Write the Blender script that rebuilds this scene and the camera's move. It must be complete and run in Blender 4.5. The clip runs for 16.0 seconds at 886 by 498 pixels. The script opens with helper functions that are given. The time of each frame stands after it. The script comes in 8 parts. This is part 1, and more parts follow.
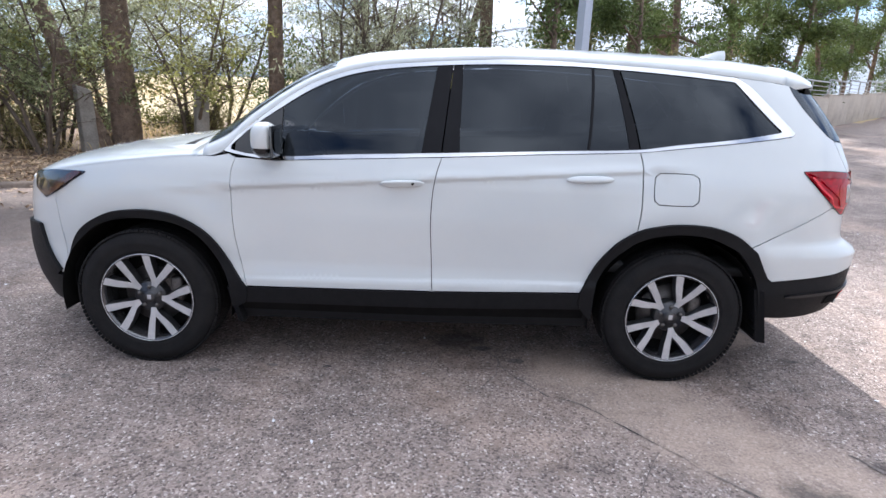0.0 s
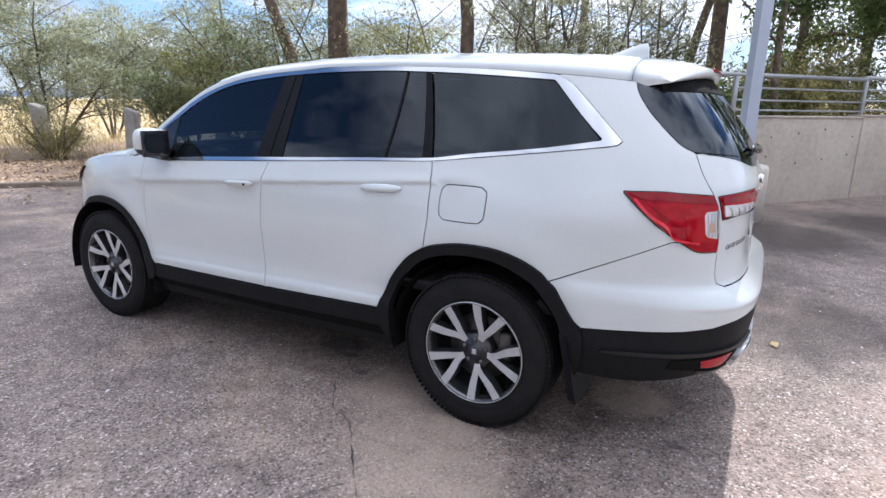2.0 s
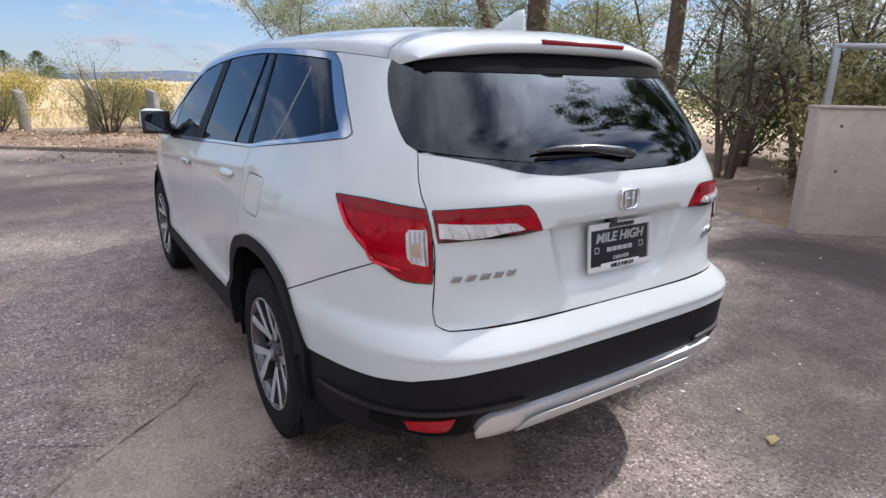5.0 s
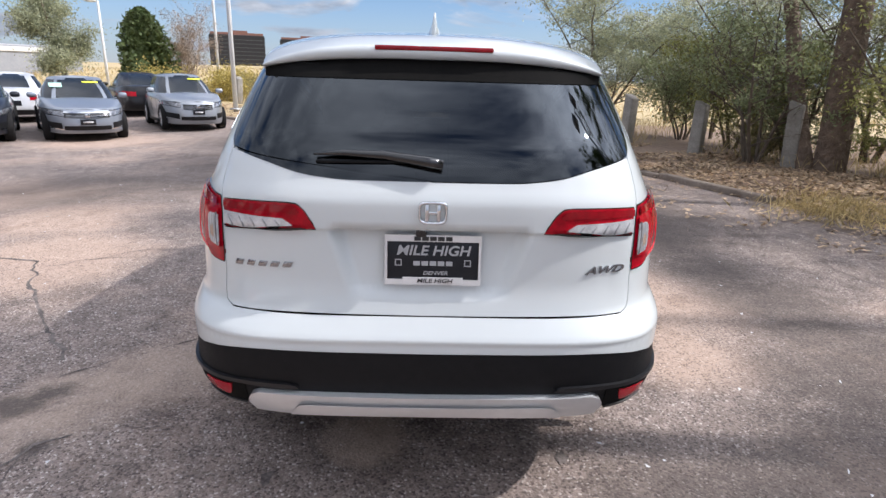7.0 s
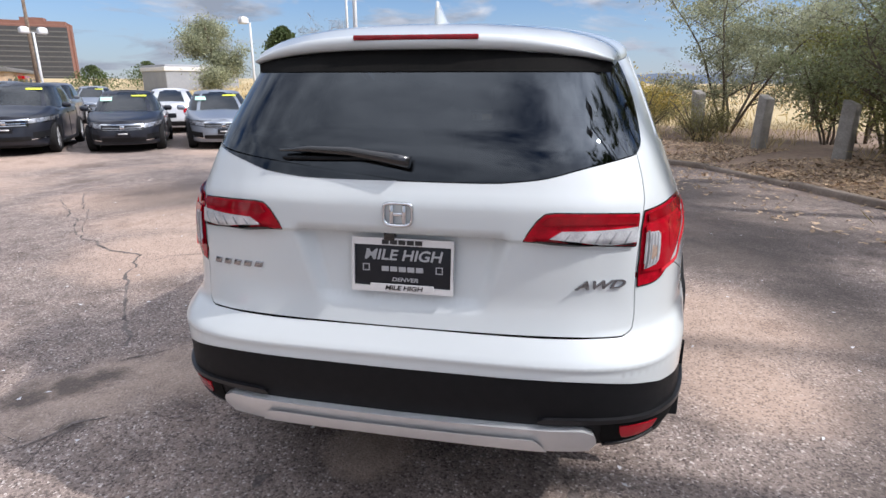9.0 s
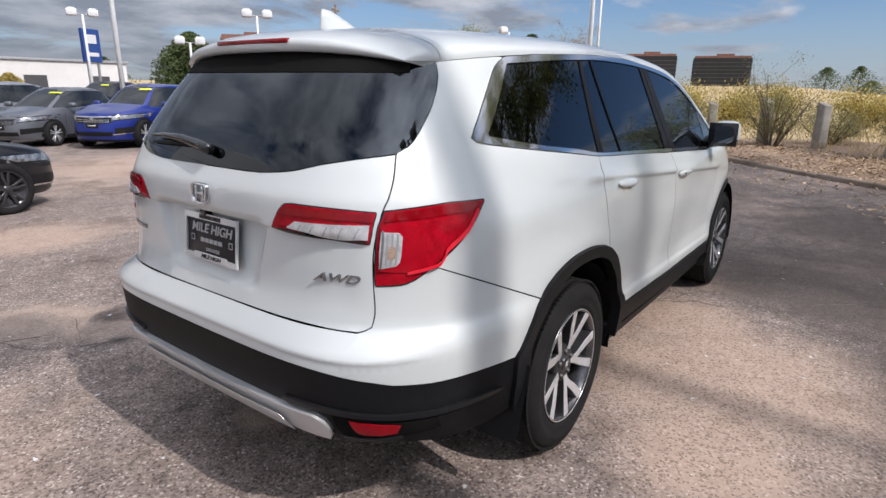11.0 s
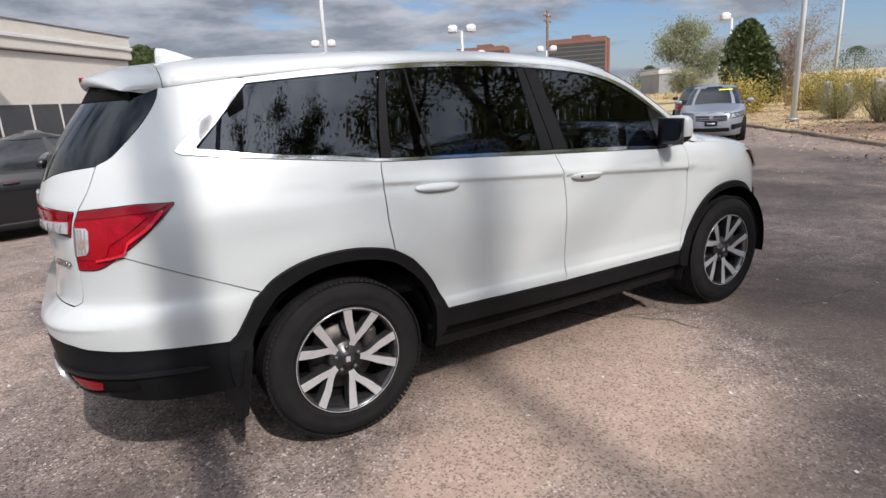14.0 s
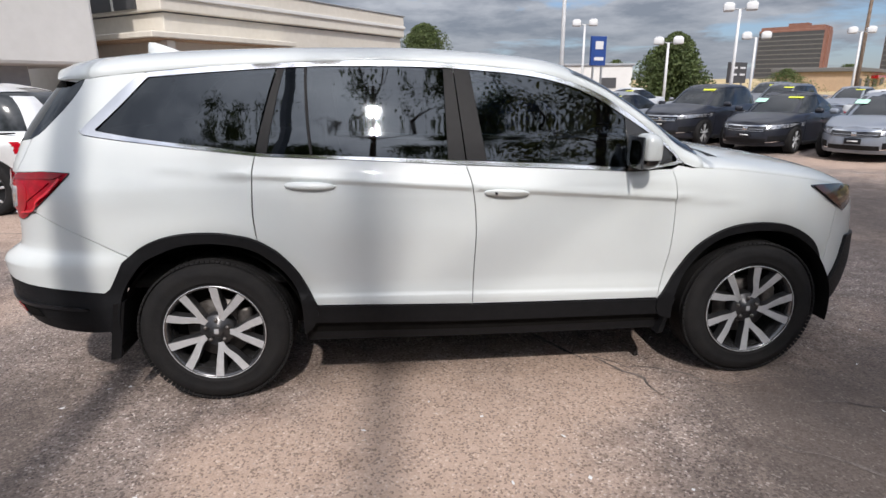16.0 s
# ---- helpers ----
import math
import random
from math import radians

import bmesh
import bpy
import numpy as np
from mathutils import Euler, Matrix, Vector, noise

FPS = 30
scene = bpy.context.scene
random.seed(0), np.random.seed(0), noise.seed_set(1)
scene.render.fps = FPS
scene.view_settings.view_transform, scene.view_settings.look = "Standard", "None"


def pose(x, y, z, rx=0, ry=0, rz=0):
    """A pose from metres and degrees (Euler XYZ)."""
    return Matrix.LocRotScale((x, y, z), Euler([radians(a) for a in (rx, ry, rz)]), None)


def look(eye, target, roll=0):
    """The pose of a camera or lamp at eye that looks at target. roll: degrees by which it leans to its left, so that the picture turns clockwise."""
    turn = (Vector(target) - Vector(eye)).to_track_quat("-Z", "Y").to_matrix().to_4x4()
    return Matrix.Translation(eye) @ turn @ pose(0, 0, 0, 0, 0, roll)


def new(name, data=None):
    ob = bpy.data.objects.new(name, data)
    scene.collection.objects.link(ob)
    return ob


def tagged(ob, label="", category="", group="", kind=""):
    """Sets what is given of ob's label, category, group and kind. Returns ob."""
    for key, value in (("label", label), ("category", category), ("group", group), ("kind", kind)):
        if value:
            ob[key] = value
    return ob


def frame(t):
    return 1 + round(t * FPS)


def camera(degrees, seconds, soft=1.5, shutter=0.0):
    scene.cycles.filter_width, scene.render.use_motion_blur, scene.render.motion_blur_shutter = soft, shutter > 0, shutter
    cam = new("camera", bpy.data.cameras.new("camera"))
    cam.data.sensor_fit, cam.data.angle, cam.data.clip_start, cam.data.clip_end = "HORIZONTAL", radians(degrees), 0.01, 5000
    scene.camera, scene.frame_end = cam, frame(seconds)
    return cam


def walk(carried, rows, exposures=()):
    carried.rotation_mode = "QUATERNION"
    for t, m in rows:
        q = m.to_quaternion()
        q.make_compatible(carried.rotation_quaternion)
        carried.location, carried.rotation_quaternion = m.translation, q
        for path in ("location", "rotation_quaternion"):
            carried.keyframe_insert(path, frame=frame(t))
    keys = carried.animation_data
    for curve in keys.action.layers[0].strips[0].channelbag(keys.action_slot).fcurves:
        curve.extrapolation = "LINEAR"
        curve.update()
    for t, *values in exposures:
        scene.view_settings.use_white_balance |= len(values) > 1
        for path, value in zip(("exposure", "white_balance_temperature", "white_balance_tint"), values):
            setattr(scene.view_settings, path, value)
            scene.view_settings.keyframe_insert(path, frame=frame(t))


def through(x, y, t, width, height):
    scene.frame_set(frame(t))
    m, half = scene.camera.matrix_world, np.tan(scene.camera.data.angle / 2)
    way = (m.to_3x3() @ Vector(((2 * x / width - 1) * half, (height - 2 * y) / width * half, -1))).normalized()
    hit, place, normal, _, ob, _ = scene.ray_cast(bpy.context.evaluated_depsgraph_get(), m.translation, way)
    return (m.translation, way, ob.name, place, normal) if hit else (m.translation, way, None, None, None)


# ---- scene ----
from mathutils.geometry import delaunay_2d_cdt

cam = camera(75.3, 16.0)
PATH = [
    (0, (0.178, -3.833, 1.523), (0.172, -1.908, 0.983), 2.2),
    (0.5, (0.675, -3.939, 1.546), (0.495, -2.017, 1.02), 2.7),
    (1, (1.29, -3.791, 1.532), (0.84, -1.913, 1.012), 2.1),
    (1.5, (1.912, -3.541, 1.542), (1.21, -1.742, 1.021), 1.2),
    (2, (2.487, -3.184, 1.501), (1.545, -1.49, 1.009), 0.9),
    (2.5, (3.012, -2.793, 1.511), (1.856, -1.241, 1.008), 0.7),
    (3, (3.351, -2.341, 1.507), (2.033, -0.933, 0.977), 1.5),
    (3.5, (3.516, -1.943, 1.514), (2.062, -0.676, 0.984), 1.6),
    (3.7, (3.537, -1.837, 1.506), (2.049, -0.613, 0.966), 1.4),
    (5.8, (4.026, -1.155, 1.522), (2.26, -0.39, 0.978), 1.4),
    (6, (4.118, -0.932, 1.517), (2.3, -0.311, 0.962), 1.3),
    (6.5, (4.239, -0.394, 1.548), (2.342, -0.108, 0.985), 1.1),
    (7, (4.269, -0.009, 1.576), (2.355, 0.045, 1.001), 1.7),
    (7.5, (4.161, 0.125, 1.54), (2.248, 0.065, 0.96), 1.3),
    (8, (4.073, 0.174, 1.535), (2.16, 0.055, 0.961), 1.1),
    (8.5, (4.057, 0.197, 1.527), (2.147, 0.018, 0.961), 0.9),
    (9, (4.067, 0.456, 1.528), (2.182, 0.082, 0.972), 0.1),
    (9.5, (4.007, 1.0, 1.552), (2.206, 0.319, 1.011), -0.7),
    (10, (3.769, 1.497, 1.529), (2.089, 0.558, 0.987), -0.5),
    (10.2, (3.719, 1.685, 1.519), (2.069, 0.691, 0.98), 0.0),
    (12.3, (3.317, 1.994, 1.515), (1.881, 0.713, 0.97), -1.0),
    (12.5, (3.291, 2.128, 1.512), (1.87, 0.828, 0.972), -1.4),
    (13, (3.143, 2.55, 1.535), (1.806, 1.153, 1.026), -2.0),
    (13.5, (2.739, 2.916, 1.525), (1.535, 1.394, 1.042), -1.6),
    (14, (2.253, 3.24, 1.508), (1.262, 1.58, 0.997), -3.1),
    (14.5, (1.7, 3.343, 1.468), (0.861, 1.615, 0.912), -4.0),
    (15, (1.157, 3.487, 1.488), (0.473, 1.692, 0.933), -3.2),
    (15.5, (0.732, 3.646, 1.537), (0.343, 1.756, 1.011), -1.2),
    (16, (0.519, 3.692, 1.563), (0.341, 1.778, 1.012), -0.4),
]
EXPOSURES = [(0, 0.80, 6050, 12), (3.5, 0.44, 6150, 13), (6, 0.22, 6300, 13), (8.5, 0.16, 6250, 13), (10, -0.08, 6350, 13), (12.5, -0.21, 6500, 13), (16, -0.21, 6550, 12)]
walk(cam, [(t, look(eye, target, roll)) for t, eye, target, roll in PATH], EXPOSURES)

# ---- world, sun and exposure ----
SUN_EL, SUN_AZ = 45.0, 88.1
world = bpy.data.worlds.new("sky")
scene.world = world
world.use_nodes = True
wn, wl = world.node_tree.nodes, world.node_tree.links
wn.clear()


def wnode(kind, **sets):
    n = wn.new(kind)
    for k, v in sets.items():
        n.inputs[k].default_value = v
    return n


sky = wn.new("ShaderNodeTexSky")
sky.sky_type, sky.sun_disc = "NISHITA", False
sky.sun_elevation, sky.sun_rotation = radians(SUN_EL), radians(90 - SUN_AZ)
sky.altitude, sky.air_density, sky.dust_density, sky.ozone_density = 1600, 1.0, 0.0, 4.5
co = wn.new("ShaderNodeTexCoord")
sep = wn.new("ShaderNodeSeparateXYZ")
wl.new(co.outputs["Generated"], sep.inputs[0])
up = wn.new("ShaderNodeMath")
up.operation, up.inputs[1].default_value = "MAXIMUM", 0.0
wl.new(sep.outputs["Z"], up.inputs[0])
lift = wn.new("ShaderNodeMath")
lift.operation, lift.inputs[1].default_value = "ADD", 0.16
wl.new(up.outputs[0], lift.inputs[0])
flat = wn.new("ShaderNodeCombineXYZ")
for axis in "XY":
    q = wn.new("ShaderNodeMath")
    q.operation = "DIVIDE"
    wl.new(sep.outputs[axis], q.inputs[0])
    wl.new(lift.outputs[0], q.inputs[1])
    wl.new(q.outputs[0], flat.inputs[axis])
cloud = wnode("ShaderNodeTexNoise", Scale=1.3, Detail=9.0, Roughness=0.56, Distortion=0.35)
wl.new(flat.outputs[0], cloud.inputs["Vector"])
cover = wn.new("ShaderNodeValToRGB")
cover.color_ramp.elements[0].position, cover.color_ramp.elements[1].position = 0.43, 0.55
# the deck breaks up into fair-weather cloud towards the west (-x)
west = wn.new("ShaderNodeMapRange")
west.inputs["From Min"].default_value, west.inputs["From Max"].default_value = -0.30, -0.95
west.inputs["To Min"].default_value, west.inputs["To Max"].default_value = 0.11, -0.09
wl.new(sep.outputs["X"], west.inputs["Value"])
east = wn.new("ShaderNodeMapRange")
east.inputs["From Min"].default_value, east.inputs["From Max"].default_value = 0.10, 0.60
east.inputs["To Min"].default_value, east.inputs["To Max"].default_value = 0.0, -0.05
wl.new(sep.outputs["X"], east.inputs["Value"])
eastern = wn.new("ShaderNodeMath")
eastern.operation = "ADD"
wl.new(cloud.outputs["Fac"], eastern.inputs[0])
wl.new(east.outputs[0], eastern.inputs[1])
broken = wn.new("ShaderNodeMath")
broken.operation = "ADD"
wl.new(eastern.outputs[0], broken.inputs[0])
wl.new(west.outputs[0], broken.inputs[1])
wl.new(broken.outputs[0], cover.inputs[0])
shade = wnode("ShaderNodeTexNoise", Scale=1.9, Detail=6.0, Roughness=0.6)
wl.new(flat.outputs[0], shade.inputs["Vector"])
tone = wn.new("ShaderNodeValToRGB")
tone.color_ramp.elements[0].position, tone.color_ramp.elements[1].position = 0.39, 0.63
tone.color_ramp.elements[0].color = (5.3, 5.6, 6.3, 1)
tone.color_ramp.elements[1].color = (12.0, 12.3, 12.9, 1)
wl.new(shade.outputs["Fac"], tone.inputs[0])
# cloud layer: brighter overhead than low down, as under any broken overcast
grade = wn.new("ShaderNodeMapRange")
grade.inputs["To Min"].default_value, grade.inputs["To Max"].default_value = 0.42, 1.38
wl.new(up.outputs[0], grade.inputs["Value"])
graded = wn.new("ShaderNodeVectorMath")
graded.operation = "SCALE"
wl.new(tone.outputs["Color"], graded.inputs[0])
wl.new(grade.outputs[0], graded.inputs["Scale"])
# cloud on the sun's side shines brighter than cloud opposite to it
sunward = wn.new("ShaderNodeMapRange")
sunward.inputs["From Min"].default_value, sunward.inputs["To Min"].default_value, sunward.inputs["To Max"].default_value = -1.0, 0.86, 1.36
wl.new(sep.outputs["Y"], sunward.inputs["Value"])
lit = wn.new("ShaderNodeVectorMath")
lit.operation = "SCALE"
wl.new(graded.outputs[0], lit.inputs[0])
wl.new(sunward.outputs[0], lit.inputs["Scale"])
# thin cloud scatters the sun's light forward: a wide bright veil round the sun
toward = Vector((math.cos(radians(SUN_AZ)) * math.cos(radians(SUN_EL)), math.sin(radians(SUN_AZ)) * math.cos(radians(SUN_EL)), math.sin(radians(SUN_EL))))
near = wn.new("ShaderNodeVectorMath")
near.operation, near.inputs[1].default_value = "DOT_PRODUCT", toward
wl.new(co.outputs["Generated"], near.inputs[0])
facing = wn.new("ShaderNodeMath")
facing.operation, facing.inputs[1].default_value = "MAXIMUM", 0.0
wl.new(near.outputs["Value"], facing.inputs[0])
narrow = wn.new("ShaderNodeMath")
narrow.operation, narrow.inputs[1].default_value = "POWER", 7.0
wl.new(facing.outputs[0], narrow.inputs[0])
veil = wn.new("ShaderNodeMath")
veil.operation, veil.inputs[1].default_value, veil.inputs[2].default_value = "MULTIPLY_ADD", 1.7, 1.0
wl.new(narrow.outputs[0], veil.inputs[0])
veiled = wn.new("ShaderNodeVectorMath")
veiled.operation = "SCALE"
wl.new(lit.outputs[0], veiled.inputs[0])
wl.new(veil.outputs[0], veiled.inputs["Scale"])
mixsky = wn.new("ShaderNodeMix")
mixsky.data_type = "RGBA"
thin = wn.new("ShaderNodeMath")
thin.operation, thin.inputs[1].default_value = "MULTIPLY", 0.86
wl.new(cover.outputs["Color"], thin.inputs[0])
wl.new(thin.outputs[0], mixsky.inputs["Factor"])
wl.new(sky.outputs[0], mixsky.inputs["A"])
wl.new(veiled.outputs[0], mixsky.inputs["B"])
# pale blue haze low over the horizon
low = wn.new("ShaderNodeMapRange")
low.interpolation_type = "SMOOTHSTEP"
low.inputs["From Min"].default_value, low.inputs["From Max"].default_value = 0.15, -0.02
low.inputs["To Min"].default_value, low.inputs["To Max"].default_value = 0.0, 0.75
wl.new(sep.outputs["Z"], low.inputs["Value"])
hazetone = wn.new("ShaderNodeVectorMath")
hazetone.operation, hazetone.inputs[0].default_value = "SCALE", (2.95, 3.35, 4.2)
wl.new(sunward.outputs[0], hazetone.inputs["Scale"])
hazy = wn.new("ShaderNodeMix")
hazy.data_type = "RGBA"
wl.new(low.outputs[0], hazy.inputs["Factor"])
wl.new(mixsky.outputs["Result"], hazy.inputs["A"])
wl.new(hazetone.outputs[0], hazy.inputs["B"])
back = wnode("ShaderNodeBackground", Strength=0.11)
wl.new(hazy.outputs["Result"], back.inputs["Color"])
wl.new(back.outputs[0], wn.new("ShaderNodeOutputWorld").inputs[0])

sun = new("sun", bpy.data.lights.new("sun", "SUN"))
sun.data.energy, sun.data.angle, sun.data.color = 3.85, radians(1.0), (1.0, 0.95, 0.89)
sun.matrix_world = look(toward * 60, (0, 0, 0))


# ---- materials ----
def material(name, colour, rough=0.5, metal=0.0, coat=0.0, second=None, scale=8.0, bump=0.0, bump_scale=120.0, spread=(0.35, 0.65), spec=0.5, random_tint=0.0, depth=0.01):
    """A principled surface with two-scale colour variation and fine relief."""
    m = bpy.data.materials.new(name)
    m.use_nodes = True
    n, l = m.node_tree.nodes, m.node_tree.links
    p = n["Principled BSDF"]
    p.inputs["Roughness"].default_value, p.inputs["Metallic"].default_value = rough, metal
    p.inputs["Coat Weight"].default_value, p.inputs["Coat Roughness"].default_value = coat, 0.03
    p.inputs["Specular IOR Level"].default_value = spec
    p.inputs["Base Color"].default_value = (*colour, 1)
    tc = n.new("ShaderNodeTexCoord")
    if second:
        big, fine = n.new("ShaderNodeTexNoise"), n.new("ShaderNodeTexNoise")
        big.inputs["Scale"].default_value, big.inputs["Detail"].default_value = scale, 5.0
        fine.inputs["Scale"].default_value, fine.inputs["Detail"].default_value = scale * 9, 3.0
        half = n.new("ShaderNodeMix")
        half.data_type, half.inputs["Factor"].default_value = "FLOAT", 0.4
        ramp = n.new("ShaderNodeValToRGB")
        ramp.color_ramp.elements[0].position, ramp.color_ramp.elements[1].position = spread
        ramp.color_ramp.elements[0].color, ramp.color_ramp.elements[1].color = (*colour, 1), (*second, 1)
        for t in (big, fine):
            l.new(tc.outputs["Object"], t.inputs["Vector"])
        l.new(big.outputs["Fac"], half.inputs["A"])
        l.new(fine.outputs["Fac"], half.inputs["B"])
        l.new(half.outputs["Result"], ramp.inputs[0])
        last = ramp.outputs["Color"]
        if random_tint:
            info, hsv = n.new("ShaderNodeNewGeometry"), n.new("ShaderNodeHueSaturation")
            mr = n.new("ShaderNodeMapRange")
            mr.inputs["To Min"].default_value, mr.inputs["To Max"].default_value = 1 - random_tint, 1 + random_tint
            l.new(info.outputs["Random Per Island"], mr.inputs["Value"])
            l.new(mr.outputs[0], hsv.inputs["Value"])
            l.new(last, hsv.inputs["Color"])
            last = hsv.outputs["Color"]
        l.new(last, p.inputs["Base Color"])
    if bump:
        tex, b = n.new("ShaderNodeTexNoise"), n.new("ShaderNodeBump")
        tex.inputs["Scale"].default_value, tex.inputs["Detail"].default_value = bump_scale, 4.0
        b.inputs["Strength"].default_value, b.inputs["Distance"].default_value = bump, depth
        l.new(tc.outputs["Object"], tex.inputs["Vector"])
        l.new(tex.outputs["Fac"], b.inputs["Height"])
        l.new(b.outputs[0], p.inputs["Normal"])
    return m


def window_glass(name, tint, gloss=1.0, rough=0.018):
    """Tinted pane: lets a little light through and mirrors the rest by its Fresnel gloss."""
    m = bpy.data.materials.new(name)
    m.use_nodes = True
    n, l = m.node_tree.nodes, m.node_tree.links
    n.remove(n["Principled BSDF"])
    tr, gl, fr, mx = n.new("ShaderNodeBsdfTransparent"), n.new("ShaderNodeBsdfGlossy"), n.new("ShaderNodeFresnel"), n.new("ShaderNodeMixShader")
    tr.inputs["Color"].default_value = (*tint, 1)
    gl.inputs["Color"].default_value, gl.inputs["Roughness"].default_value = (gloss * 0.84, gloss * 0.92, gloss, 1), rough
    fr.inputs["IOR"].default_value = 1.68
    l.new(fr.outputs[0], mx.inputs[0])
    l.new(tr.outputs[0], mx.inputs[1])
    l.new(gl.outputs[0], mx.inputs[2])
    l.new(mx.outputs[0], n["Material Output"].inputs[0])
    return m


PAINT = material("pearl_white_paint", (0.605, 0.638, 0.64), 0.38, 0.0, 0.9, (0.585, 0.618, 0.622), 1.2, spread=(0.3, 0.7), spec=0.5)
CLAD = material("black_cladding", (0.0065, 0.007, 0.008), 0.55, 0, 0, (0.010, 0.010, 0.0115), 30, 0.15, 700, spec=0.17)
PILLAR = material("satin_black_pillar", (0.009, 0.009, 0.0105), 0.48, 0, 0.0, (0.012, 0.012, 0.014), 25, spec=0.12)
CLADSATIN = material("satin_black_trim", (0.008, 0.0085, 0.010), 0.36, 0, 0.0, (0.014, 0.014, 0.016), 30, spec=0.4)
GLOSSBLACK = material("gloss_black", (0.008, 0.008, 0.009), 0.15, 0, 0.6)
DARK = material("dark_underside", (0.006, 0.006, 0.006), 0.95, 0, 0, (0.010, 0.0095, 0.009), 12, spec=0.1)
CHROME = material("chrome", (0.72, 0.73, 0.75), 0.08, 1.0)
SILVER = material("satin_silver_paint", (0.66, 0.67, 0.68), 0.3, 0.6, 0.4, (0.72, 0.73, 0.74), 4)
RUBBER = material("tyre_rubber", (0.012, 0.012, 0.013), 0.8, 0, 0, (0.019, 0.018, 0.018), 14, 0.2, 220, spec=0.15)
ALLOY = material("machined_alloy", (0.60, 0.61, 0.63), 0.26, 0.4, 0.3, (0.50, 0.51, 0.53), 40)
ALLOYDARK = material("dark_alloy", (0.040, 0.040, 0.043), 0.30, 0.5, 0.3, (0.060, 0.060, 0.064), 20)
BARREL = material("rim_barrel", (0.16, 0.16, 0.165), 0.22, 0.8, 0.3, (0.10, 0.10, 0.105), 20)
STEEL = material("brake_steel", (0.17, 0.16, 0.155), 0.5, 0.8, 0, (0.09, 0.08, 0.075), 25)
RED = material("red_lamp_lens", (0.42, 0.003, 0.014), 0.10, 0, 0.3, (0.30, 0.002, 0.009), 22, spread=(0.3, 0.7), spec=0.2)
REDDARK = material("dark_red_lens", (0.20, 0.0015, 0.006), 0.1, 0, 0.3, (0.27, 0.002, 0.008), 26, spread=(0.4, 0.6), spec=0.3)
REDBRIGHT = material("bright_red_lens", (0.44, 0.0035, 0.015), 0.10, 0, 0.1, (0.26, 0.002, 0.009), 30, spread=(0.4, 0.6), spec=0.2)
REDGUIDE = material("red_light_guide", (0.80, 0.03, 0.05), 0.12, 0, 0.5, (0.62, 0.012, 0.03), 40, spread=(0.4, 0.6), spec=0.3)
CLEAR = material("clear_lamp_lens", (0.74, 0.75, 0.77), 0.18, 0.35, 0.6, (0.50, 0.51, 0.53), 26, 0.15, 240, spread=(0.4, 0.6))
CLEARDIM = material("lamp_cell_divider", (0.50, 0.505, 0.52), 0.2, 0.4, 0.5, (0.40, 0.405, 0.42), 40)
CELLGREY = material("lamp_cell_wall", (0.22, 0.225, 0.24), 0.2, 0.6, 0.5, (0.34, 0.345, 0.36), 40)
HEADLENS = material("headlamp_lens", (0.045, 0.048, 0.060), 0.08, 0.1, 0.6, (0.018, 0.018, 0.024), 25)
MARKER = material("side_marker_lens", (0.055, 0.016, 0.015), 0.15, 0.1, 0.3, (0.09, 0.03, 0.028), 30)
AMBER = material("amber_bulb", (0.40, 0.22, 0.13), 0.15, 0.3, 0.6, (0.56, 0.44, 0.36), 34, 0.3, 190, spread=(0.40, 0.66))
GLASS = window_glass("tinted_glass", (0.020, 0.025, 0.034), 0.85)
GLASSFRONT = window_glass("lightly_tinted_glass", (0.07, 0.09, 0.12), 0.9)
GLASSREAR = window_glass("rear_tinted_glass", (0.020, 0.023, 0.028), 0.95, 0.02)
TRIMCLOTH = material("black_upholstery", (0.016, 0.016, 0.017), 0.85, 0, 0, (0.028, 0.027, 0.027), 20, 0.2, 300)
PLATEFACE = material("dark_plate", (0.010, 0.011, 0.015), 0.35, 0, 0.1, (0.016, 0.017, 0.021), 30, spec=0.25)
BADGE = material("dark_chrome_badge", (0.36, 0.37, 0.39), 0.16, 1.0)
FRAMEMETAL = material("bright_plate_frame", (0.76, 0.77, 0.78), 0.16, 0.35, 0.5, (0.68, 0.69, 0.70), 30)
LETTER = material("white_letter_print", (0.62, 0.62, 0.63), 0.4)
PLATEPRINT = material("grey_plate_print", (0.40, 0.40, 0.41), 0.35)
LETTERBLACK = material("black_letter_print", (0.012, 0.012, 0.013), 0.4)
MIRROR = material("mirror_glass", (0.16, 0.175, 0.20), 0.02, 1.0)


# ---- mesh helpers ----
def part(name, bm, mat, parent=None, label="", smooth=True):
    me = bpy.data.meshes.new(name)
    bm.to_mesh(me)
    bm.free()
    me.materials.append(mat)
    if smooth:
        me.shade_smooth()
    ob = new(name, me)
    ob.parent = parent
    if label:
        ob["label"] = label
    return ob


def raw(name, verts, faces, mat, parent=None, label="", smooth=True, normals=None):
    me = bpy.data.meshes.new(name)
    me.from_pydata([tuple(v) for v in verts], [], [tuple(f) for f in faces])
    me.materials.append(mat)
    if smooth:
        me.shade_smooth()
    if normals is not None:
        me.normals_split_custom_set_from_vertices([tuple(n) for n in normals])
    ob = new(name, me)
    ob.parent = parent
    if label:
        ob["label"] = label
    return ob


def thing(name, label, category, at=None, group="", kind=""):
    ob = new(name)
    ob.empty_display_size = 0.1
    if at is not None:
        ob.matrix_basis = at
    return tagged(ob, label, category, group, kind)


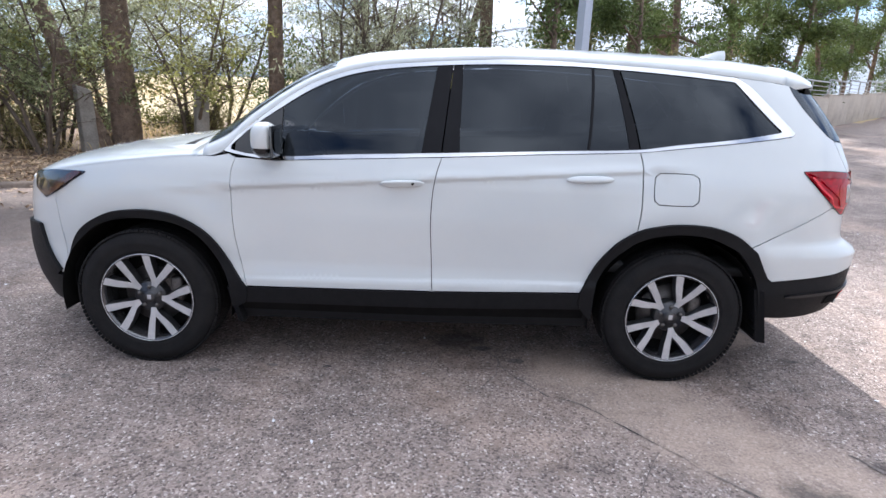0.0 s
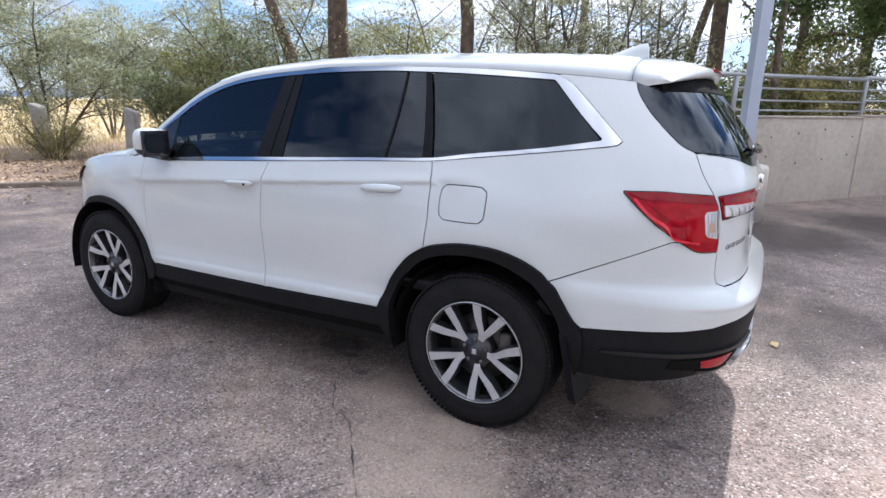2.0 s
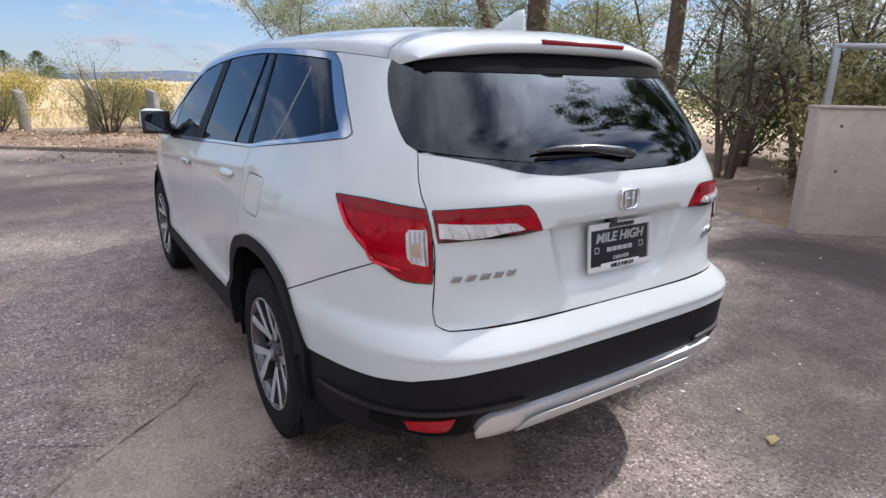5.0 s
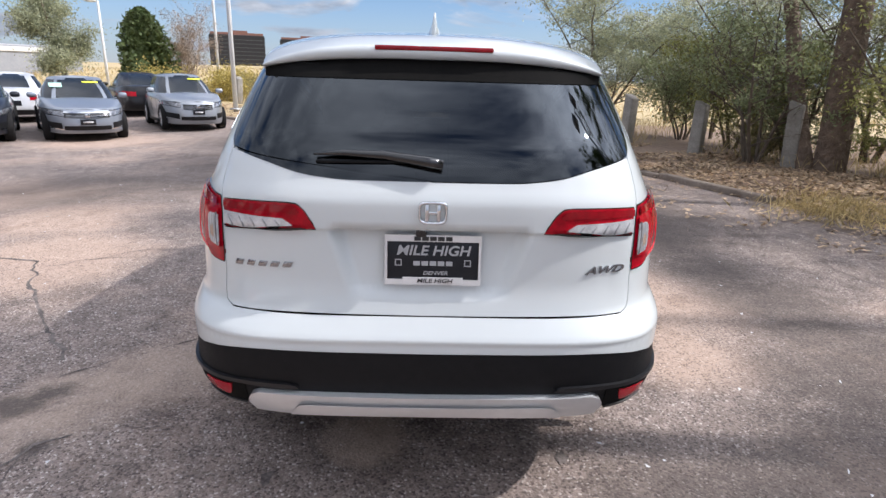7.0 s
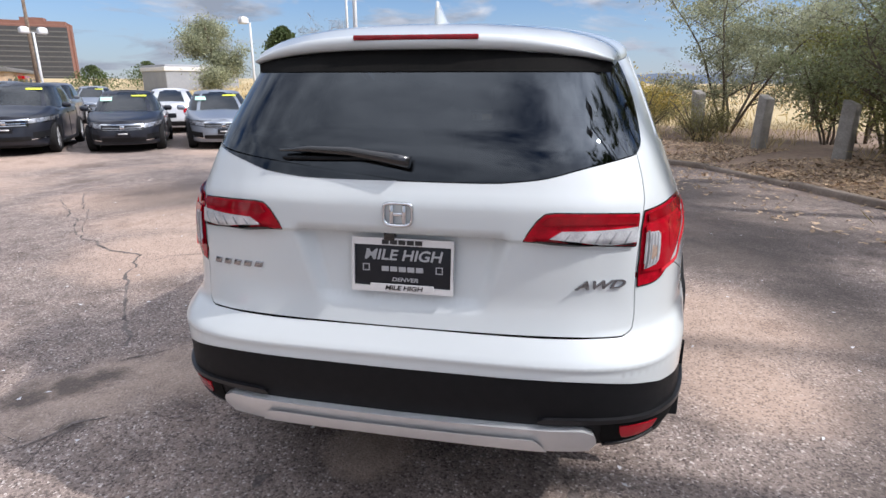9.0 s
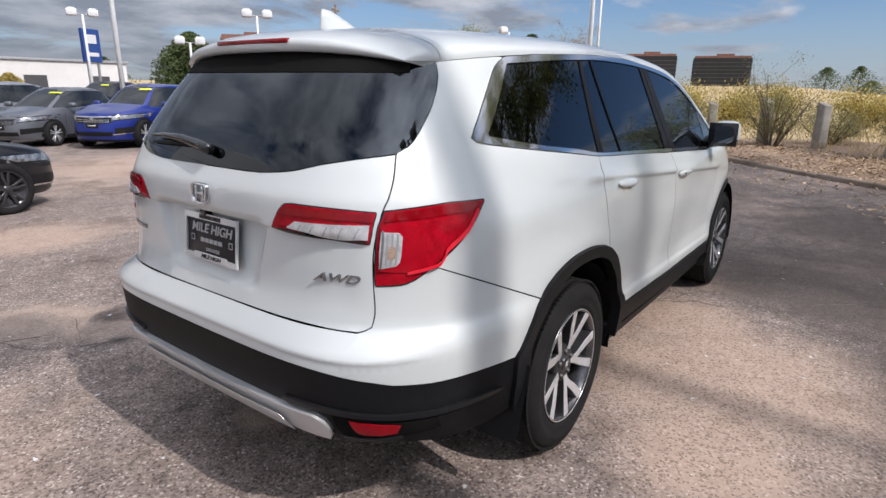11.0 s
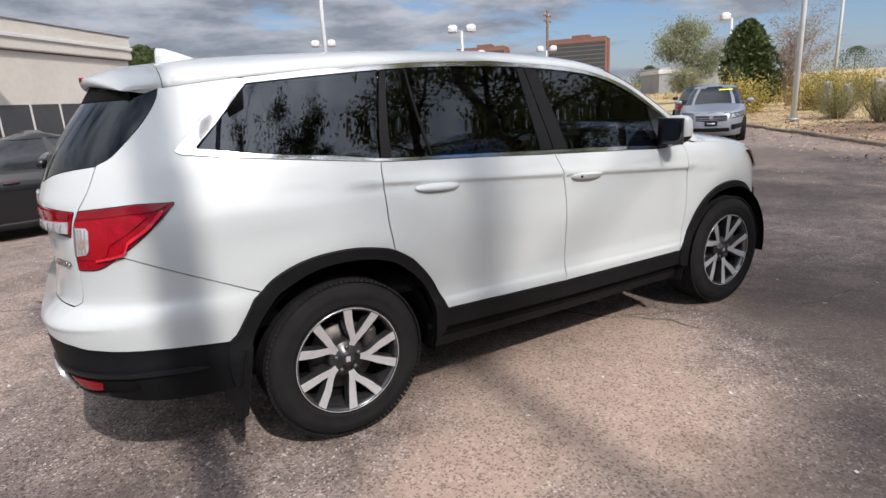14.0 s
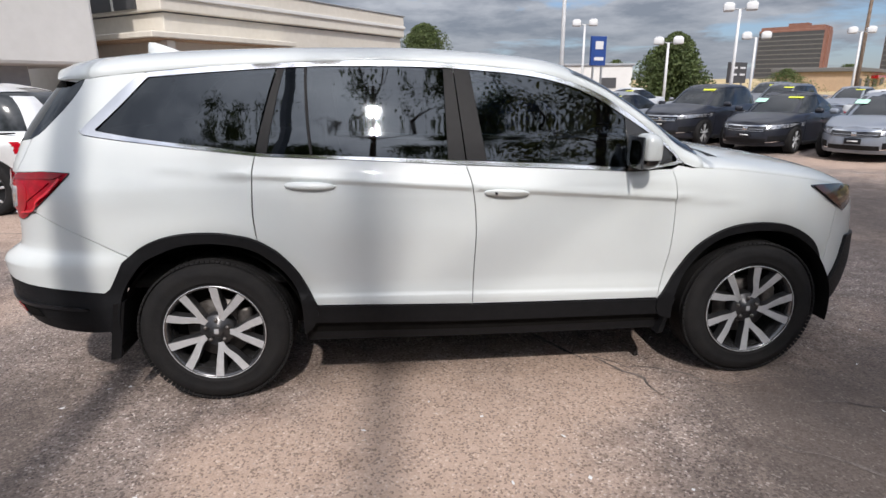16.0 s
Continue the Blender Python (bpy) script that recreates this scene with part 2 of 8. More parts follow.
def bm_box(sx, sy, sz, at=(0, 0, 0), bevel=0.0, turn=None, segs=2):
    bm = bmesh.new()
    bmesh.ops.create_cube(bm, size=1.0)
    bmesh.ops.scale(bm, vec=(sx, sy, sz), verts=bm.verts)
    if bevel:
        bmesh.ops.bevel(bm, geom=bm.edges[:], offset=bevel, segments=segs, profile=0.5, affect="EDGES")
    if turn is not None:
        bmesh.ops.transform(bm, matrix=turn, verts=bm.verts)
    bmesh.ops.translate(bm, vec=at, verts=bm.verts)
    return bm


def bm_lathe(profile, segs=48, axis="Y", closed=False):
    """Turn a profile of (radius, along) round the axis."""
    bm = bmesh.new()
    rings = []
    for r, a in profile:
        ring = []
        for i in range(segs):
            t = 2 * math.pi * i / segs
            c, s = r * math.cos(t), r * math.sin(t)
            ring.append(bm.verts.new({"X": (a, c, s), "Y": (c, a, s), "Z": (c, s, a)}[axis]))
        rings.append(ring)
    pairs = list(zip(rings, rings[1:])) + ([(rings[-1], rings[0])] if closed else [])
    for a, b in pairs:
        for i in range(segs):
            j = (i + 1) % segs
            bm.faces.new((a[i], a[j], b[j], b[i]))
    bmesh.ops.recalc_face_normals(bm, faces=bm.faces)
    return bm


def bm_tube(points, radii, sides=8, cap=True):
    """A round tube along points."""
    bm = bmesh.new()
    pts = [Vector(p) for p in points]
    rings = []
    side = Vector((0.31, 0.87, 0.38))
    for i, p in enumerate(pts):
        d = (pts[min(i + 1, len(pts) - 1)] - pts[max(i - 1, 0)]).normalized()
        a = d.cross(side)
        if a.length < 0.05:
            a = d.cross(Vector((1, 0, 0)))
        a.normalize()
        b = d.cross(a)
        r = radii[i] if hasattr(radii, "__len__") else radii
        rings.append([bm.verts.new(p + (a * math.cos(2 * math.pi * k / sides) + b * math.sin(2 * math.pi * k / sides)) * r) for k in range(sides)])
    for u, v in zip(rings, rings[1:]):
        for k in range(sides):
            bm.faces.new((u[k], u[(k + 1) % sides], v[(k + 1) % sides], v[k]))
    if cap:
        bm.faces.new(rings[0][::-1])
        bm.faces.new(rings[-1])
    bmesh.ops.recalc_face_normals(bm, faces=bm.faces)
    return bm


def pchip(xs, ys):
    """Smooth, never overshooting curve through a few design points."""
    xs, ys = np.array(xs, float), np.array(ys, float)
    h = np.diff(xs)
    d = np.diff(ys) / h
    m = np.zeros(len(xs))
    m[0], m[-1] = d[0], d[-1]
    for i in range(1, len(xs) - 1):
        if d[i - 1] * d[i] > 0:
            a, b = 2 * h[i] + h[i - 1], h[i] + 2 * h[i - 1]
            m[i] = (a + b) / (a / d[i - 1] + b / d[i])

    def f(x):
        x = np.clip(np.asarray(x, float), xs[0], xs[-1])
        i = np.clip(np.searchsorted(xs, x) - 1, 0, len(xs) - 2)
        t = (x - xs[i]) / h[i]
        return (1 + 2 * t) * (1 - t) ** 2 * ys[i] + t * (1 - t) ** 2 * h[i] * m[i] + t * t * (3 - 2 * t) * ys[i + 1] + t * t * (t - 1) * h[i] * m[i + 1]

    return f


# ---- the white vehicle: one smooth body surface, on which every panel is laid ----
HALF = pchip([0.2, 0.42, 0.52, 0.62, 0.75, 0.90, 1.02, 1.085, 1.13, 1.20, 1.30, 1.375, 1.5, 1.6, 1.685, 1.78],
             [0.93, 0.965, 0.972, 0.960, 0.963, 0.969, 0.966, 0.957, 0.942, 0.912, 0.872, 0.838, 0.783, 0.738, 0.70, 0.65])
TAIL = pchip([0.3, 0.42, 0.5, 0.6, 0.70, 0.755, 0.80, 0.9, 1.0, 1.17, 1.25, 1.34, 1.45, 1.55, 1.62, 1.7],
             [2.40, 2.475, 2.515, 2.54, 2.548, 2.532, 2.478, 2.467, 2.469, 2.472, 2.445, 2.405, 2.33, 2.25, 2.185, 2.085])
NOSE = pchip([0.25, 0.4, 0.6, 0.8, 0.95, 1.05, 1.15, 1.3], [2.36, 2.42, 2.44, 2.42, 2.38, 2.30, 2.15, 1.6])
CORNER = pchip([0.3, 0.55, 0.72, 0.82, 1.2, 1.7], [5.2, 5.6, 5.6, 4.7, 4.5, 4.5])
XA, XB, LONG, NF = 0.6, -0.9, 1.5, 2.4
S1 = math.pi / 2 + (XA - XB) / LONG


def side_at(x, z):
    """Surface coordinate of a point of the right flank, given by x and z."""
    x, z = np.asarray(x, float), np.asarray(z, float)
    n = CORNER(z)
    u = np.clip((x - XA) / (TAIL(z) - XA), 0, 0.99999)
    rear = np.arctan2((1 - u ** n) ** (1 / n), u)
    v = np.clip((XB - x) / (NOSE(z) + XB), 0, 0.99999)
    front = S1 + np.arctan2(v, (1 - v ** NF) ** (1 / NF))
    return np.where(x > XA, rear, np.where(x < XB, front, math.pi / 2 + (XA - x) / LONG))


def rear_at(y, z):
    """Surface coordinate of a point of the tail, given by y and z."""
    n = CORNER(z)
    v = np.clip(abs(y) / HALF(z), 0, 0.99999)
    return math.copysign(1, y) * np.arctan2(v, (1 - v ** n) ** (1 / n))


def smoothstep(a, b, x):
    t = np.clip((x - a) / (b - a), 0, 1)
    return t * t * (3 - 2 * t)


def surf(s, z, off=0.0):
    """Points of the body surface."""
    s, z = np.asarray(s, float), np.asarray(z, float)
    sg, p = np.where(s < 0, -1.0, 1.0), abs(s)
    n = CORNER(z)
    a = np.clip(p, 0, math.pi / 2)
    c, d = np.cos(a), np.sin(a)
    r = (c ** n + d ** n) ** (-1 / n)
    x1, y1 = XA + (TAIL(z) - XA) * r * c, HALF(z) * r * d
    x2 = XA - (p - math.pi / 2) * LONG
    b = np.clip(p - S1, 0, math.pi / 2)
    c, d = np.cos(b), np.sin(b)
    rf = (c ** NF + d ** NF) ** (-1 / NF)
    x3, y3 = XB - (NOSE(z) + XB) * rf * d, HALF(z) * rf * c
    x = np.where(p < math.pi / 2, x1, np.where(p < S1, x2, x3))
    y = np.where(p < math.pi / 2, y1, np.where(p < S1, HALF(z), y3))
    # shoulder crease that rises to the tail, hollow below it, and the fold above the sill
    flank = smoothstep(1.75, 1.0, x) * smoothstep(-1.35, -0.9, x)
    zc = 1.005 + (x + 0.88) * 0.073
    y = y + flank * (0.005 * np.exp(-((z - zc - 0.008) / 0.022) ** 2) - 0.010 * smoothstep(zc + 0.004, zc - 0.020, z) * smoothstep(zc - 0.30, zc - 0.05, z))
    zl = 0.545 + 0.02 * x
    y = y + flank * smoothstep(-1.3, -0.7, x) * 0.007 * smoothstep(zl + 0.010, zl - 0.016, z)
    # haunches over the wheels
    for wx in (-1.41, 1.41):
        y = y + 0.014 * np.exp(-((np.hypot(x - wx, (z - 0.37) * 1.0) - 0.56) / 0.10) ** 2) * smoothstep(0.45, 0.8, z) * smoothstep(2.3, 1.9, x)
    # hollow round the number plate
    hollow = smoothstep(0.345, 0.285, y + 0.10 * (1.09 - z) * 0 + (1.09 - z) * 0.30) * smoothstep(0.845, 0.90, z) * smoothstep(1.098, 1.084, z) * (x > 2.2)
    x = x - hollow * (0.012 + 0.030 * (z - 0.86) / 0.23)
    # overhang of the gate between the lamps, and the fold along the bumper
    back = smoothstep(2.25, 2.38, x)
    x = x - back * 0.009 * smoothstep(1.093, 1.083, z) * smoothstep(0.80, 0.92, z) * smoothstep(0.70, 0.60, y)
    x = x - back * 0.010 * smoothstep(0.733, 0.712, z)
    pts = np.stack([x, y * sg, z], -1)
    if off:
        pts = pts + normal(s, z) * off
    return pts


def normal(s, z, e=0.004):
    s, z = np.asarray(s, float), np.asarray(z, float)
    a = surf(np.abs(s) + e, z) - surf(np.maximum(np.abs(s) - e, 1e-6), z)
    b = surf(np.abs(s), z + e) - surf(np.abs(s), z - e)
    n = np.cross(b, a)
    n = n / np.maximum(np.linalg.norm(n, axis=-1, keepdims=True), 1e-9)
    n[..., 1] *= np.where(s < 0, -1.0, 1.0)
    return -n


def smooth_line(pts, step=0.02, closed=False):
    """Catmull-Rom curve through (s, z) points, evenly cut."""
    P = [np.array(p, float) for p in pts]
    out = []
    n = len(P)
    for i in range(n if closed else n - 1):
        p1, p2 = P[i], P[(i + 1) % n]
        p0 = P[i - 1] if (closed or i) else 2 * p1 - p2
        p3 = P[(i + 2) % n] if (closed or i + 2 < n) else 2 * p2 - p1
        k = max(1, int(np.hypot((p2[0] - p1[0]) * LONG, p2[1] - p1[1]) / step))
        for j in range(k):
            t = j / k
            out.append(0.5 * (2 * p1 + (p2 - p0) * t + (2 * p0 - 5 * p1 + 4 * p2 - p3) * t * t + (3 * p1 - p0 - 3 * p2 + p3) * t ** 3))
    if not closed:
        out.append(P[-1])
    return [tuple(p) for p in out]


def flank_line(pts, step=0.02):
    return smooth_line([(float(side_at(x, z)), z) for x, z in pts], step)


def tail_line(pts, step=0.02):
    return smooth_line([(float(rear_at(y, z)), z) for y, z in pts], step)


def shrink(loop, d):
    """Draw a closed outline in by d metres."""
    P = np.array(loop)
    Q = P * (LONG, 1)
    area = 0.5 * np.sum(Q[:, 0] * np.roll(Q[:, 1], -1) - np.roll(Q[:, 0], -1) * Q[:, 1])
    t = np.roll(Q, -1, 0) - np.roll(Q, 1, 0)
    t /= np.maximum(np.linalg.norm(t, axis=1, keepdims=True), 1e-9)
    nrm = np.stack([-t[:, 1], t[:, 0]], 1) * (1 if area > 0 else -1)
    return [tuple(p) for p in (Q + nrm * d) / (LONG, 1)]


def inside(pts, loop):
    P, L = np.asarray(pts), np.asarray(loop)
    res = np.zeros(len(P), bool)
    for a, b in zip(L, np.roll(L, -1, 0)):
        if a[1] == b[1]:
            continue
        hit = ((a[1] > P[:, 1]) != (b[1] > P[:, 1])) & (P[:, 0] < (b[0] - a[0]) * (P[:, 1] - a[1]) / (b[1] - a[1]) + a[0])
        res ^= hit
    return res


def clean(loop):
    out = []
    for p in loop:
        if not out or abs(p[0] - out[-1][0]) * LONG + abs(p[1] - out[-1][1]) > 0.003:
            out.append(p)
    if abs(out[0][0] - out[-1][0]) * LONG + abs(out[0][1] - out[-1][1]) < 0.003:
        out.pop()
    return out


def refine(loop, step):
    out = []
    for a, b in zip(loop, loop[1:] + loop[:1]):
        k = max(1, int(np.hypot((b[0] - a[0]) * LONG, b[1] - a[1]) / step))
        out += [(a[0] + (b[0] - a[0]) * j / k, a[1] + (b[1] - a[1]) * j / k) for j in range(k)]
    return out


def panel(name, loop, mat, parent, off=0.0, holes=(), gap=0.0022, cell=0.045, lip=0.014, label="", dome=0.0, folds=()):
    """A sheet of the body surface inside an outline of (s, z), with its edges turned in."""
    loops = [clean(refine(shrink(clean(loop), gap), cell * 0.6))] + [clean(refine(shrink(clean(h), -gap), cell * 0.6)) for h in holes]
    pts, edges = [], []
    for lp in loops:
        k = len(pts)
        pts += [Vector((p[0] * LONG, p[1])) for p in lp]
        edges += [(k + i, k + (i + 1) % len(lp)) for i in range(len(lp))]
    L = np.array(loops[0])
    gx, gz = np.meshgrid(np.arange(L[:, 0].min() * LONG, L[:, 0].max() * LONG, cell), np.arange(L[:, 1].min(), L[:, 1].max(), cell))
    grid = np.stack([gx.ravel() / LONG, gz.ravel()], 1)
    ok = inside(grid, shrink(loops[0], cell * 0.45))
    for lp in loops[1:]:
        ok &= ~inside(grid, shrink(lp, -cell * 0.45))
    pts += [Vector((a * LONG, b)) for a, b in grid[ok]]
    # close rows of points along the folds of the sheet
    if len(folds):
        fold = np.array(folds)
        pts += [Vector((a * LONG, b)) for a, b in fold[inside(fold, shrink(loops[0], 0.008))]]
    v2, _, faces, _, _, _ = delaunay_2d_cdt(pts, edges, [], 0, 1e-6)
    V = np.array([(v.x / LONG, v.y) for v in v2])
    F = [f for f in faces if len(f) == 3]
    cen = np.array([V[list(f)].mean(0) for f in F])
    keep = inside(cen, loops[0])
    for lp in loops[1:]:
        keep &= ~inside(cen, lp)
    F = [f for f, k in zip(F, keep) if k]
    offs = np.full(len(V), off)
    if dome:
        edge = np.array(loops[0])
        dist = np.min(np.hypot((V[:, None, 0] - edge[None, :, 0]) * LONG, V[:, None, 1] - edge[None, :, 1]), 1)
        offs = off + dome * (1 - np.exp(-dist / 0.035))
    nor = normal(V[:, 0], V[:, 1])
    P = surf(V[:, 0], V[:, 1]) + nor * offs[:, None]
    # all faces look outward
    F2 = []
    for f in F:
        a, b, c = P[list(f)]
        F2.append(f if np.dot(np.cross(b - a, c - a), nor[f[0]]) > 0 else (f[0], f[2], f[1]))
    count = {}
    for f in F2:
        for e in ((f[0], f[1]), (f[1], f[2]), (f[2], f[0])):
            count[e] = 1
    rim = [e for e in count if (e[1], e[0]) not in count]
    verts, normals = list(P), list(nor)
    low, top = {}, {}
    for i in {i for e in rim for i in e}:
        top[i] = len(verts)
        verts.append(P[i]), normals.append(None)
        low[i] = len(verts)
        verts.append(P[i] - nor[i] * lip), normals.append(None)
    for a, b in rim:
        F2.append((top[a], low[a], low[b], top[b]))
        d = P[b] - P[a]
        out = np.cross(d, nor[a])
        out = out / max(np.linalg.norm(out), 1e-9)
        for i in (a, b):
            for j in (top[i], low[i]):
                normals[j] = out if normals[j] is None else normals[j]
    return raw(name, verts, F2, mat, parent, label, True, normals)


def both(name, loop, mat, parent, **kw):
    """The panel on the right flank and its mirror on the left."""
    holes, folds = kw.pop("holes", ()), kw.pop("folds", ())
    a = panel(name, loop, mat, parent, holes=holes, folds=folds, **kw)
    b = panel(name, [(-p[0], p[1]) for p in loop], mat, parent, holes=[[(-p[0], p[1]) for p in h] for h in holes], folds=[(-p[0], p[1]) for p in folds], **kw)
    return a, b


CAR = thing("suv", "pearl white three-row SUV with black cladding and dark tinted windows", "car")

# outlines on the flank, x and z
DLO_TOP = [(-0.955, 1.179), (-0.842, 1.295), (-0.681, 1.425), (-0.544, 1.514), (-0.403, 1.572), (-0.259, 1.612), (-0.115, 1.634), (0.188, 1.660), (0.468, 1.676), (0.761, 1.676), (1.045, 1.667), (1.347, 1.653), (1.64, 1.630)]
DLO_END = [(1.655, 1.627), (1.725, 1.591), (1.80, 1.524), (1.888, 1.440), (1.949, 1.382), (1.970, 1.361), (1.954, 1.346)]
DLO_BOT = [(1.954, 1.346), (1.894, 1.336), (1.631, 1.302), (1.338, 1.267), (1.152, 1.244), (0.909, 1.230), (0.338, 1.197), (-0.089, 1.173), (-0.572, 1.147), (-0.686, 1.140), (-0.83, 1.154), (-0.946, 1.174)]
IN_TOP = pchip([-0.93, -0.842, -0.679, -0.541, -0.401, -0.258, -0.113, 0.177, 0.469, 0.761, 1.044, 1.347, 1.647], [1.192, 1.278, 1.397, 1.486, 1.550, 1.589, 1.611, 1.637, 1.650, 1.653, 1.644, 1.627, 1.605])
IN_BOT = pchip([-0.93, -0.83, -0.66, -0.375, 0.195, 0.766, 1.137, 1.339, 1.632, 1.897], [1.188, 1.168, 1.162, 1.179, 1.208, 1.238, 1.257, 1.286, 1.321, 1.364])
SEAM_F = [(-0.895, 1.148), (-0.913, 1.088), (-0.920, 1.004), (-0.920, 0.858), (-0.904, 0.706), (-0.861, 0.485)]
SEAM_B = [(0.145, 1.185), (0.120, 1.100), (0.104, 0.987), (0.100, 0.840), (0.108, 0.687), (0.118, 0.482)]
SEAM_C = [(1.149, 1.244), (1.163, 1.166), (1.166, 1.057), (1.167, 0.972), (1.156, 0.853)]
ARCH_F = [(-0.861, 0.472), (-0.895, 0.524), (-0.954, 0.626), (-1.02, 0.725), (-1.103, 0.795), (-1.216, 0.846), (-1.337, 0.863), (-1.464, 0.857), (-1.603, 0.827), (-1.745, 0.751), (-1.83, 0.660), (-1.885, 0.530), (-1.905, 0.43)]
ARCH_FI = [(-0.945, 0.36), (-0.95, 0.49), (-0.99, 0.595), (-1.055, 0.699), (-1.138, 0.772), (-1.251, 0.811), (-1.406, 0.820), (-1.574, 0.793), (-1.688, 0.744), (-1.785, 0.652), (-1.835, 0.52), (-1.85, 0.36)]
ARCH_R = [(0.895, 0.512), (0.934, 0.597), (0.982, 0.692), (1.046, 0.772), (1.156, 0.853), (1.248, 0.881), (1.361, 0.897), (1.508, 0.893), (1.632, 0.863), (1.736, 0.804), (1.814, 0.719), (1.872, 0.625), (1.902, 0.603)]
ARCH_RI = [(0.965, 0.36), (0.970, 0.540), (1.028, 0.679), (1.119, 0.769), (1.227, 0.826), (1.370, 0.848), (1.518, 0.838), (1.648, 0.787), (1.737, 0.718), (1.802, 0.625), (1.838, 0.502), (1.85, 0.36)]
ROOF_EDGE = pchip([-1.3, -0.955, -0.842, -0.681, -0.544, -0.403, -0.259, -0.115, 0.188, 0.468, 0.761, 1.045, 1.347, 1.64, 1.85, 2.1],
                  [1.10, 1.181, 1.297, 1.427, 1.516, 1.574, 1.614, 1.636, 1.662, 1.678, 1.678, 1.669, 1.655, 1.634, 1.615, 1.585])
ROOF_MID = pchip([-1.3, -1.2, -1.08, -0.95, -0.755, -0.56, -0.47, -0.35, -0.15, 0.01, 0.335, 0.66, 0.98, 1.31, 1.63, 1.8, 2.0, 2.1],
                 [1.19, 1.215, 1.275, 1.365, 1.50, 1.615, 1.655, 1.70, 1.728, 1.742, 1.762, 1.768, 1.768, 1.762, 1.752, 1.742, 1.722, 1.708])
HOOD_MID = pchip([-2.40, -2.33, -2.25, -2.16, -2.10, -1.96, -1.72, -1.41, -1.19, -1.05], [0.80, 0.93, 1.0, 1.035, 1.056, 1.096, 1.143, 1.187, 1.212, 1.22])
TAPER = pchip([-2.4, -2.2, -1.9, -1.4, -1.0], [0.12, 0.10, 0.085, 0.075, 0.07])


def hood_edge(x):
    return HOOD_MID(x) - TAPER(x)


fl = flank_line
gate_folds = [(s, z) for s in np.arange(-0.42, 0.42, 0.012) for z in (1.097, 1.092, 1.087, 1.082, 1.077)]
gate_folds += [(float(rear_at(y, z)), z) for y in np.linspace(-0.32, 0.32, 33) for z in np.arange(0.836, 0.915, 0.011)]
gate_folds += [(sg * float(rear_at(y - (1.09 - z) * 0.30, z)), z) for sg in (1, -1) for z in np.arange(0.92, 1.07, 0.014) for y in (0.35, 0.335, 0.315, 0.295, 0.28)]
door_folds = []
for x in np.arange(-1.0, 1.3, 0.03):
    for z in [1.005 + (x + 0.88) * 0.073 + d for d in (0.03, 0.016, 0.006, -0.004, -0.012, -0.022)] + [0.545 + 0.02 * x + d for d in (0.012, 0.004, -0.004, -0.012)]:
        door_folds.append((float(side_at(x, z)), z))
bumper_folds = [(s, z) for s in np.arange(-0.9, 0.9, 0.02) for z in (0.738, 0.730, 0.722, 0.714, 0.706)]
seam_f, seam_b, seam_c = fl(SEAM_F), fl(SEAM_B), fl(SEAM_C)
arch_f, arch_r = fl(ARCH_F), fl(ARCH_R)
dlo_bot = fl(DLO_BOT)
belt_front = [p for p in fl([(0.145, 1.185), (-0.089, 1.173), (-0.572, 1.147), (-0.686, 1.140), (-0.83, 1.148), (-0.895, 1.148)])]
belt_rear = fl([(1.149, 1.244), (0.909, 1.230), (0.338, 1.197), (0.145, 1.185)])
fender = seam_f[::-1] + fl([(-0.93, 1.165), (-1.0, float(hood_edge(-1.0)))]) + fl([(x, float(hood_edge(x))) for x in np.linspace(-1.05, -1.95, 12)]) + fl([(-1.96, 0.95), (-1.93, 0.75), (-1.905, 0.60), (-1.905, 0.44)]) + arch_f[::-1]
both("front_fender", fender, PAINT, CAR, gap=0.0008, cell=0.03)
front_door = seam_b[::-1] + belt_front + seam_f + fl([(-0.861, 0.478), (-0.4, 0.482), (0.118, 0.488)])
front_doors = both("front_door", front_door, PAINT, CAR, cell=0.03, folds=door_folds)
rear_door = fl([(0.118, 0.488), (0.5, 0.499), (0.895, 0.512)]) + arch_r[: [i for i, p in enumerate(arch_r) if p[1] > 0.85][0]] + seam_c[::-1] + belt_rear + seam_b
rear_doors = both("rear_door", rear_door, PAINT, CAR, cell=0.03, folds=door_folds)
FUEL = [(1.25, 0.994), (1.425, 0.994), (1.447, 1.012), (1.451, 1.08), (1.447, 1.13), (1.42, 1.147), (1.25, 1.147), (1.228, 1.13), (1.223, 1.07), (1.228, 1.012)]
fuel = smooth_line([(float(side_at(x, z)), z) for x, z in FUEL], 0.02, True)
glass_side = [(0.690, 1.327), (0.703, 1.345), (0.704, 1.38), (0.688, 1.47), (0.660, 1.55), (0.628, 1.61)]
s_mid = float(side_at(1.42, 0.88))
arch_back = [p for p in arch_r if p[0] < s_mid and p[1] > 0.775]
corner_x, corner_z = float(surf(*arch_back[-1])[0]), arch_back[-1][1]
BUMPER_SEAM = [(corner_x + (2.207 - corner_x) * t, corner_z + (0.985 - corner_z) * t) for t in np.linspace(0, 1, 12)]
quarter = seam_c + [p for p in arch_r[[i for i, p in enumerate(arch_r) if p[1] > 0.85][0]:] if p[0] >= s_mid] + arch_back
quarter += fl(BUMPER_SEAM) + tail_line([(0.705, 0.985), (0.704, 1.05), (0.712, 1.157), (0.716, 1.195), (0.708, 1.255), (0.690, 1.322)]) + tail_line(glass_side)
quarter += fl([(x, float(ROOF_EDGE(x))) for x in np.linspace(2.0, 1.68, 8)]) + fl(DLO_END) + fl([(1.954, 1.346), (1.894, 1.336), (1.631, 1.302), (1.338, 1.267), (1.149, 1.244)])
panel("quarter_panel", quarter, PAINT, CAR, cell=0.03)
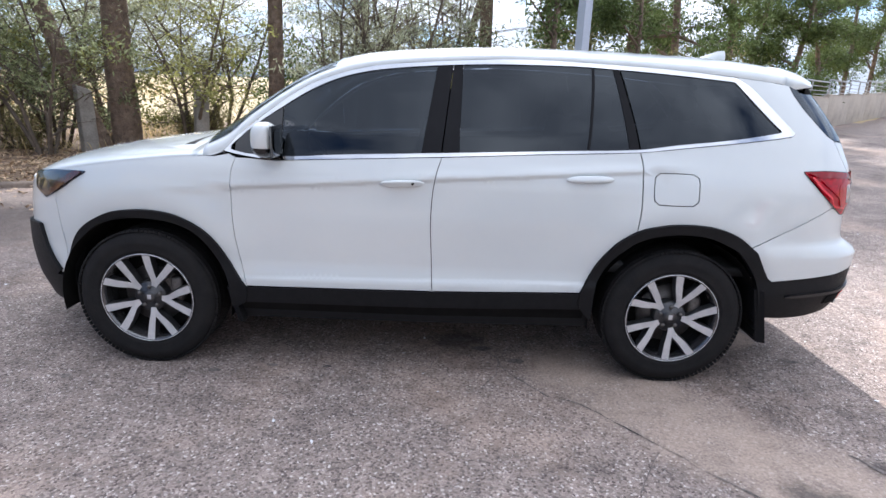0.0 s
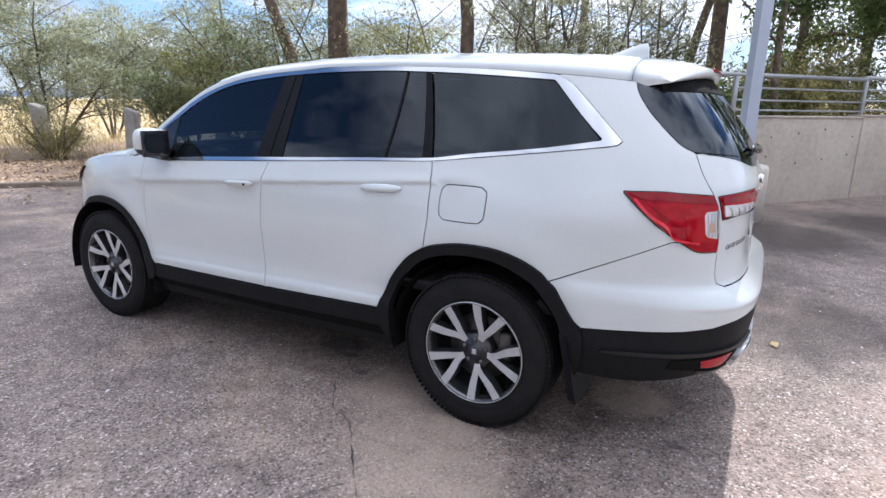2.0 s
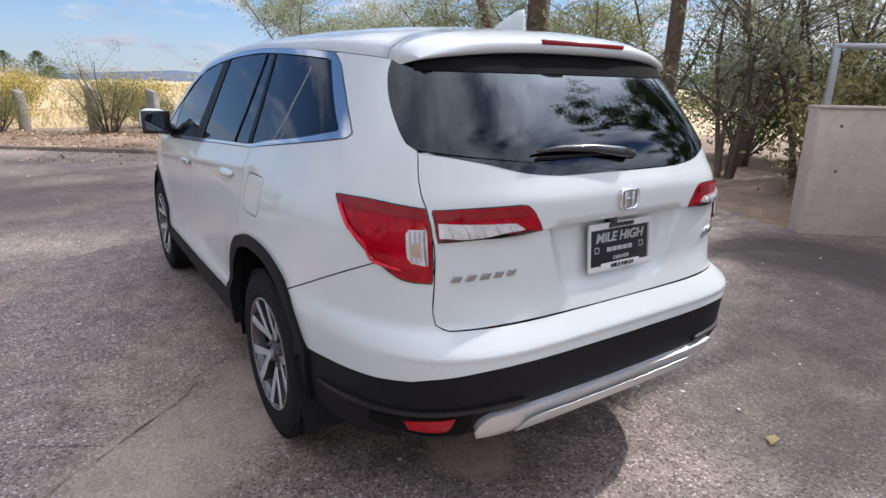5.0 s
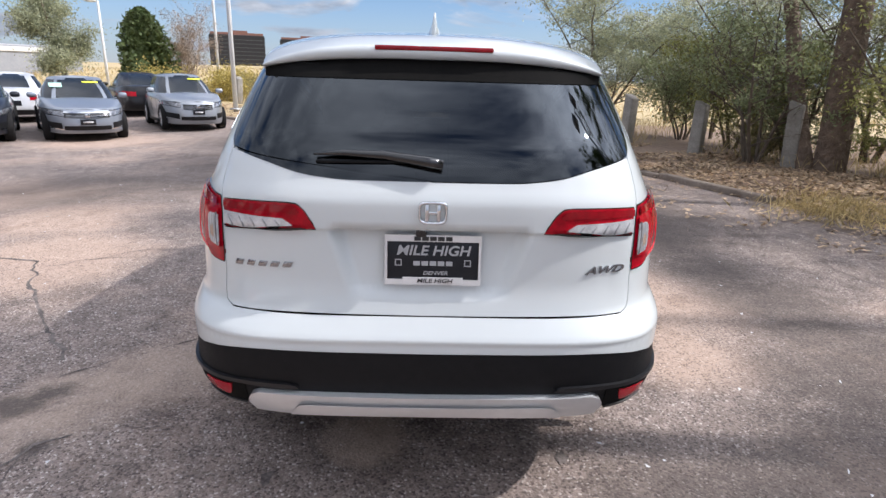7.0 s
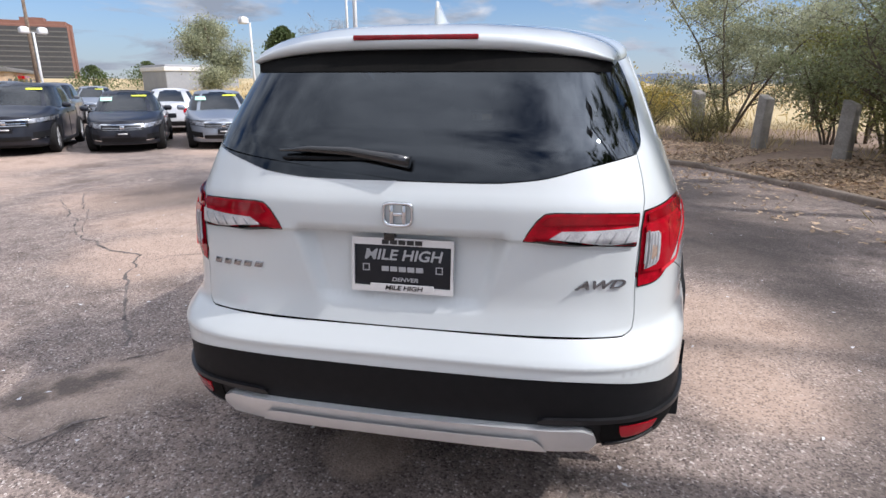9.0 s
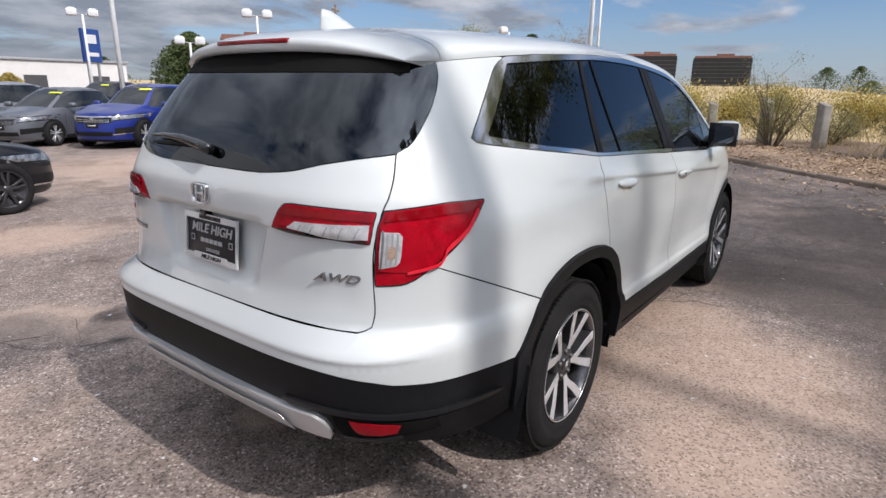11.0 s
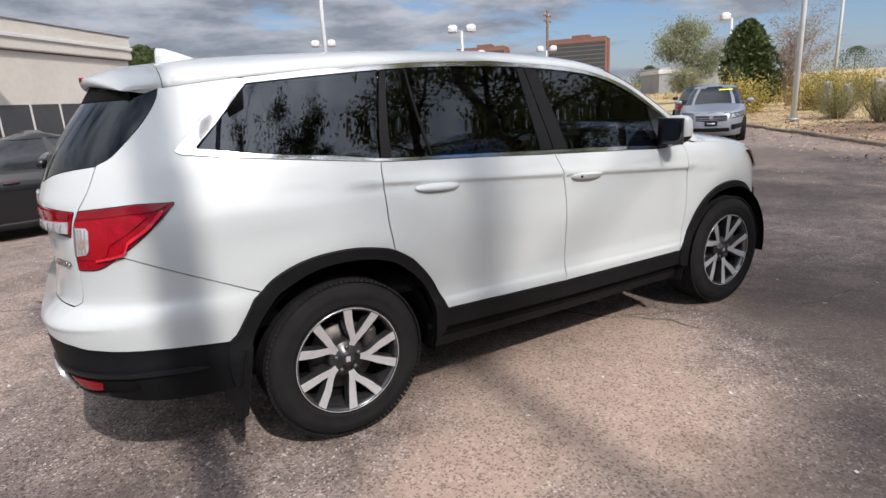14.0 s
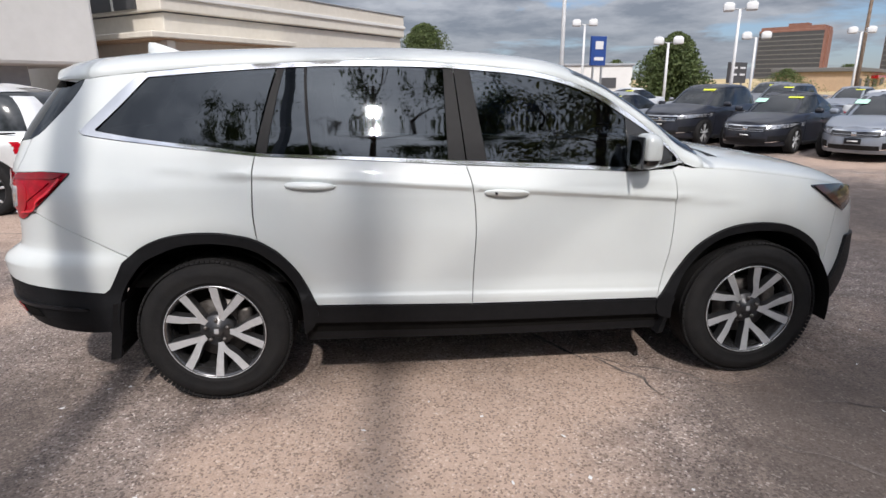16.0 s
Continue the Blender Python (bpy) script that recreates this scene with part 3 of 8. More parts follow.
panel("quarter_panel", [(-a, b) for a, b in quarter], PAINT, CAR, holes=[[(-a, b) for a, b in fuel]])
panel("fuel_door", [(-a, b) for a, b in fuel], PAINT, CAR, label="body-coloured fuel filler flap")

# window surround, pillars and panes
inner = [(float(side_at(x, IN_TOP(x))), float(IN_TOP(x))) for x in np.linspace(-0.92, 1.647, 70)] + fl([(1.655, 1.600), (1.764, 1.488), (1.850, 1.405), (1.890, 1.370), (1.888, 1.363)]) + [(float(side_at(x, IN_BOT(x))), float(IN_BOT(x))) for x in np.linspace(1.86, -0.92, 70)]
both("chrome_window_surround", fl(DLO_TOP) + fl(DLO_END) + dlo_bot, CHROME, CAR, holes=[inner], gap=0.0008, off=0.003, label="bright chrome window surround")


def light_between(a, b, pane=False):
    """Outline between two slanted lines, each given by x at the top and at the belt."""
    t = [(x, float(IN_TOP(x)) - 0.002) for x in np.linspace(a[0], b[0], 14)]
    u = [(x, float(IN_BOT(x)) + 0.002) for x in np.linspace(b[1], a[1], 14)]
    return [(float(side_at(x, z)), z) for x, z in t + u]


def pane_group(name, loop, mat, label):
    both(name, loop, mat, CAR, off=-0.003, gap=0.0005, label=label, cell=0.06)


both("mirror_sail", light_between((-0.90, -0.90), (-0.672, -0.672)), GLOSSBLACK, CAR, off=-0.001, gap=0.0005)
pane_group("front_window", light_between((-0.668, -0.668), (0.106, 0.041)), GLASSFRONT, "lightly tinted front door glass")
both("b_pillar_trim", light_between((0.106, 0.041), (0.186, 0.141)), PILLAR, CAR, off=0.001, gap=0.001)
both("b_pillar_trim", light_between((0.190, 0.146), (0.238, 0.232)), PILLAR, CAR, off=0.001, gap=0.001)
pane_group("rear_window", light_between((0.238, 0.232), (0.900, 0.878)), GLASS, "dark tinted rear door glass")
both("window_divider", light_between((0.900, 0.878), (0.914, 0.892)), PILLAR, CAR, off=0.002, gap=0.0004)
pane_group("fixed_window", light_between((0.914, 0.892), (1.008, 1.092)), GLASS, "dark tinted fixed glass")
both("c_pillar_trim", light_between((1.008, 1.092), (1.043, 1.145)), PILLAR, CAR, off=0.001, gap=0.001)
qg = [(x, float(IN_TOP(x)) - 0.002) for x in np.linspace(1.050, 1.647, 14)] + [(1.764, 1.486), (1.850, 1.402), (1.884, 1.368)] + [(x, float(IN_BOT(x)) + 0.002) for x in np.linspace(1.86, 1.151, 14)]
pane_group("quarter_window", [(float(side_at(x, z)), z) for x, z in qg], GLASS, "dark tinted rear quarter glass")

# tail: bumper, gate, glass
gate_side = [(0.690, 1.321), (0.708, 1.255), (0.716, 1.195), (0.712, 1.157), (0.704, 1.05), (0.705, 0.933), (0.710, 0.848), (0.706, 0.812), (0.676, 0.796)]
glass_low = [(0.690, 1.323), (0.61, 1.309), (0.526, 1.292), (0.43, 1.268), (0.34, 1.257), (0.25, 1.252), (0.0, 1.251)]


def mirrored(line):
    return [(-a, b) for a, b in line[::-1]]


gs = tail_line(gate_side)
gl = tail_line(glass_low, 0.03)
gate = gs + tail_line([(0.60, 0.798), (0.44, 0.801), (0.0, 0.799), (-0.44, 0.801), (-0.60, 0.798)]) + mirrored(gs) + mirrored(gl) + gl[::-1]
GATE = panel("tailgate", gate, PAINT, CAR, cell=0.025, folds=gate_folds)
gsd = tail_line(glass_side)
rear_glass = gl[::-1][1:] + gsd[1:] + mirrored(gsd) + mirrored(gl)[:-1]
panel("rear_window_glass", rear_glass, GLASSREAR, CAR, off=0.001, gap=0.001, cell=0.05, label="dark tinted curved tailgate glass")
bump_seam = fl(BUMPER_SEAM) + tail_line([(0.705, 0.97), (0.705, 0.933), (0.710, 0.848), (0.706, 0.812), (0.676, 0.796)])
bump_low = fl([(1.902, 0.603), (2.10, 0.618), (2.25, 0.632)]) + tail_line([(0.80, 0.650), (0.74, 0.668), (0.58, 0.688), (0.3, 0.688), (0.0, 0.686)])
arch_tail = [p for p in arch_r if p[0] < s_mid and p[1] <= 0.775]
white = bump_seam + tail_line([(0.60, 0.798), (0.0, 0.799), (-0.60, 0.798)]) + mirrored(bump_seam) + [(-a, b) for a, b in arch_tail] + [(-a, b) for a, b in bump_low] + bump_low[::-1][1:] + arch_tail[::-1]
panel("rear_bumper", white, PAINT, CAR, gap=0.002, cell=0.03, folds=bumper_folds)
low_edge = fl([(1.86, 0.40), (2.0, 0.39), (2.15, 0.395)]) + tail_line([(0.80, 0.425), (0.70, 0.44), (0.3, 0.44), (0.0, 0.44)])
black = bump_low + mirrored(bump_low) + [(-a, b) for a, b in low_edge] + low_edge[::-1]
panel("lower_rear_bumper", black, CLAD, CAR, off=-0.002, gap=0.001, label="black textured lower bumper")
skid = tail_line([(0.60, 0.445), (0.618, 0.475), (0.605, 0.515), (0.575, 0.530), (0.44, 0.528), (0.0, 0.522)])
skid_low = tail_line([(0.0, 0.425), (0.42, 0.428), (0.60, 0.436)])
panel("skid_garnish", skid + mirrored(skid) + [(-a, b) for a, b in skid_low[::-1]] + skid_low, SILVER, CAR, off=0.020, lip=0.05, dome=0.012, label="satin silver skid garnish")
inset = tail_line([(0.47, 0.450), (0.44, 0.488), (0.40, 0.496), (0.2, 0.492), (0.0, 0.491)])
panel("skid_inset", inset + mirrored(inset) + tail_line([(-0.47, 0.446), (0.0, 0.443), (0.47, 0.446)]), SILVER, CAR, off=0.0328, gap=0.0, lip=0.0008, label="lower step of the skid garnish")
for sg in (1, -1):
    lip_top = tail_line([(0.44, 0.548), (0.47, 0.560), (0.62, 0.562), (0.74, 0.556), (0.80, 0.550)]) + fl([(2.2, 0.540), (2.06, 0.531), (1.99, 0.524)])
    lip_low = fl([(1.99, 0.518), (2.06, 0.516), (2.2, 0.524)]) + tail_line([(0.80, 0.534), (0.74, 0.541), (0.62, 0.546), (0.47, 0.540), (0.44, 0.544)])
    panel("bumper_lip", [(sg * a, b) for a, b in lip_top + lip_low], CLADSATIN, CAR, off=0.009, gap=0.0, lip=0.012, cell=0.02)
    pocket = tail_line([(0.63, 0.538), (0.74, 0.532), (0.80, 0.524)]) + fl([(2.26, 0.512), (2.24, 0.47)]) + tail_line([(0.80, 0.462), (0.74, 0.450), (0.64, 0.452), (0.63, 0.538)])
    panel("lamp_pocket", [(sg * a, b) for a, b in pocket], DARK, CAR, off=0.0015, gap=0.0, lip=0.002, cell=0.03)
    panel("rear_reflector", [(sg * a, b) for a, b in tail_line([(0.682, 0.528), (0.755, 0.520)]) + tail_line([(0.81, 0.510), (0.795, 0.474)]) + tail_line([(0.755, 0.466), (0.695, 0.472), (0.682, 0.528)])], RED, CAR, off=0.004, dome=0.006, label="red bumper reflector", cell=0.02)
    panel("pocket_lip", [(sg * a, b) for a, b in tail_line([(0.64, 0.455), (0.74, 0.452), (0.80, 0.463)]) + tail_line([(0.80, 0.452), (0.74, 0.440), (0.64, 0.443)])], CLADSATIN, CAR, off=0.007, gap=0.0, lip=0.008, cell=0.02)

# tail lamps
for sg in (1, -1):
    def both_s(line):
        return [(sg * a, b) for a, b in line]
    sa, sb, sm = float(rear_at(0.711, 0.943)), float(side_at(2.148, 1.048)), float(rear_at(0.775, 0.948))
    top = smooth_line([(float(side_at(2.009, 1.173)), 1.173), (float(side_at(2.14, 1.176)), 1.176), (float(rear_at(0.80, 1.172)), 1.1735), (float(rear_at(0.717, 1.163)), 1.164)])
    low_curve = smooth_line([(sa, 0.943), (sm, 0.948), (sm + (sb - sm) * 0.45, 0.985), (sb, 1.048), (float(side_at(2.07, 1.115)), 1.115), (float(side_at(2.012, 1.170)), 1.170)])
    outer = top + tail_line([(0.716, 1.160), (0.709, 1.10), (0.708, 1.0), (0.710, 0.947)]) + low_curve
    panel("lamp_gasket", both_s(outer), GLOSSBLACK, CAR, off=0.0028, gap=-0.0035, lip=0.002, cell=0.03)
    lamp = panel("tail_lamp", both_s(outer), REDBRIGHT, CAR, off=0.004, gap=0.001, dome=0.010, cell=0.025, label="red wraparound tail lamp")
    # deep red bands and a bright light guide round a darker core
    band = smooth_line([(float(side_at(2.03, 1.168)), 1.168), (float(side_at(2.14, 1.170)), 1.170), (float(rear_at(0.80, 1.167)), 1.1675), (float(rear_at(0.722, 1.158)), 1.158)]) + smooth_line([(float(rear_at(0.722, 1.135)), 1.135), (float(rear_at(0.80, 1.139)), 1.139), (float(side_at(2.17, 1.142)), 1.142), (float(side_at(2.08, 1.146)), 1.146), (float(side_at(2.03, 1.168)), 1.168)])
    panel("lamp_band", both_s(band), REDDARK, lamp, off=0.0135, gap=0.0, lip=0.003, cell=0.018, dome=-0.004, label="darker red upper band")
    core = fl([(2.105, 1.128), (2.17, 1.130), (2.235, 1.128), (2.252, 1.09), (2.252, 1.035), (2.195, 1.066), (2.145, 1.098), (2.105, 1.128)])
    panel("lamp_core", both_s(core), REDBRIGHT, lamp, off=0.0150, gap=0.0, lip=0.006, cell=0.015, dome=-0.010, label="deep red reflector core")
    guide = smooth_line([(float(side_at(2.055, 1.150)), 1.150), (float(side_at(2.115, 1.092)), 1.092), (float(side_at(2.185, 1.045)), 1.045), (float(rear_at(0.83, 1.005)), 1.005), (float(rear_at(0.775, 0.985)), 0.985)]) + smooth_line([(float(rear_at(0.775, 0.976)), 0.976), (float(rear_at(0.83, 0.995)), 0.995), (float(side_at(2.182, 1.034)), 1.034), (float(side_at(2.110, 1.082)), 1.082), (float(side_at(2.047, 1.143)), 1.143)])
    panel("light_guide", both_s(guide), REDGUIDE, lamp, off=0.0155, gap=0.0, lip=0.004, cell=0.015, dome=0.003, label="bright red light guide")
    lower = smooth_line([(float(rear_at(0.716, 0.992)), 0.992), (float(rear_at(0.765, 0.985)), 0.985), (float(rear_at(0.80, 1.0)), 1.0), (float(rear_at(0.80, 1.10)), 1.10), (float(rear_at(0.765, 1.122)), 1.122), (float(rear_at(0.716, 1.124)), 1.124)]) + tail_line([(0.716, 1.112), (0.716, 1.0)])
    panel("lens_surround", both_s(lower), RED, lamp, off=0.0140, gap=0.0, lip=0.004, cell=0.02)
    panel("reversing_lens", both_s(tail_line([(0.717, 1.106), (0.752, 1.103)]) + tail_line([(0.760, 1.092), (0.760, 1.018), (0.752, 1.006)]) + tail_line([(0.717, 0.998), (0.717, 1.05), (0.717, 1.102)])), CLEAR, lamp, off=0.0165, gap=0.0, lip=0.006, cell=0.02, label="clear fluted lens over an amber bulb")
    ell = lambda y0, z0, ry_, rz_: [(sg * float(rear_at(y0 + ry_ * math.cos(a), z0 + rz_ * math.sin(a))), z0 + rz_ * math.sin(a)) for a in np.linspace(0, 2 * math.pi, 21)[:-1]]
    for yc in (0.729, 0.739, 0.749):
        panel("lens_rib", both_s(tail_line([(yc, 1.100), (yc + 0.0035, 1.100)]) + tail_line([(yc + 0.0035, 1.010), (yc, 1.010)])), CLEARDIM, lamp, off=0.0178, gap=0.0, lip=0.002, cell=0.02)
    panel("lens_edge", both_s(tail_line([(0.7175, 1.110), (0.7225, 1.110)]) + tail_line([(0.7225, 0.999), (0.7175, 0.999)])), CELLGREY, lamp, off=0.0182, gap=0.0, lip=0.003, cell=0.02)
    panel("amber_bulb", ell(0.741, 1.045, 0.011, 0.022), AMBER, lamp, off=0.0172, gap=0.0, lip=0.002, cell=0.008, dome=0.004, label="amber indicator bulb")
    inn = tail_line([(0.700, 1.161), (0.60, 1.170), (0.458, 1.174), (0.425, 1.166), (0.408, 1.150), (0.371, 1.093)]) + tail_line([(0.426, 1.090), (0.694, 1.070)]) + tail_line([(0.694, 1.074), (0.697, 1.12), (0.700, 1.158)])
    panel("lamp_gasket", both_s(inn), GLOSSBLACK, CAR, off=0.002, gap=-0.003, lip=0.002, cell=0.03)
    lamp = panel("gate_lamp", both_s(inn), REDBRIGHT, CAR, off=0.003, gap=0.001, dome=0.008, cell=0.02, label="red tailgate lamp")
    panel("lamp_band", both_s(tail_line([(0.692, 1.155), (0.60, 1.163), (0.462, 1.167), (0.432, 1.160), (0.420, 1.146)]) + tail_line([(0.436, 1.138), (0.470, 1.143), (0.60, 1.140), (0.692, 1.134)])), REDDARK, lamp, off=0.0118, gap=0.0, lip=0.003, cell=0.018, dome=-0.004, label="darker red upper band")
    panel("clear_lens", both_s(tail_line([(0.690, 1.126), (0.478, 1.124)]) + tail_line([(0.462, 1.114), (0.444, 1.102)]) + tail_line([(0.50, 1.097), (0.690, 1.083)]) + tail_line([(0.690, 1.087), (0.690, 1.12)])), CLEAR, lamp, off=0.0125, gap=0.0, lip=0.006, cell=0.02, label="clear lens with bright cells")
    for k in range(5):
        yc = 0.495 + 0.042 * k
        zt_, zb_ = 1.121, 1.096 - (yc - 0.5) * 0.07
        panel("cell_wall", both_s(tail_line([(yc + 0.004, zt_ - 0.004), (yc + 0.007, zt_ - 0.004)]) + tail_line([(yc - 0.006, zb_ + 0.002), (yc - 0.010, zb_ + 0.003)])), CLEARDIM, lamp, off=0.0150, gap=0.0, lip=0.003, cell=0.02)
    panel("lamp_shadow_line", both_s(tail_line([(0.690, 1.079), (0.50, 1.092), (0.42, 1.096)]) + tail_line([(0.40, 1.0945), (0.50, 1.0885), (0.690, 1.0745)])), GLOSSBLACK, lamp, off=0.012, gap=0.0, lip=0.006)

# black cladding
both("front_arch_trim", arch_f + fl([(-1.905, 0.40), (-1.86, 0.36)]) + fl(ARCH_FI)[::-1] + fl([(-0.945, 0.36), (-0.88, 0.38), (-0.855, 0.44)]), CLAD, CAR, off=0.016, gap=0.0, lip=0.05, label="black wheel arch trim")
both("rear_arch_trim", arch_r + fl([(1.915, 0.55), (1.90, 0.40), (1.85, 0.36)]) + fl(ARCH_RI)[::-1] + fl([(0.965, 0.36), (0.92, 0.40), (0.89, 0.46)]), CLAD, CAR, off=0.016, gap=0.0, lip=0.05, label="black wheel arch trim")
both("sill_trim", fl([(-0.86, 0.474), (0.118, 0.486), (0.90, 0.510)]) + fl([(0.95, 0.42), (0.118, 0.395), (-0.87, 0.388)]), CLAD, CAR, off=0.010, gap=0.001, lip=0.05, label="black side sill trim")
both("lower_sill", fl([(-0.93, 0.390), (0.118, 0.397), (0.965, 0.42)]) + fl([(0.965, 0.30), (0.118, 0.285), (-0.93, 0.28)]), CLAD, CAR, off=-0.028, gap=0.0, lip=0.05)

# nose: bumper, lamps, grille
smax = S1 + math.pi / 2
for sg in (1, -1):
    loop = fl([(-1.91, 0.44), (-1.91, 0.60), (-1.935, 0.75), (-1.962, 0.95)]) + [(smax - 0.02, 0.92), (smax - 0.02, 0.45)]
    panel("front_bumper", [(sg * a, b) for a, b in loop], PAINT, CAR, gap=0.0003)
    lowf = fl([(-1.86, 0.43), (-2.0, 0.43)]) + [(S1 + 0.72, 0.46), (S1 + 0.80, 0.60), (S1 + 0.84, 0.70), (S1 + 0.88, 0.70), (smax - 0.02, 0.62), (smax - 0.02, 0.24)] + fl([(-2.05, 0.255), (-1.86, 0.28)])
    panel("lower_front_bumper", [(sg * a, b) for a, b in lowf], CLAD, CAR, off=0.018, gap=0.0, lip=0.05, label="black textured lower bumper")
    hl = fl([(-1.721, 1.035), (-1.85, 1.028), (-1.97, 1.018)]) + [(S1 + 0.95, 0.985), (S1 + 0.9, 0.90)] + fl([(-2.03, 0.860), (-1.90, 0.922), (-1.81, 0.976), (-1.722, 1.026)])
    lampf = panel("headlamp", [(sg * a, b) for a, b in hl], HEADLENS, CAR, off=0.005, gap=0.001, dome=0.01, label="clear headlamp with amber marker")
    panel("side_marker", [(sg * a, b) for a, b in fl([(-1.74, 1.024), (-1.80, 1.022), (-1.95, 0.930), (-1.985, 0.885), (-1.90, 0.930), (-1.81, 0.982), (-1.74, 1.024)])], MARKER, lampf, off=0.015, gap=0.0, lip=0.006, label="amber side marker")
    panel("grille", [(sg * a, b) for a, b in [(S1 + 1.32, 0.90), (smax - 0.02, 0.92), (smax - 0.02, 0.66), (S1 + 1.34, 0.70)]], GLOSSBLACK, CAR, off=0.012, gap=0.0)


def loft(name, xs, edge, mid, mat, power, rows=26, frac=(0.0, 1.0), off=0.0, label="", lip=0.02, outer=0.0, side=0):
    """A shell over the body from one flank edge across the middle to the other."""
    n = 2 * rows + 1
    V, grid = [], []
    for x in xs:
        ze, zm = float(edge(x)), float(mid(x))
        ye = float(surf(side_at(x, ze), ze)[1])
        row = []
        for k in range(n):
            t = (k - rows) / rows * frac[1]
            th = math.pi / 2 * (1 - abs(t))
            y = math.copysign(ye * max(math.cos(th), 0) ** (2 / power), t)
            z = ze + (zm - ze) * max(math.sin(th), 0) ** (2 / power)
            row.append(len(V))
            V.append((x, y, z + off))
        grid.append(row)
    keep = [k for k in range(n - 1) if abs(k + 0.5 - rows) / rows >= outer and (k + 0.5 - rows) * side >= 0]
    F = [(a[k], b[k], b[k + 1], a[k + 1]) for a, b in zip(grid, grid[1:]) for k in keep]
    # front and rear lips, turned down
    for row in (grid[0], grid[-1]):
        low = []
        for i in row:
            low.append(len(V))
            V.append((V[i][0], V[i][1], V[i][2] - lip))
        F += [(row[k], row[k + 1], low[k + 1], low[k]) for k in keep]
    used = sorted({i for f in F for i in f})
    at = {i: k for k, i in enumerate(used)}
    return raw(name, [V[i] for i in used], [tuple(at[i] for i in f) for f in F], mat, CAR, label)


loft("roof", np.linspace(-1.06, 1.955, 90), ROOF_EDGE, ROOF_MID, PAINT, 2.35)
loft("hood", np.linspace(-2.36, -1.10, 40), hood_edge, HOOD_MID, PAINT, 2.2)
for half in (1, -1):
    loft("hood_corner", np.linspace(-1.10, -0.96, 8), lambda x: ROOF_EDGE(x) - 0.006 + (hood_edge(-1.10) - ROOF_EDGE(-1.10) + 0.006) * smoothstep(-1.0, -1.10, x), HOOD_MID, PAINT, 2.2, outer=0.62, side=half)
loft("windscreen", np.linspace(-1.04, -0.42, 24), ROOF_EDGE, ROOF_MID, GLASSFRONT, 2.35, frac=(0, 0.80), off=0.004)
loft("cowl", np.linspace(-1.22, -1.04, 8), lambda x: HOOD_MID(x) - 0.07, lambda x: 1.206 + 0 * x, CLAD, 2.2, frac=(0, 0.60), off=0.004)

# roof spoiler
V, F, rows_, under = [], [], [], []
XR = 1.958
ze_r, zm_r = float(ROOF_EDGE(XR)), float(ROOF_MID(XR))
ye_r = float(surf(side_at(XR, ze_r), ze_r)[1])
for u in np.linspace(-math.pi / 2, math.pi / 2, 61):
    y = ye_r * math.sin(u)
    q = abs(math.sin(u))
    zr = ze_r + (zm_r - ze_r) * max(1 - q ** 2.35, 0) ** (1 / 2.35)
    xt = 2.228 - 0.120 * q ** 2.6
    zt = 1.674 - (1.674 - ze_r - 0.004) * q ** 3.2
    th = 0.012 + 0.030 * (1 - q ** 4)
    yk = 1 - 0.045 * q
    prof = [(XR, y, zr - 0.03), (XR, y, zr), (XR + (xt - XR) * 0.33, y * (1 + (yk - 1) * 0.33), zr + (zt - zr) * 0.25 + 0.004), (XR + (xt - XR) * 0.66, y * (1 + (yk - 1) * 0.66), zr + (zt - zr) * 0.58 + 0.004), (xt - 0.02, y * yk, zt + 0.001), (xt, y * yk, zt - 0.006), (xt + 0.003, y * yk, zt - th * 0.6), (xt - 0.006, y * yk, zt - th), (xt - 0.03, y * yk, zt - th - 0.002)]
    rows_.append(range(len(V), len(V) + len(prof)))
    V += prof
    yg = min(abs(y * yk), 0.63) * (1 if y >= 0 else -1)
    gx = float(surf(rear_at(yg, 1.562), 1.562)[0])
    under.append([(xt - 0.03, y * yk, zt - th - 0.003), ((xt - 0.03 + gx) / 2, 0.5 * (y * yk + yg), min(zt - th - 0.012, 1.60)), (gx + 0.004, yg, 1.562)])
for a, b in zip(rows_, rows_[1:]):
    F += [(a[k], a[k + 1], b[k + 1], b[k]) for k in range(len(a) - 1)]
F += [tuple(rows_[0])[::-1], tuple(rows_[-1])]
SPOILER = raw("roof_spoiler", V, F, PAINT, CAR, "white tailgate spoiler")
raw("spoiler_underside", [p for row in under for p in row], [(3 * i + k, 3 * i + k + 1, 3 * i + k + 4, 3 * i + k + 3) for i in range(len(under) - 1) for k in range(2)], DARK, CAR)
part("brake_lamp", bm_box(0.02, 0.40, 0.016, (2.222, 0, 1.664), 0.004), REDDARK, SPOILER, "red high brake lamp")

# shark fin aerial
V, F = [], []
prof = [(1.69, 0.0), (1.745, 0.028), (1.80, 0.052), (1.85, 0.072), (1.885, 0.078), (1.893, 0.06), (1.898, 0.0)]
for i, (x, h) in enumerate(prof):
    w = 0.030 * math.sin(math.pi * min(1, (x - 1.66) / 0.26) ** 0.7)
    z0 = float(ROOF_MID(x)) - 0.006
    V += [(x, -w, z0), (x, -0.006 - w * 0.2, z0 + h * 0.6), (x, -0.003, z0 + h + 0.004), (x, 0.003, z0 + h + 0.004), (x, 0.006 + w * 0.2, z0 + h * 0.6), (x, w, z0)]
for i in range(len(prof) - 1):
    F += [(6 * i + k, 6 * i + k + 1, 6 * i + 7 + k, 6 * i + 6 + k) for k in range(5)]
F.append(tuple(range(6 * len(prof) - 6, 6 * len(prof))))
raw("roof_aerial", V, F, PAINT, CAR, "white shark fin aerial")

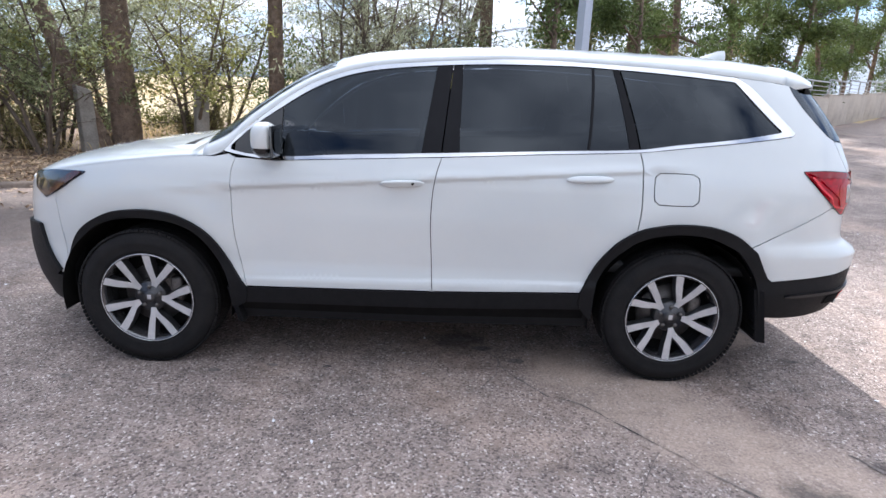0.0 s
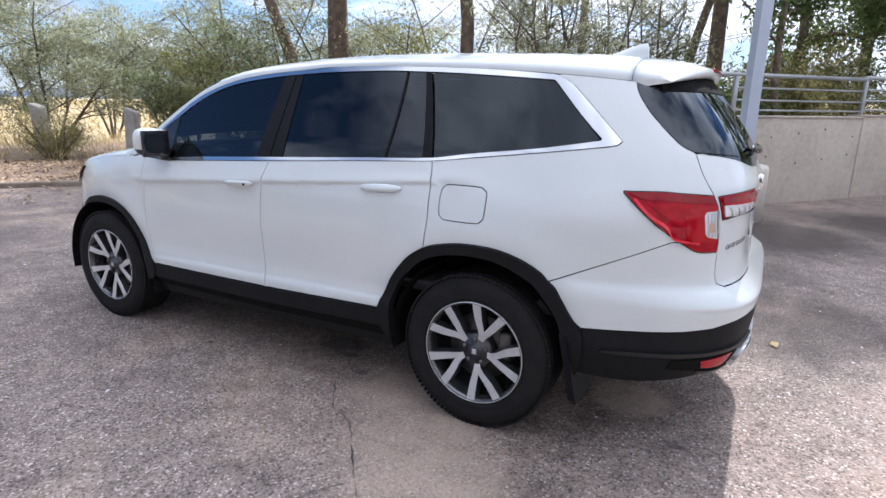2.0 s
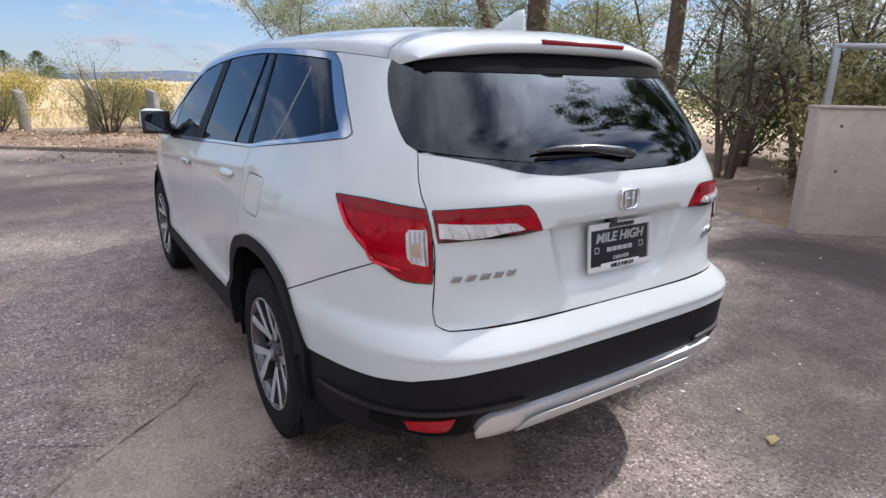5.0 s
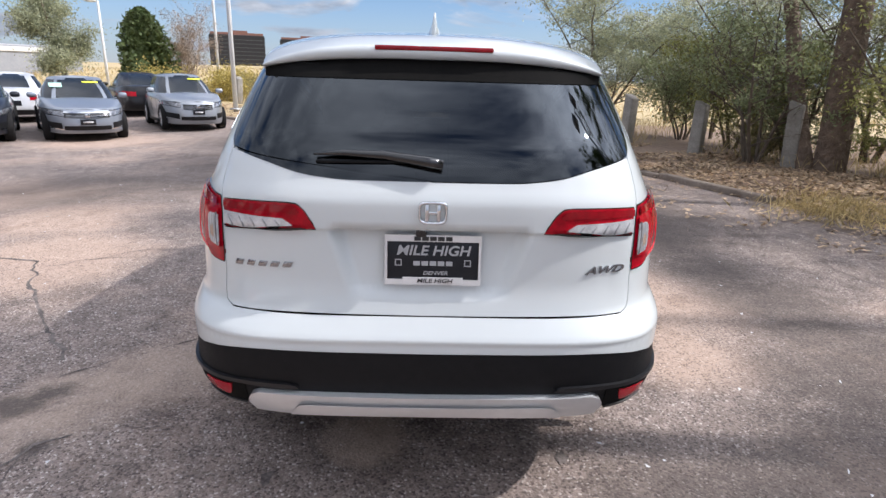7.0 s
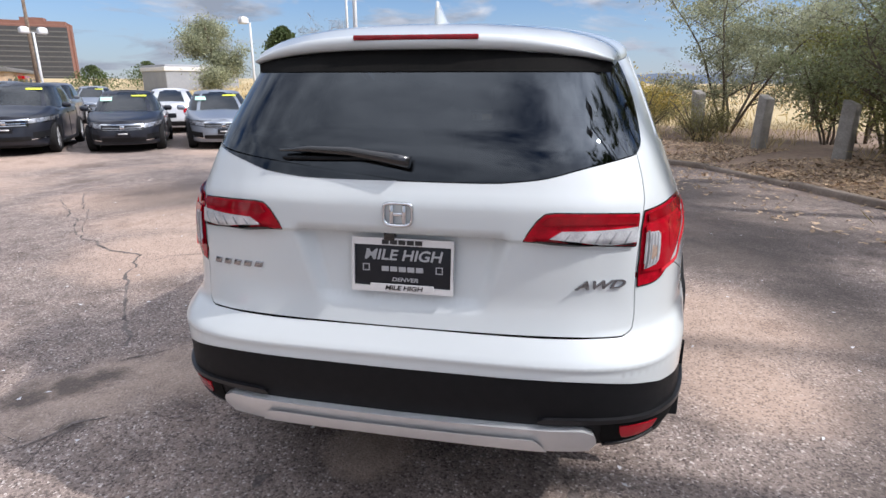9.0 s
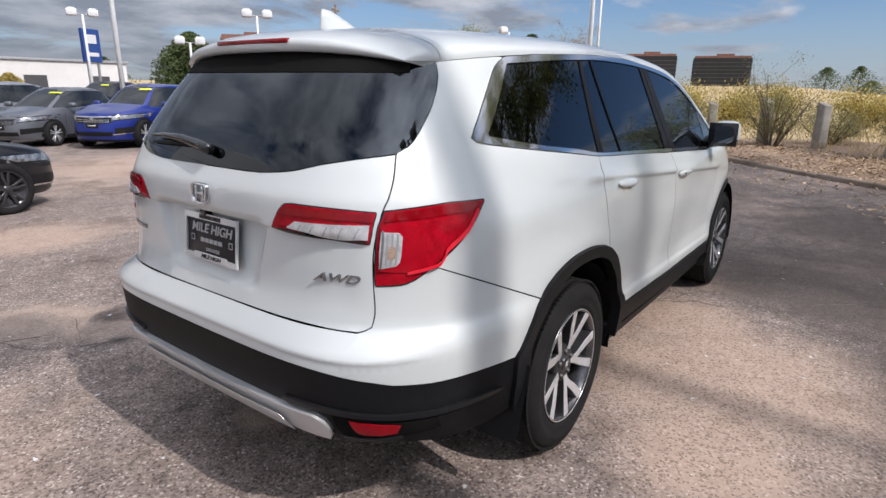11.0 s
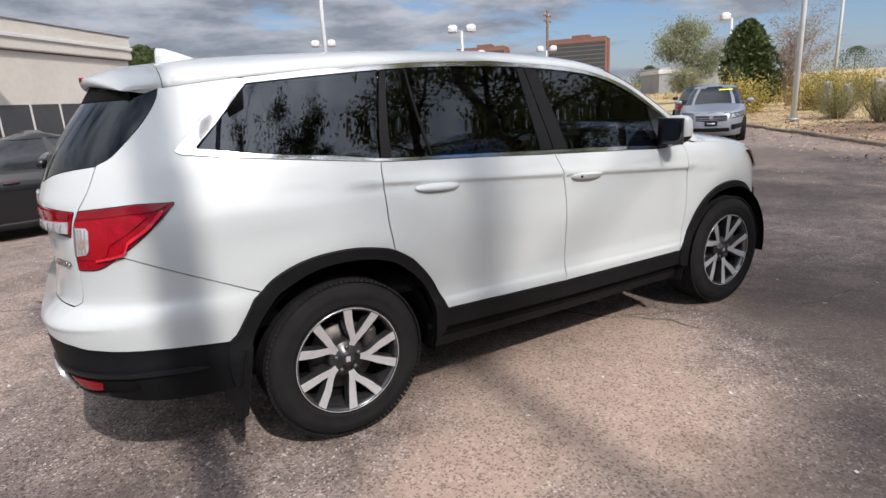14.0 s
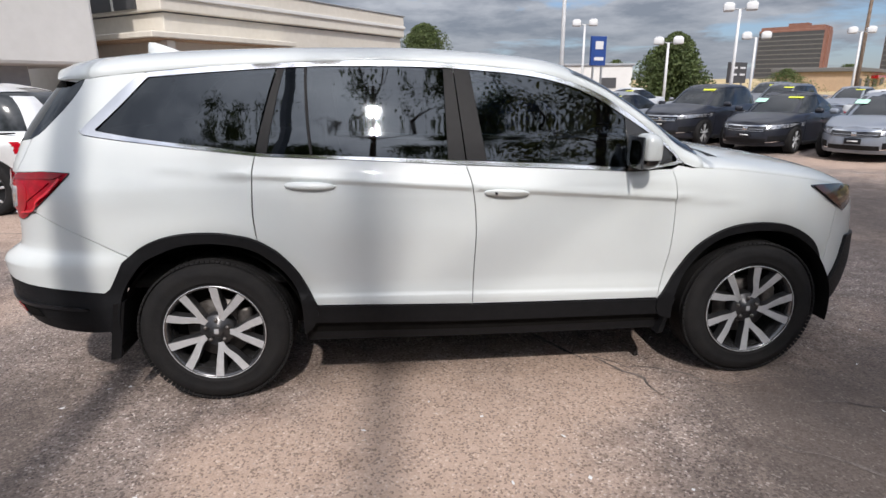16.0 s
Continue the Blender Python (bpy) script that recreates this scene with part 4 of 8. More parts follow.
# rear wiper
wp = [surf(rear_at(y, z), z, 0.022) for y, z in ((0.035, 1.297), (-0.02, 1.306), (-0.15, 1.322), (-0.28, 1.326), (-0.375, 1.320))]
WIPER = part("rear_wiper", bm_tube(wp, [0.020, 0.019, 0.015, 0.010, 0.004], 10), GLOSSBLACK, CAR, "black rear wiper")
part("wiper_blade", bm_tube([surf(rear_at(y, 1.31 - 0.02 * abs(y)), 1.31 - 0.02 * abs(y), 0.008) for y in np.linspace(-0.01, -0.37, 8)], 0.006, 6), CLAD, WIPER)


# door handles
def handle(x0, x1, z, sg, parent, key):
    xm, half = (x0 + x1) / 2, (x1 - x0) / 2
    bm = bmesh.new()
    bmesh.ops.create_uvsphere(bm, u_segments=28, v_segments=14, radius=1.0)
    for v in bm.verts:
        c = v.co
        ax = math.copysign(abs(c.x) ** 0.75, c.x)
        zz = z + 0.04 * half * ax + c.z * 0.019
        xx = xm + ax * half
        y = float(surf(side_at(xx, zz), zz)[1])
        v.co = (xx, sg * (y + 0.010 + 0.020 * c.y * (1 - 0.35 * ax * ax)), zz)
    bmesh.ops.recalc_face_normals(bm, faces=bm.faces)
    h = part("door_handle", bm, PAINT, parent, "body-coloured pull handle")
    if key:
        y = float(surf(side_at(x1 - 0.045, z), z)[1])
        part("lock_button", bm_lathe([(0.0, sg * (y + 0.030)), (0.008, sg * (y + 0.030)), (0.009, sg * (y + 0.02))], 16), GLOSSBLACK, h).location = (x1 - 0.058, 0, z + 0.003)
    # the hollow behind the grip
    cup = [(xm + half * 0.62 * math.cos(a), z + 0.026 + 0.026 * math.sin(a)) for a in np.linspace(0, 2 * math.pi, 25)[:-1]]
    panel("handle_cup", [(sg * float(side_at(a, b)), b) for a, b in cup], PAINT, parent, off=-0.004, gap=0.0, lip=0.001, dome=-0.018, cell=0.012)


for sg, fd, rd in ((1, front_doors[0], rear_doors[0]), (-1, front_doors[1], rear_doors[1])):
    handle(-0.163, 0.062, 1.052, sg, fd, True)
    handle(0.777, 1.015, 1.106, sg, rd, False)

# door mirrors
for sg in (1, -1):
    bm = bmesh.new()
    bmesh.ops.create_uvsphere(bm, u_segments=32, v_segments=20, radius=1.0)
    for v in bm.verts:
        c = v.co.copy()
        q = lambda a, p: math.copysign(abs(a) ** p, a)
        x = q(c.x, 0.8) * (0.064 if c.x < 0 else 0.044)
        v.co = (-0.708 + x, sg * (1.022 + q(c.y, 0.66) * 0.096), 1.246 + q(c.z, 0.68) * (0.088 if c.z > 0 else 0.082) + 0.012 * c.y)
    bmesh.ops.recalc_face_normals(bm, faces=bm.faces)
    low = bm.copy()
    bmesh.ops.bisect_plane(bm, geom=bm.verts[:] + bm.edges[:] + bm.faces[:], plane_co=(0, 0, 1.214), plane_no=(0, 0, -1), clear_outer=True)
    bmesh.ops.bisect_plane(low, geom=low.verts[:] + low.edges[:] + low.faces[:], plane_co=(0, 0, 1.213), plane_no=(0, 0, 1), clear_outer=True)
    mir = part("door_mirror", bm, PAINT, CAR, "white-capped door mirror")
    part("mirror_base", low, GLOSSBLACK, mir, "black lower housing")
    gl_m = bmesh.new()
    bmesh.ops.create_circle(gl_m, cap_ends=True, radius=1.0, segments=32)
    for v in gl_m.verts:
        a, b = v.co.x, v.co.y
        q = lambda a, p: math.copysign(abs(a) ** p, a)
        y_m = q(a, 0.6) * 0.070
        v.co = (-0.6515 + 0.05 * y_m, sg * (1.022 + y_m), 1.246 + q(b, 0.6) * 0.057)
    part("mirror_surround", bm_box(0.012, 0.178, 0.152, (-0.660, sg * 1.022, 1.246), 0.006), GLOSSBLACK, mir)
    part("mirror_glass", gl_m, MIRROR, mir, "mirror glass", smooth=False)
    part("mirror_arm", bm_tube([(-0.72, sg * 0.98, 1.19), (-0.75, sg * 0.945, 1.185), (-0.78, sg * 0.90, 1.19)], [0.03, 0.034, 0.04], 10), GLOSSBLACK, mir)

# mud flaps and wheel housings
for sg in (1, -1):
    for x0, x1, zt, zb in ((1.80, 1.90, 0.56, 0.265), (-0.985, -0.90, 0.46, 0.27)):
        bm = bmesh.new()
        ring = []
        for z in np.linspace(zt, zb, 7):
            k = (zt - z) / (zt - zb)
            xo = x0 + (x1 - x0) * (0.35 + 0.6 * k)
            ring.append([bm.verts.new(c) for c in ((xo - 0.015, sg * 0.74, z), (xo - 0.02, sg * 0.955, z), (xo + 0.02, sg * (0.985 - 0.01 * k), z), (xo + 0.028, sg * 0.75, z))])
        for a, b in zip(ring, ring[1:]):
            for k in range(4):
                bm.faces.new((a[k], a[(k + 1) % 4], b[(k + 1) % 4], b[k]))
        bm.faces.new(ring[0])
        bm.faces.new(ring[-1])
        bmesh.ops.recalc_face_normals(bm, faces=bm.faces)
        part("mud_flap", bm, CLAD, CAR, "black mud flap", smooth=False)
    for wx in (-1.41, 1.41):
        bm = bmesh.new()
        prev = None
        for a in np.linspace(-10, 190, 30):
            c, d = math.cos(radians(a)) * 0.455, math.sin(radians(a)) * 0.455
            row = [bm.verts.new((wx + c, sg * y, 0.37 + d)) for y in (0.95, 0.60)]
            if prev:
                bm.faces.new((prev[0], row[0], row[1], prev[1]))
            prev = row
        part("wheel_housing", bm, DARK, CAR)
        part("housing_wall", bm_box(0.92, 0.02, 0.55, (wx, sg * 0.61, 0.56)), DARK, CAR)

# dark inner shell, floor and cabin
shell = fl([(-1.85, 0.95), (-1.2, 1.08), (-0.9, 1.13), (0.1, 1.15), (1.15, 1.21), (1.9, 1.30)]) + fl([(2.1, 1.30), (2.2, 0.9), (2.1, 0.62), (1.93, 0.45)]) + fl([(1.86, 0.62), (1.75, 0.76), (1.6, 0.86), (1.4, 0.89), (1.2, 0.86), (1.05, 0.75), (0.96, 0.6), (0.93, 0.35)]) + fl([(0.1, 0.33), (-0.9, 0.33)]) + fl([(-0.98, 0.62), (-1.08, 0.75), (-1.25, 0.84), (-1.41, 0.86), (-1.6, 0.82), (-1.75, 0.72), (-1.84, 0.55)])
both("inner_shell", shell, DARK, CAR, off=-0.024, gap=0.0, lip=0.005, cell=0.08)
tshell = tail_line([(0.72, 0.56), (0.74, 0.8), (0.73, 1.24)]) 
panel("tail_shell", tshell + mirrored(tshell), DARK, CAR, off=-0.055, gap=0.0, lip=0.005, cell=0.08)
part("underbody", bm_box(4.0, 1.18, 0.26, (-0.05, 0, 0.45), 0.05), DARK, CAR)
part("underbody", bm_box(1.72, 1.80, 0.12, (0.03, 0, 0.40), 0.03), DARK, CAR)
part("cabin_floor", bm_box(3.1, 1.70, 0.05, (0.65, 0, 0.62)), TRIMCLOTH, CAR)
part("dashboard", bm_box(0.42, 1.56, 0.36, (-0.86, 0, 0.98), 0.08), TRIMCLOTH, CAR)
part("bulkhead", bm_box(0.05, 1.6, 0.62, (-1.06, 0, 0.85)), TRIMCLOTH, CAR)
part("steering_wheel", bm_lathe([(0.17, -0.014), (0.19, 0.0), (0.17, 0.014), (0.155, 0.0)], 28, "X", True), GLOSSBLACK, CAR).matrix_basis = pose(-0.58, -0.38, 1.07, 0, -25, 0)
for x, ys, w in ((-0.05, (-0.38, 0.38), 0.50), (0.85, (-0.40, 0.40), 0.62), (1.62, (-0.33, 0.33), 0.5)):
    for y in ys:
        seat = part("seat", bm_box(0.52, w, 0.18, (x - 0.22, y, 0.78), 0.06), TRIMCLOTH, CAR)
        part("seat_back", bm_box(0.14, w, 0.62, (x + 0.08, y, 1.06), 0.05, Matrix.Rotation(radians(14), 4, "Y")), TRIMCLOTH, seat)
        part("head_restraint", bm_box(0.10, 0.26, 0.17, (x + 0.19, y, 1.45), 0.045), TRIMCLOTH, seat)

# plate, badges
PX = float(surf(rear_at(0.0, 1.0), 1.0)[0])
PLATE = part("licence_plate", bm_box(0.006, 0.305, 0.152, (0, 0, 0), 0.003), PLATEFACE, CAR, "dark dealer plate in a chrome frame")
PLATE.matrix_basis = pose(PX + 0.022, 0.010, 0.992, 0, -5.5, 0)


def frame_ring(w, h, t, d, top=0.0, low=0.0):
    bm = bmesh.new()
    outer = [(-w / 2, -h / 2), (w / 2, -h / 2), (w / 2, h / 2), (-w / 2, h / 2)]
    inner_ = [(-w / 2 + t, -h / 2 + t + low), (w / 2 - t, -h / 2 + t + low), (w / 2 - t, h / 2 - t - top), (-w / 2 + t, h / 2 - t - top)]
    vs = [[bm.verts.new((x, a, b)) for a, b in ring] for x in (0, d) for ring in (outer, inner_)]
    o0, i0, o1, i1 = vs
    for k in range(4):
        j = (k + 1) % 4
        bm.faces.new((o1[k], o1[j], i1[j], i1[k]))
        bm.faces.new((o0[k], o0[j], o1[j], o1[k]))
        bm.faces.new((i0[k], i0[j], i1[j], i1[k]))
    bmesh.ops.recalc_face_normals(bm, faces=bm.faces)
    return bm


part("plate_frame", frame_ring(0.318, 0.168, 0.008, 0.008, 0.014, 0.010), FRAMEMETAL, PLATE, "bright metal plate frame", smooth=False).location = (0.002, 0, 0)


def words(text, size, at, mat, parent, shear=0.0, name="lettering", depth=0.001):
    cu = bpy.data.curves.new(name, "FONT")
    cu.body, cu.size, cu.align_x, cu.align_y, cu.extrude, cu.shear, cu.offset = text, size, "CENTER", "CENTER", depth, shear, size * 0.018
    tmp = bpy.data.objects.new(name, cu)
    me = bpy.data.meshes.new_from_object(tmp)
    bpy.data.objects.remove(tmp)
    me.materials.clear()
    me.materials.append(mat)
    ob = new(name, me)
    ob.parent = parent
    ob.matrix_basis = at
    return ob


FACE = pose(0, 0, 0, 90, 0, 90)
words("MILE HIGH", 0.046, Matrix.Translation((0.0045, 0, 0.030)) @ FACE @ Matrix.Diagonal((1.12, 1, 1, 1)), PLATEPRINT, PLATE, 0.2)
words("DENVER", 0.017, Matrix.Translation((0.0045, 0.008, -0.045)) @ FACE @ Matrix.Diagonal((1.3, 1, 1, 1)), PLATEPRINT, PLATE, 0.2)
part("frame_tab", bm_box(0.003, 0.20, 0.020, (0.009, 0.0, -0.068), 0.001), FRAMEMETAL, PLATE, "wider lower middle of the frame", smooth=False)
words("MILE HIGH", 0.020, Matrix.Translation((0.0115, 0.006, -0.070)) @ FACE @ Matrix.Diagonal((1.25, 1, 1, 1)), LETTERBLACK, PLATE, 0.2)
for k in range(5):
    part("lettering", bm_box(0.002, 0.022, 0.015, (0.0045, (k - 2) * 0.027, -0.012)), PLATEPRINT, PLATE, smooth=False)
    part("lettering", bm_box(0.002, 0.022, 0.014, (0.0112, (k - 2) * 0.026, 0.0725)), LETTERBLACK, PLATE, smooth=False)
for y in (-0.115, 0.115):
    part("plate_mark", frame_ring(0.022, 0.022, 0.003, 0.001), PLATEPRINT, PLATE, smooth=False).location = (0.0035, y, -0.010)
part("plate_latch", bm_box(0.03, 0.035, 0.03, (PX + 0.012, -0.03, 1.083), 0.004), GLOSSBLACK, CAR)

EX = float(surf(rear_at(0.0, 1.157), 1.157)[0])
bm = bmesh.new()
rings = []
for rw, rh, d in ((0.047, 0.037, 0.0), (0.047, 0.037, 0.012), (0.043, 0.033, 0.016), (0.038, 0.028, 0.010), (0.038, 0.028, 0.0)):
    rings.append([bm.verts.new((d, math.copysign(abs(math.cos(a)) ** 0.45, math.cos(a)) * rw * (1.0 + 0.07 * math.sin(a)), math.copysign(abs(math.sin(a)) ** 0.45, math.sin(a)) * rh)) for a in np.linspace(0, 2 * math.pi, 41)[:-1]])
for a, b in zip(rings, rings[1:]):
    for k in range(40):
        bm.faces.new((a[k], a[(k + 1) % 40], b[(k + 1) % 40], b[k]))
bmesh.ops.recalc_face_normals(bm, faces=bm.faces)
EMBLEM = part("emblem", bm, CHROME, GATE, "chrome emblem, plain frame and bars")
EMBLEM.matrix_basis = pose(EX + 0.001, 0.006, 1.157, 0, -3, 0)
for y in (-0.019, 0.019):
    part("emblem_bar", bm_box(0.012, 0.013, 0.054, (0.007, y, 0), 0.003), CHROME, EMBLEM)
part("emblem_bar", bm_box(0.010, 0.03, 0.011, (0.006, 0, 0), 0.003), CHROME, EMBLEM)

for k in range(5):
    y, z = -0.645 + 0.043 * k, 0.955 + 0.002 * k
    s = rear_at(y, z)
    p, nn = surf(s, z), normal(s, z)
    bm = bm_box(0.005, 0.030, 0.020, (0, 0, 0), 0.0022)
    for v in bm.verts:
        v.co.y += 0.45 * v.co.z
    b = part("badge_bar", bm, BADGE, GATE, "slanted chrome badge bar")
    b.matrix_basis = Matrix.Translation(Vector(p) + Vector(nn) * 0.002) @ Vector(nn).to_track_quat("X", "Z").to_matrix().to_4x4()
s = float(rear_at(0.597, 0.957))
p, nn = surf(s, 0.957), Vector(normal(s, 0.957))
words("AWD", 0.042, Matrix.Translation(Vector(p) + nn * 0.003) @ nn.to_track_quat("X", "Z").to_matrix().to_4x4() @ FACE @ Matrix.Diagonal((1.45, 0.85, 1, 1)), BADGE, GATE, 0.35, "badge", 0.003)


# ---- wheels ----
def wheel(m):
    """Alloy wheel with tyre, outer face towards -y."""
    w = part("wheel", bm_lathe([(0.256, -0.112), (0.262, -0.119), (0.270, -0.121), (0.274, -0.1195), (0.30, -0.1265), (0.318, -0.127), (0.321, -0.1255), (0.338, -0.122), (0.357, -0.108), (0.3715, -0.085), (0.3745, -0.04), (0.375, 0.0), (0.3745, 0.04), (0.3715, 0.085), (0.355, 0.11), (0.30, 0.12), (0.245, 0.10), (0.235, 0.0), (0.240, -0.095), (0.248, -0.112)], 72, "Y", True), RUBBER, CAR, "black road tyre on a machined alloy wheel")
    w.matrix_basis = m
    # tread grooves stand as ribs with sipes
    bm = bmesh.new()
    for j, y in enumerate((-0.092, -0.052, 0.0, 0.052, 0.092)):
        count_ = 66 if abs(y) < 0.09 else 96
        for i in range(count_):
            a = 2 * math.pi * (i + 0.37 * j) / count_
            c = bmesh.ops.create_cube(bm, size=1.0)["verts"]
            tall = 0.008 if abs(y) < 0.09 else 0.010
            bmesh.ops.scale(bm, vec=(0.030 if abs(y) < 0.09 else 0.0195, 0.036, tall), verts=c)
            roll = 0.0 if abs(y) < 0.09 else math.copysign(radians(-20), y)
            bmesh.ops.transform(bm, matrix=Matrix.Rotation(-a, 4, "Y") @ Matrix.Translation((0, y, 0.3715 if abs(y) < 0.09 else 0.3655)) @ Matrix.Rotation(roll, 4, "X"), verts=c)
    part("tread", bm, RUBBER, w, smooth=False)
    part("rim", bm_lathe([(0.252, -0.106), (0.252, -0.116), (0.244, -0.119), (0.236, -0.112), (0.228, -0.09), (0.222, -0.03), (0.215, 0.06)], 72), BARREL, w, "shiny dark rim barrel")
    part("rim_edge", bm_lathe([(0.2485, -0.1190), (0.2470, -0.1202), (0.2452, -0.1195), (0.2445, -0.114)], 72), ALLOY, w, "machined rim edge")
    part("brake_disc", bm_lathe([(0.06, -0.025), (0.162, -0.025), (0.162, 0.0), (0.06, 0.0)], 40), STEEL, w)
    part("brake_caliper", bm_box(0.07, 0.07, 0.16, (0.135, -0.03, 0.03), 0.02), STEEL, w)
    part("wheel_back", bm_lathe([(0.0, 0.0), (0.225, 0.0)], 40), DARK, w)
    part("hub", bm_lathe([(0.0, -0.098), (0.030, -0.098), (0.033, -0.094), (0.034, -0.089), (0.079, -0.086), (0.087, -0.074), (0.087, -0.02)], 40), ALLOYDARK, w, "dark hub with a plain cap")
    part("cap_mark", bm_box(0.022, 0.002, 0.026, (0, -0.0985, 0), 0.0008), ALLOY, w)
    for k in range(5):
        a = radians(90 + 72 * k)
        part("lug_nut", bm_lathe([(0.0, -0.099), (0.008, -0.098), (0.011, -0.092), (0.0115, -0.08)], 12), STEEL, w).location = (0.057 * math.cos(a), 0, 0.057 * math.sin(a))
    for k in range(5):
        base = radians(54 + 72 * k)
        # one straight arm and one bent arm leave the hub together
        legs = ([(0.064, 10), (0.090, 7.5), (0.115, 4.5), (0.15, 1.5), (0.244, -1)], [(0.064, 13), (0.090, 15), (0.115, 20), (0.140, 25.5), (0.170, 29.5), (0.244, 33)])
        for leg in legs:
            pts = [(r, base + radians(a), (r - 0.064) / 0.180) for r, a in leg]
            V_, F_, side_ = [], [], []
            for k2, (r, a, t) in enumerate(pts):
                wd = 0.0125 + 0.0085 * min(1, t * 1.25)
                yy = -0.088 - 0.0285 * t ** 0.9
                c = Vector((r * math.cos(a), 0, r * math.sin(a)))
                (r0, a0, _), (r1, a1, _) = pts[max(k2 - 1, 0)], pts[min(k2 + 1, len(pts) - 1)]
                along = Vector((r1 * math.cos(a1) - r0 * math.cos(a0), 0, r1 * math.sin(a1) - r0 * math.sin(a0))).normalized()
                tang = Vector((-along.z, 0, along.x))
                V_ += [c + tang * e * wd + Vector((0, y2, 0)) for e, y2 in ((-1.28, yy + 0.046), (-1.0, yy + 0.002), (-0.95, yy), (0.95, yy), (1.0, yy + 0.002), (1.28, yy + 0.046))]
            for q_ in range(len(pts) - 1):
                for j in range(5):
                    F_.append((6 * q_ + j, 6 * q_ + j + 1, 6 * q_ + 7 + j, 6 * q_ + 6 + j))
                    side_.append(0 if j in (1, 2, 3) else 1)
            F_ += [(0, 1, 2, 3, 4, 5), tuple(range(len(V_) - 6, len(V_)))]
            side_ += [1, 1]
            sp = raw("spoke", V_, F_, ALLOY, w, "machined spoke with dark flanks", smooth=False)
            sp.data.materials.append(ALLOYDARK)
            sp.data.polygons.foreach_set("material_index", side_)
            bm = bmesh.new()
            bm.from_mesh(sp.data)
            bmesh.ops.recalc_face_normals(bm, faces=bm.faces)
            bm.to_mesh(sp.data)
            bm.free()
    return w


for wx in (-1.41, 1.41):
    wheel(pose(wx, -0.835, 0.375))
    wheel(pose(wx, 0.835, 0.375, 0, 0, 180))


# ---- ground, kerb and lot ----
def node_asphalt():
    """Worn asphalt: pale chips in dark binder, tan dust lying in broad patches, old dark stains, and some painted
    shade.
    """
    m = bpy.data.materials.new("asphalt")
    m.use_nodes = True
    n, l = m.node_tree.nodes, m.node_tree.links
    p = n["Principled BSDF"]
    p.inputs["Roughness"].default_value, p.inputs["Specular IOR Level"].default_value = 0.86, 0.35
    tc = n.new("ShaderNodeTexCoord")

    def tex(kind, scale, detail=4.0, rough=0.55, out="Fac"):
        t = n.new(kind)
        t.inputs["Scale"].default_value = scale
        if "Detail" in t.inputs:
            t.inputs["Detail"].default_value, t.inputs["Roughness"].default_value = detail, rough
        l.new(tc.outputs["Object"], t.inputs["Vector"])
        return t.outputs[out]

    def ramp(src, a, b, ca, cb):
        r = n.new("ShaderNodeValToRGB")
        r.color_ramp.elements[0].position, r.color_ramp.elements[1].position = a, b
        r.color_ramp.elements[0].color, r.color_ramp.elements[1].color = (*ca, 1), (*cb, 1)
        l.new(src, r.inputs[0])
        return r.outputs["Color"]

    def blend(fac, a, b, mode="MIX"):
        x = n.new("ShaderNodeMix")
        x.data_type, x.blend_type = "RGBA", mode
        for s, v in (("Factor", fac), ("A", a), ("B", b)):
            if isinstance(v, (int, float)):
                x.inputs[s].default_value = v
            elif isinstance(v, tuple):
                x.inputs[s].default_value = (*v, 1)
            else:
                l.new(v, x.inputs[s])
        return x.outputs["Result"]

    def patch(x, y, r, ragged=0.9, core=0.45, edge=None):
        """1 within a ragged round patch of dust, dirt or painted shade, 0 away from it."""
        d, mr, ad = n.new("ShaderNodeVectorMath"), n.new("ShaderNodeMapRange"), n.new("ShaderNodeMath")
        d.operation, d.inputs[1].default_value = "DISTANCE", (x, y, 0)
        l.new(tc.outputs["Object"], d.inputs[0])
        ad.operation, ad.inputs[1].default_value = "MULTIPLY_ADD", r * ragged
        l.new(edge or wob, ad.inputs[0])
        l.new(d.outputs["Value"], ad.inputs[2])
        mr.inputs["From Min"].default_value, mr.inputs["From Max"].default_value = r * (1.0 + ragged / 2), r * (core + ragged / 2)
        l.new(ad.outputs[0], mr.inputs["Value"])
        return mr.outputs[0]

    def most(a, b):
        m_ = n.new("ShaderNodeMath")
        m_.operation = "MAXIMUM"
        l.new(a, m_.inputs[0])
        l.new(b, m_.inputs[1])
        return m_.outputs[0]

    wob = tex("ShaderNodeTexNoise", 1.7, 7, 0.62)
    fray = tex("ShaderNodeTexNoise", 6.5, 8, 0.72)
    chip = n.new("ShaderNodeTexVoronoi")
    chip.inputs["Scale"].default_value = 105
    l.new(tc.outputs["Object"], chip.inputs["Vector"])
    cell = n.new("ShaderNodeSeparateColor")
    l.new(chip.outputs["Color"], cell.inputs[0])
    stone = n.new("ShaderNodeTexVoronoi")
    stone.inputs["Scale"].default_value = 46
    l.new(tc.outputs["Object"], stone.inputs["Vector"])
    big = n.new("ShaderNodeSeparateColor")
    l.new(stone.outputs["Color"], big.inputs[0])
    chips = ramp(cell.outputs[0], 0.0, 1.0, (0.172, 0.141, 0.128), (0.318, 0.263, 0.236))
    speck = ramp(cell.outputs[1], 0.90, 0.97, (0, 0, 0), (0.8, 0.8, 0.8))
    base = blend(speck, chips, (0.58, 0.53, 0.50))
    dark = ramp(cell.outputs[2], 0.74, 0.90, (1, 1, 1), (0.48, 0.46, 0.46))
    base = blend(1.0, base, dark, "MULTIPLY")
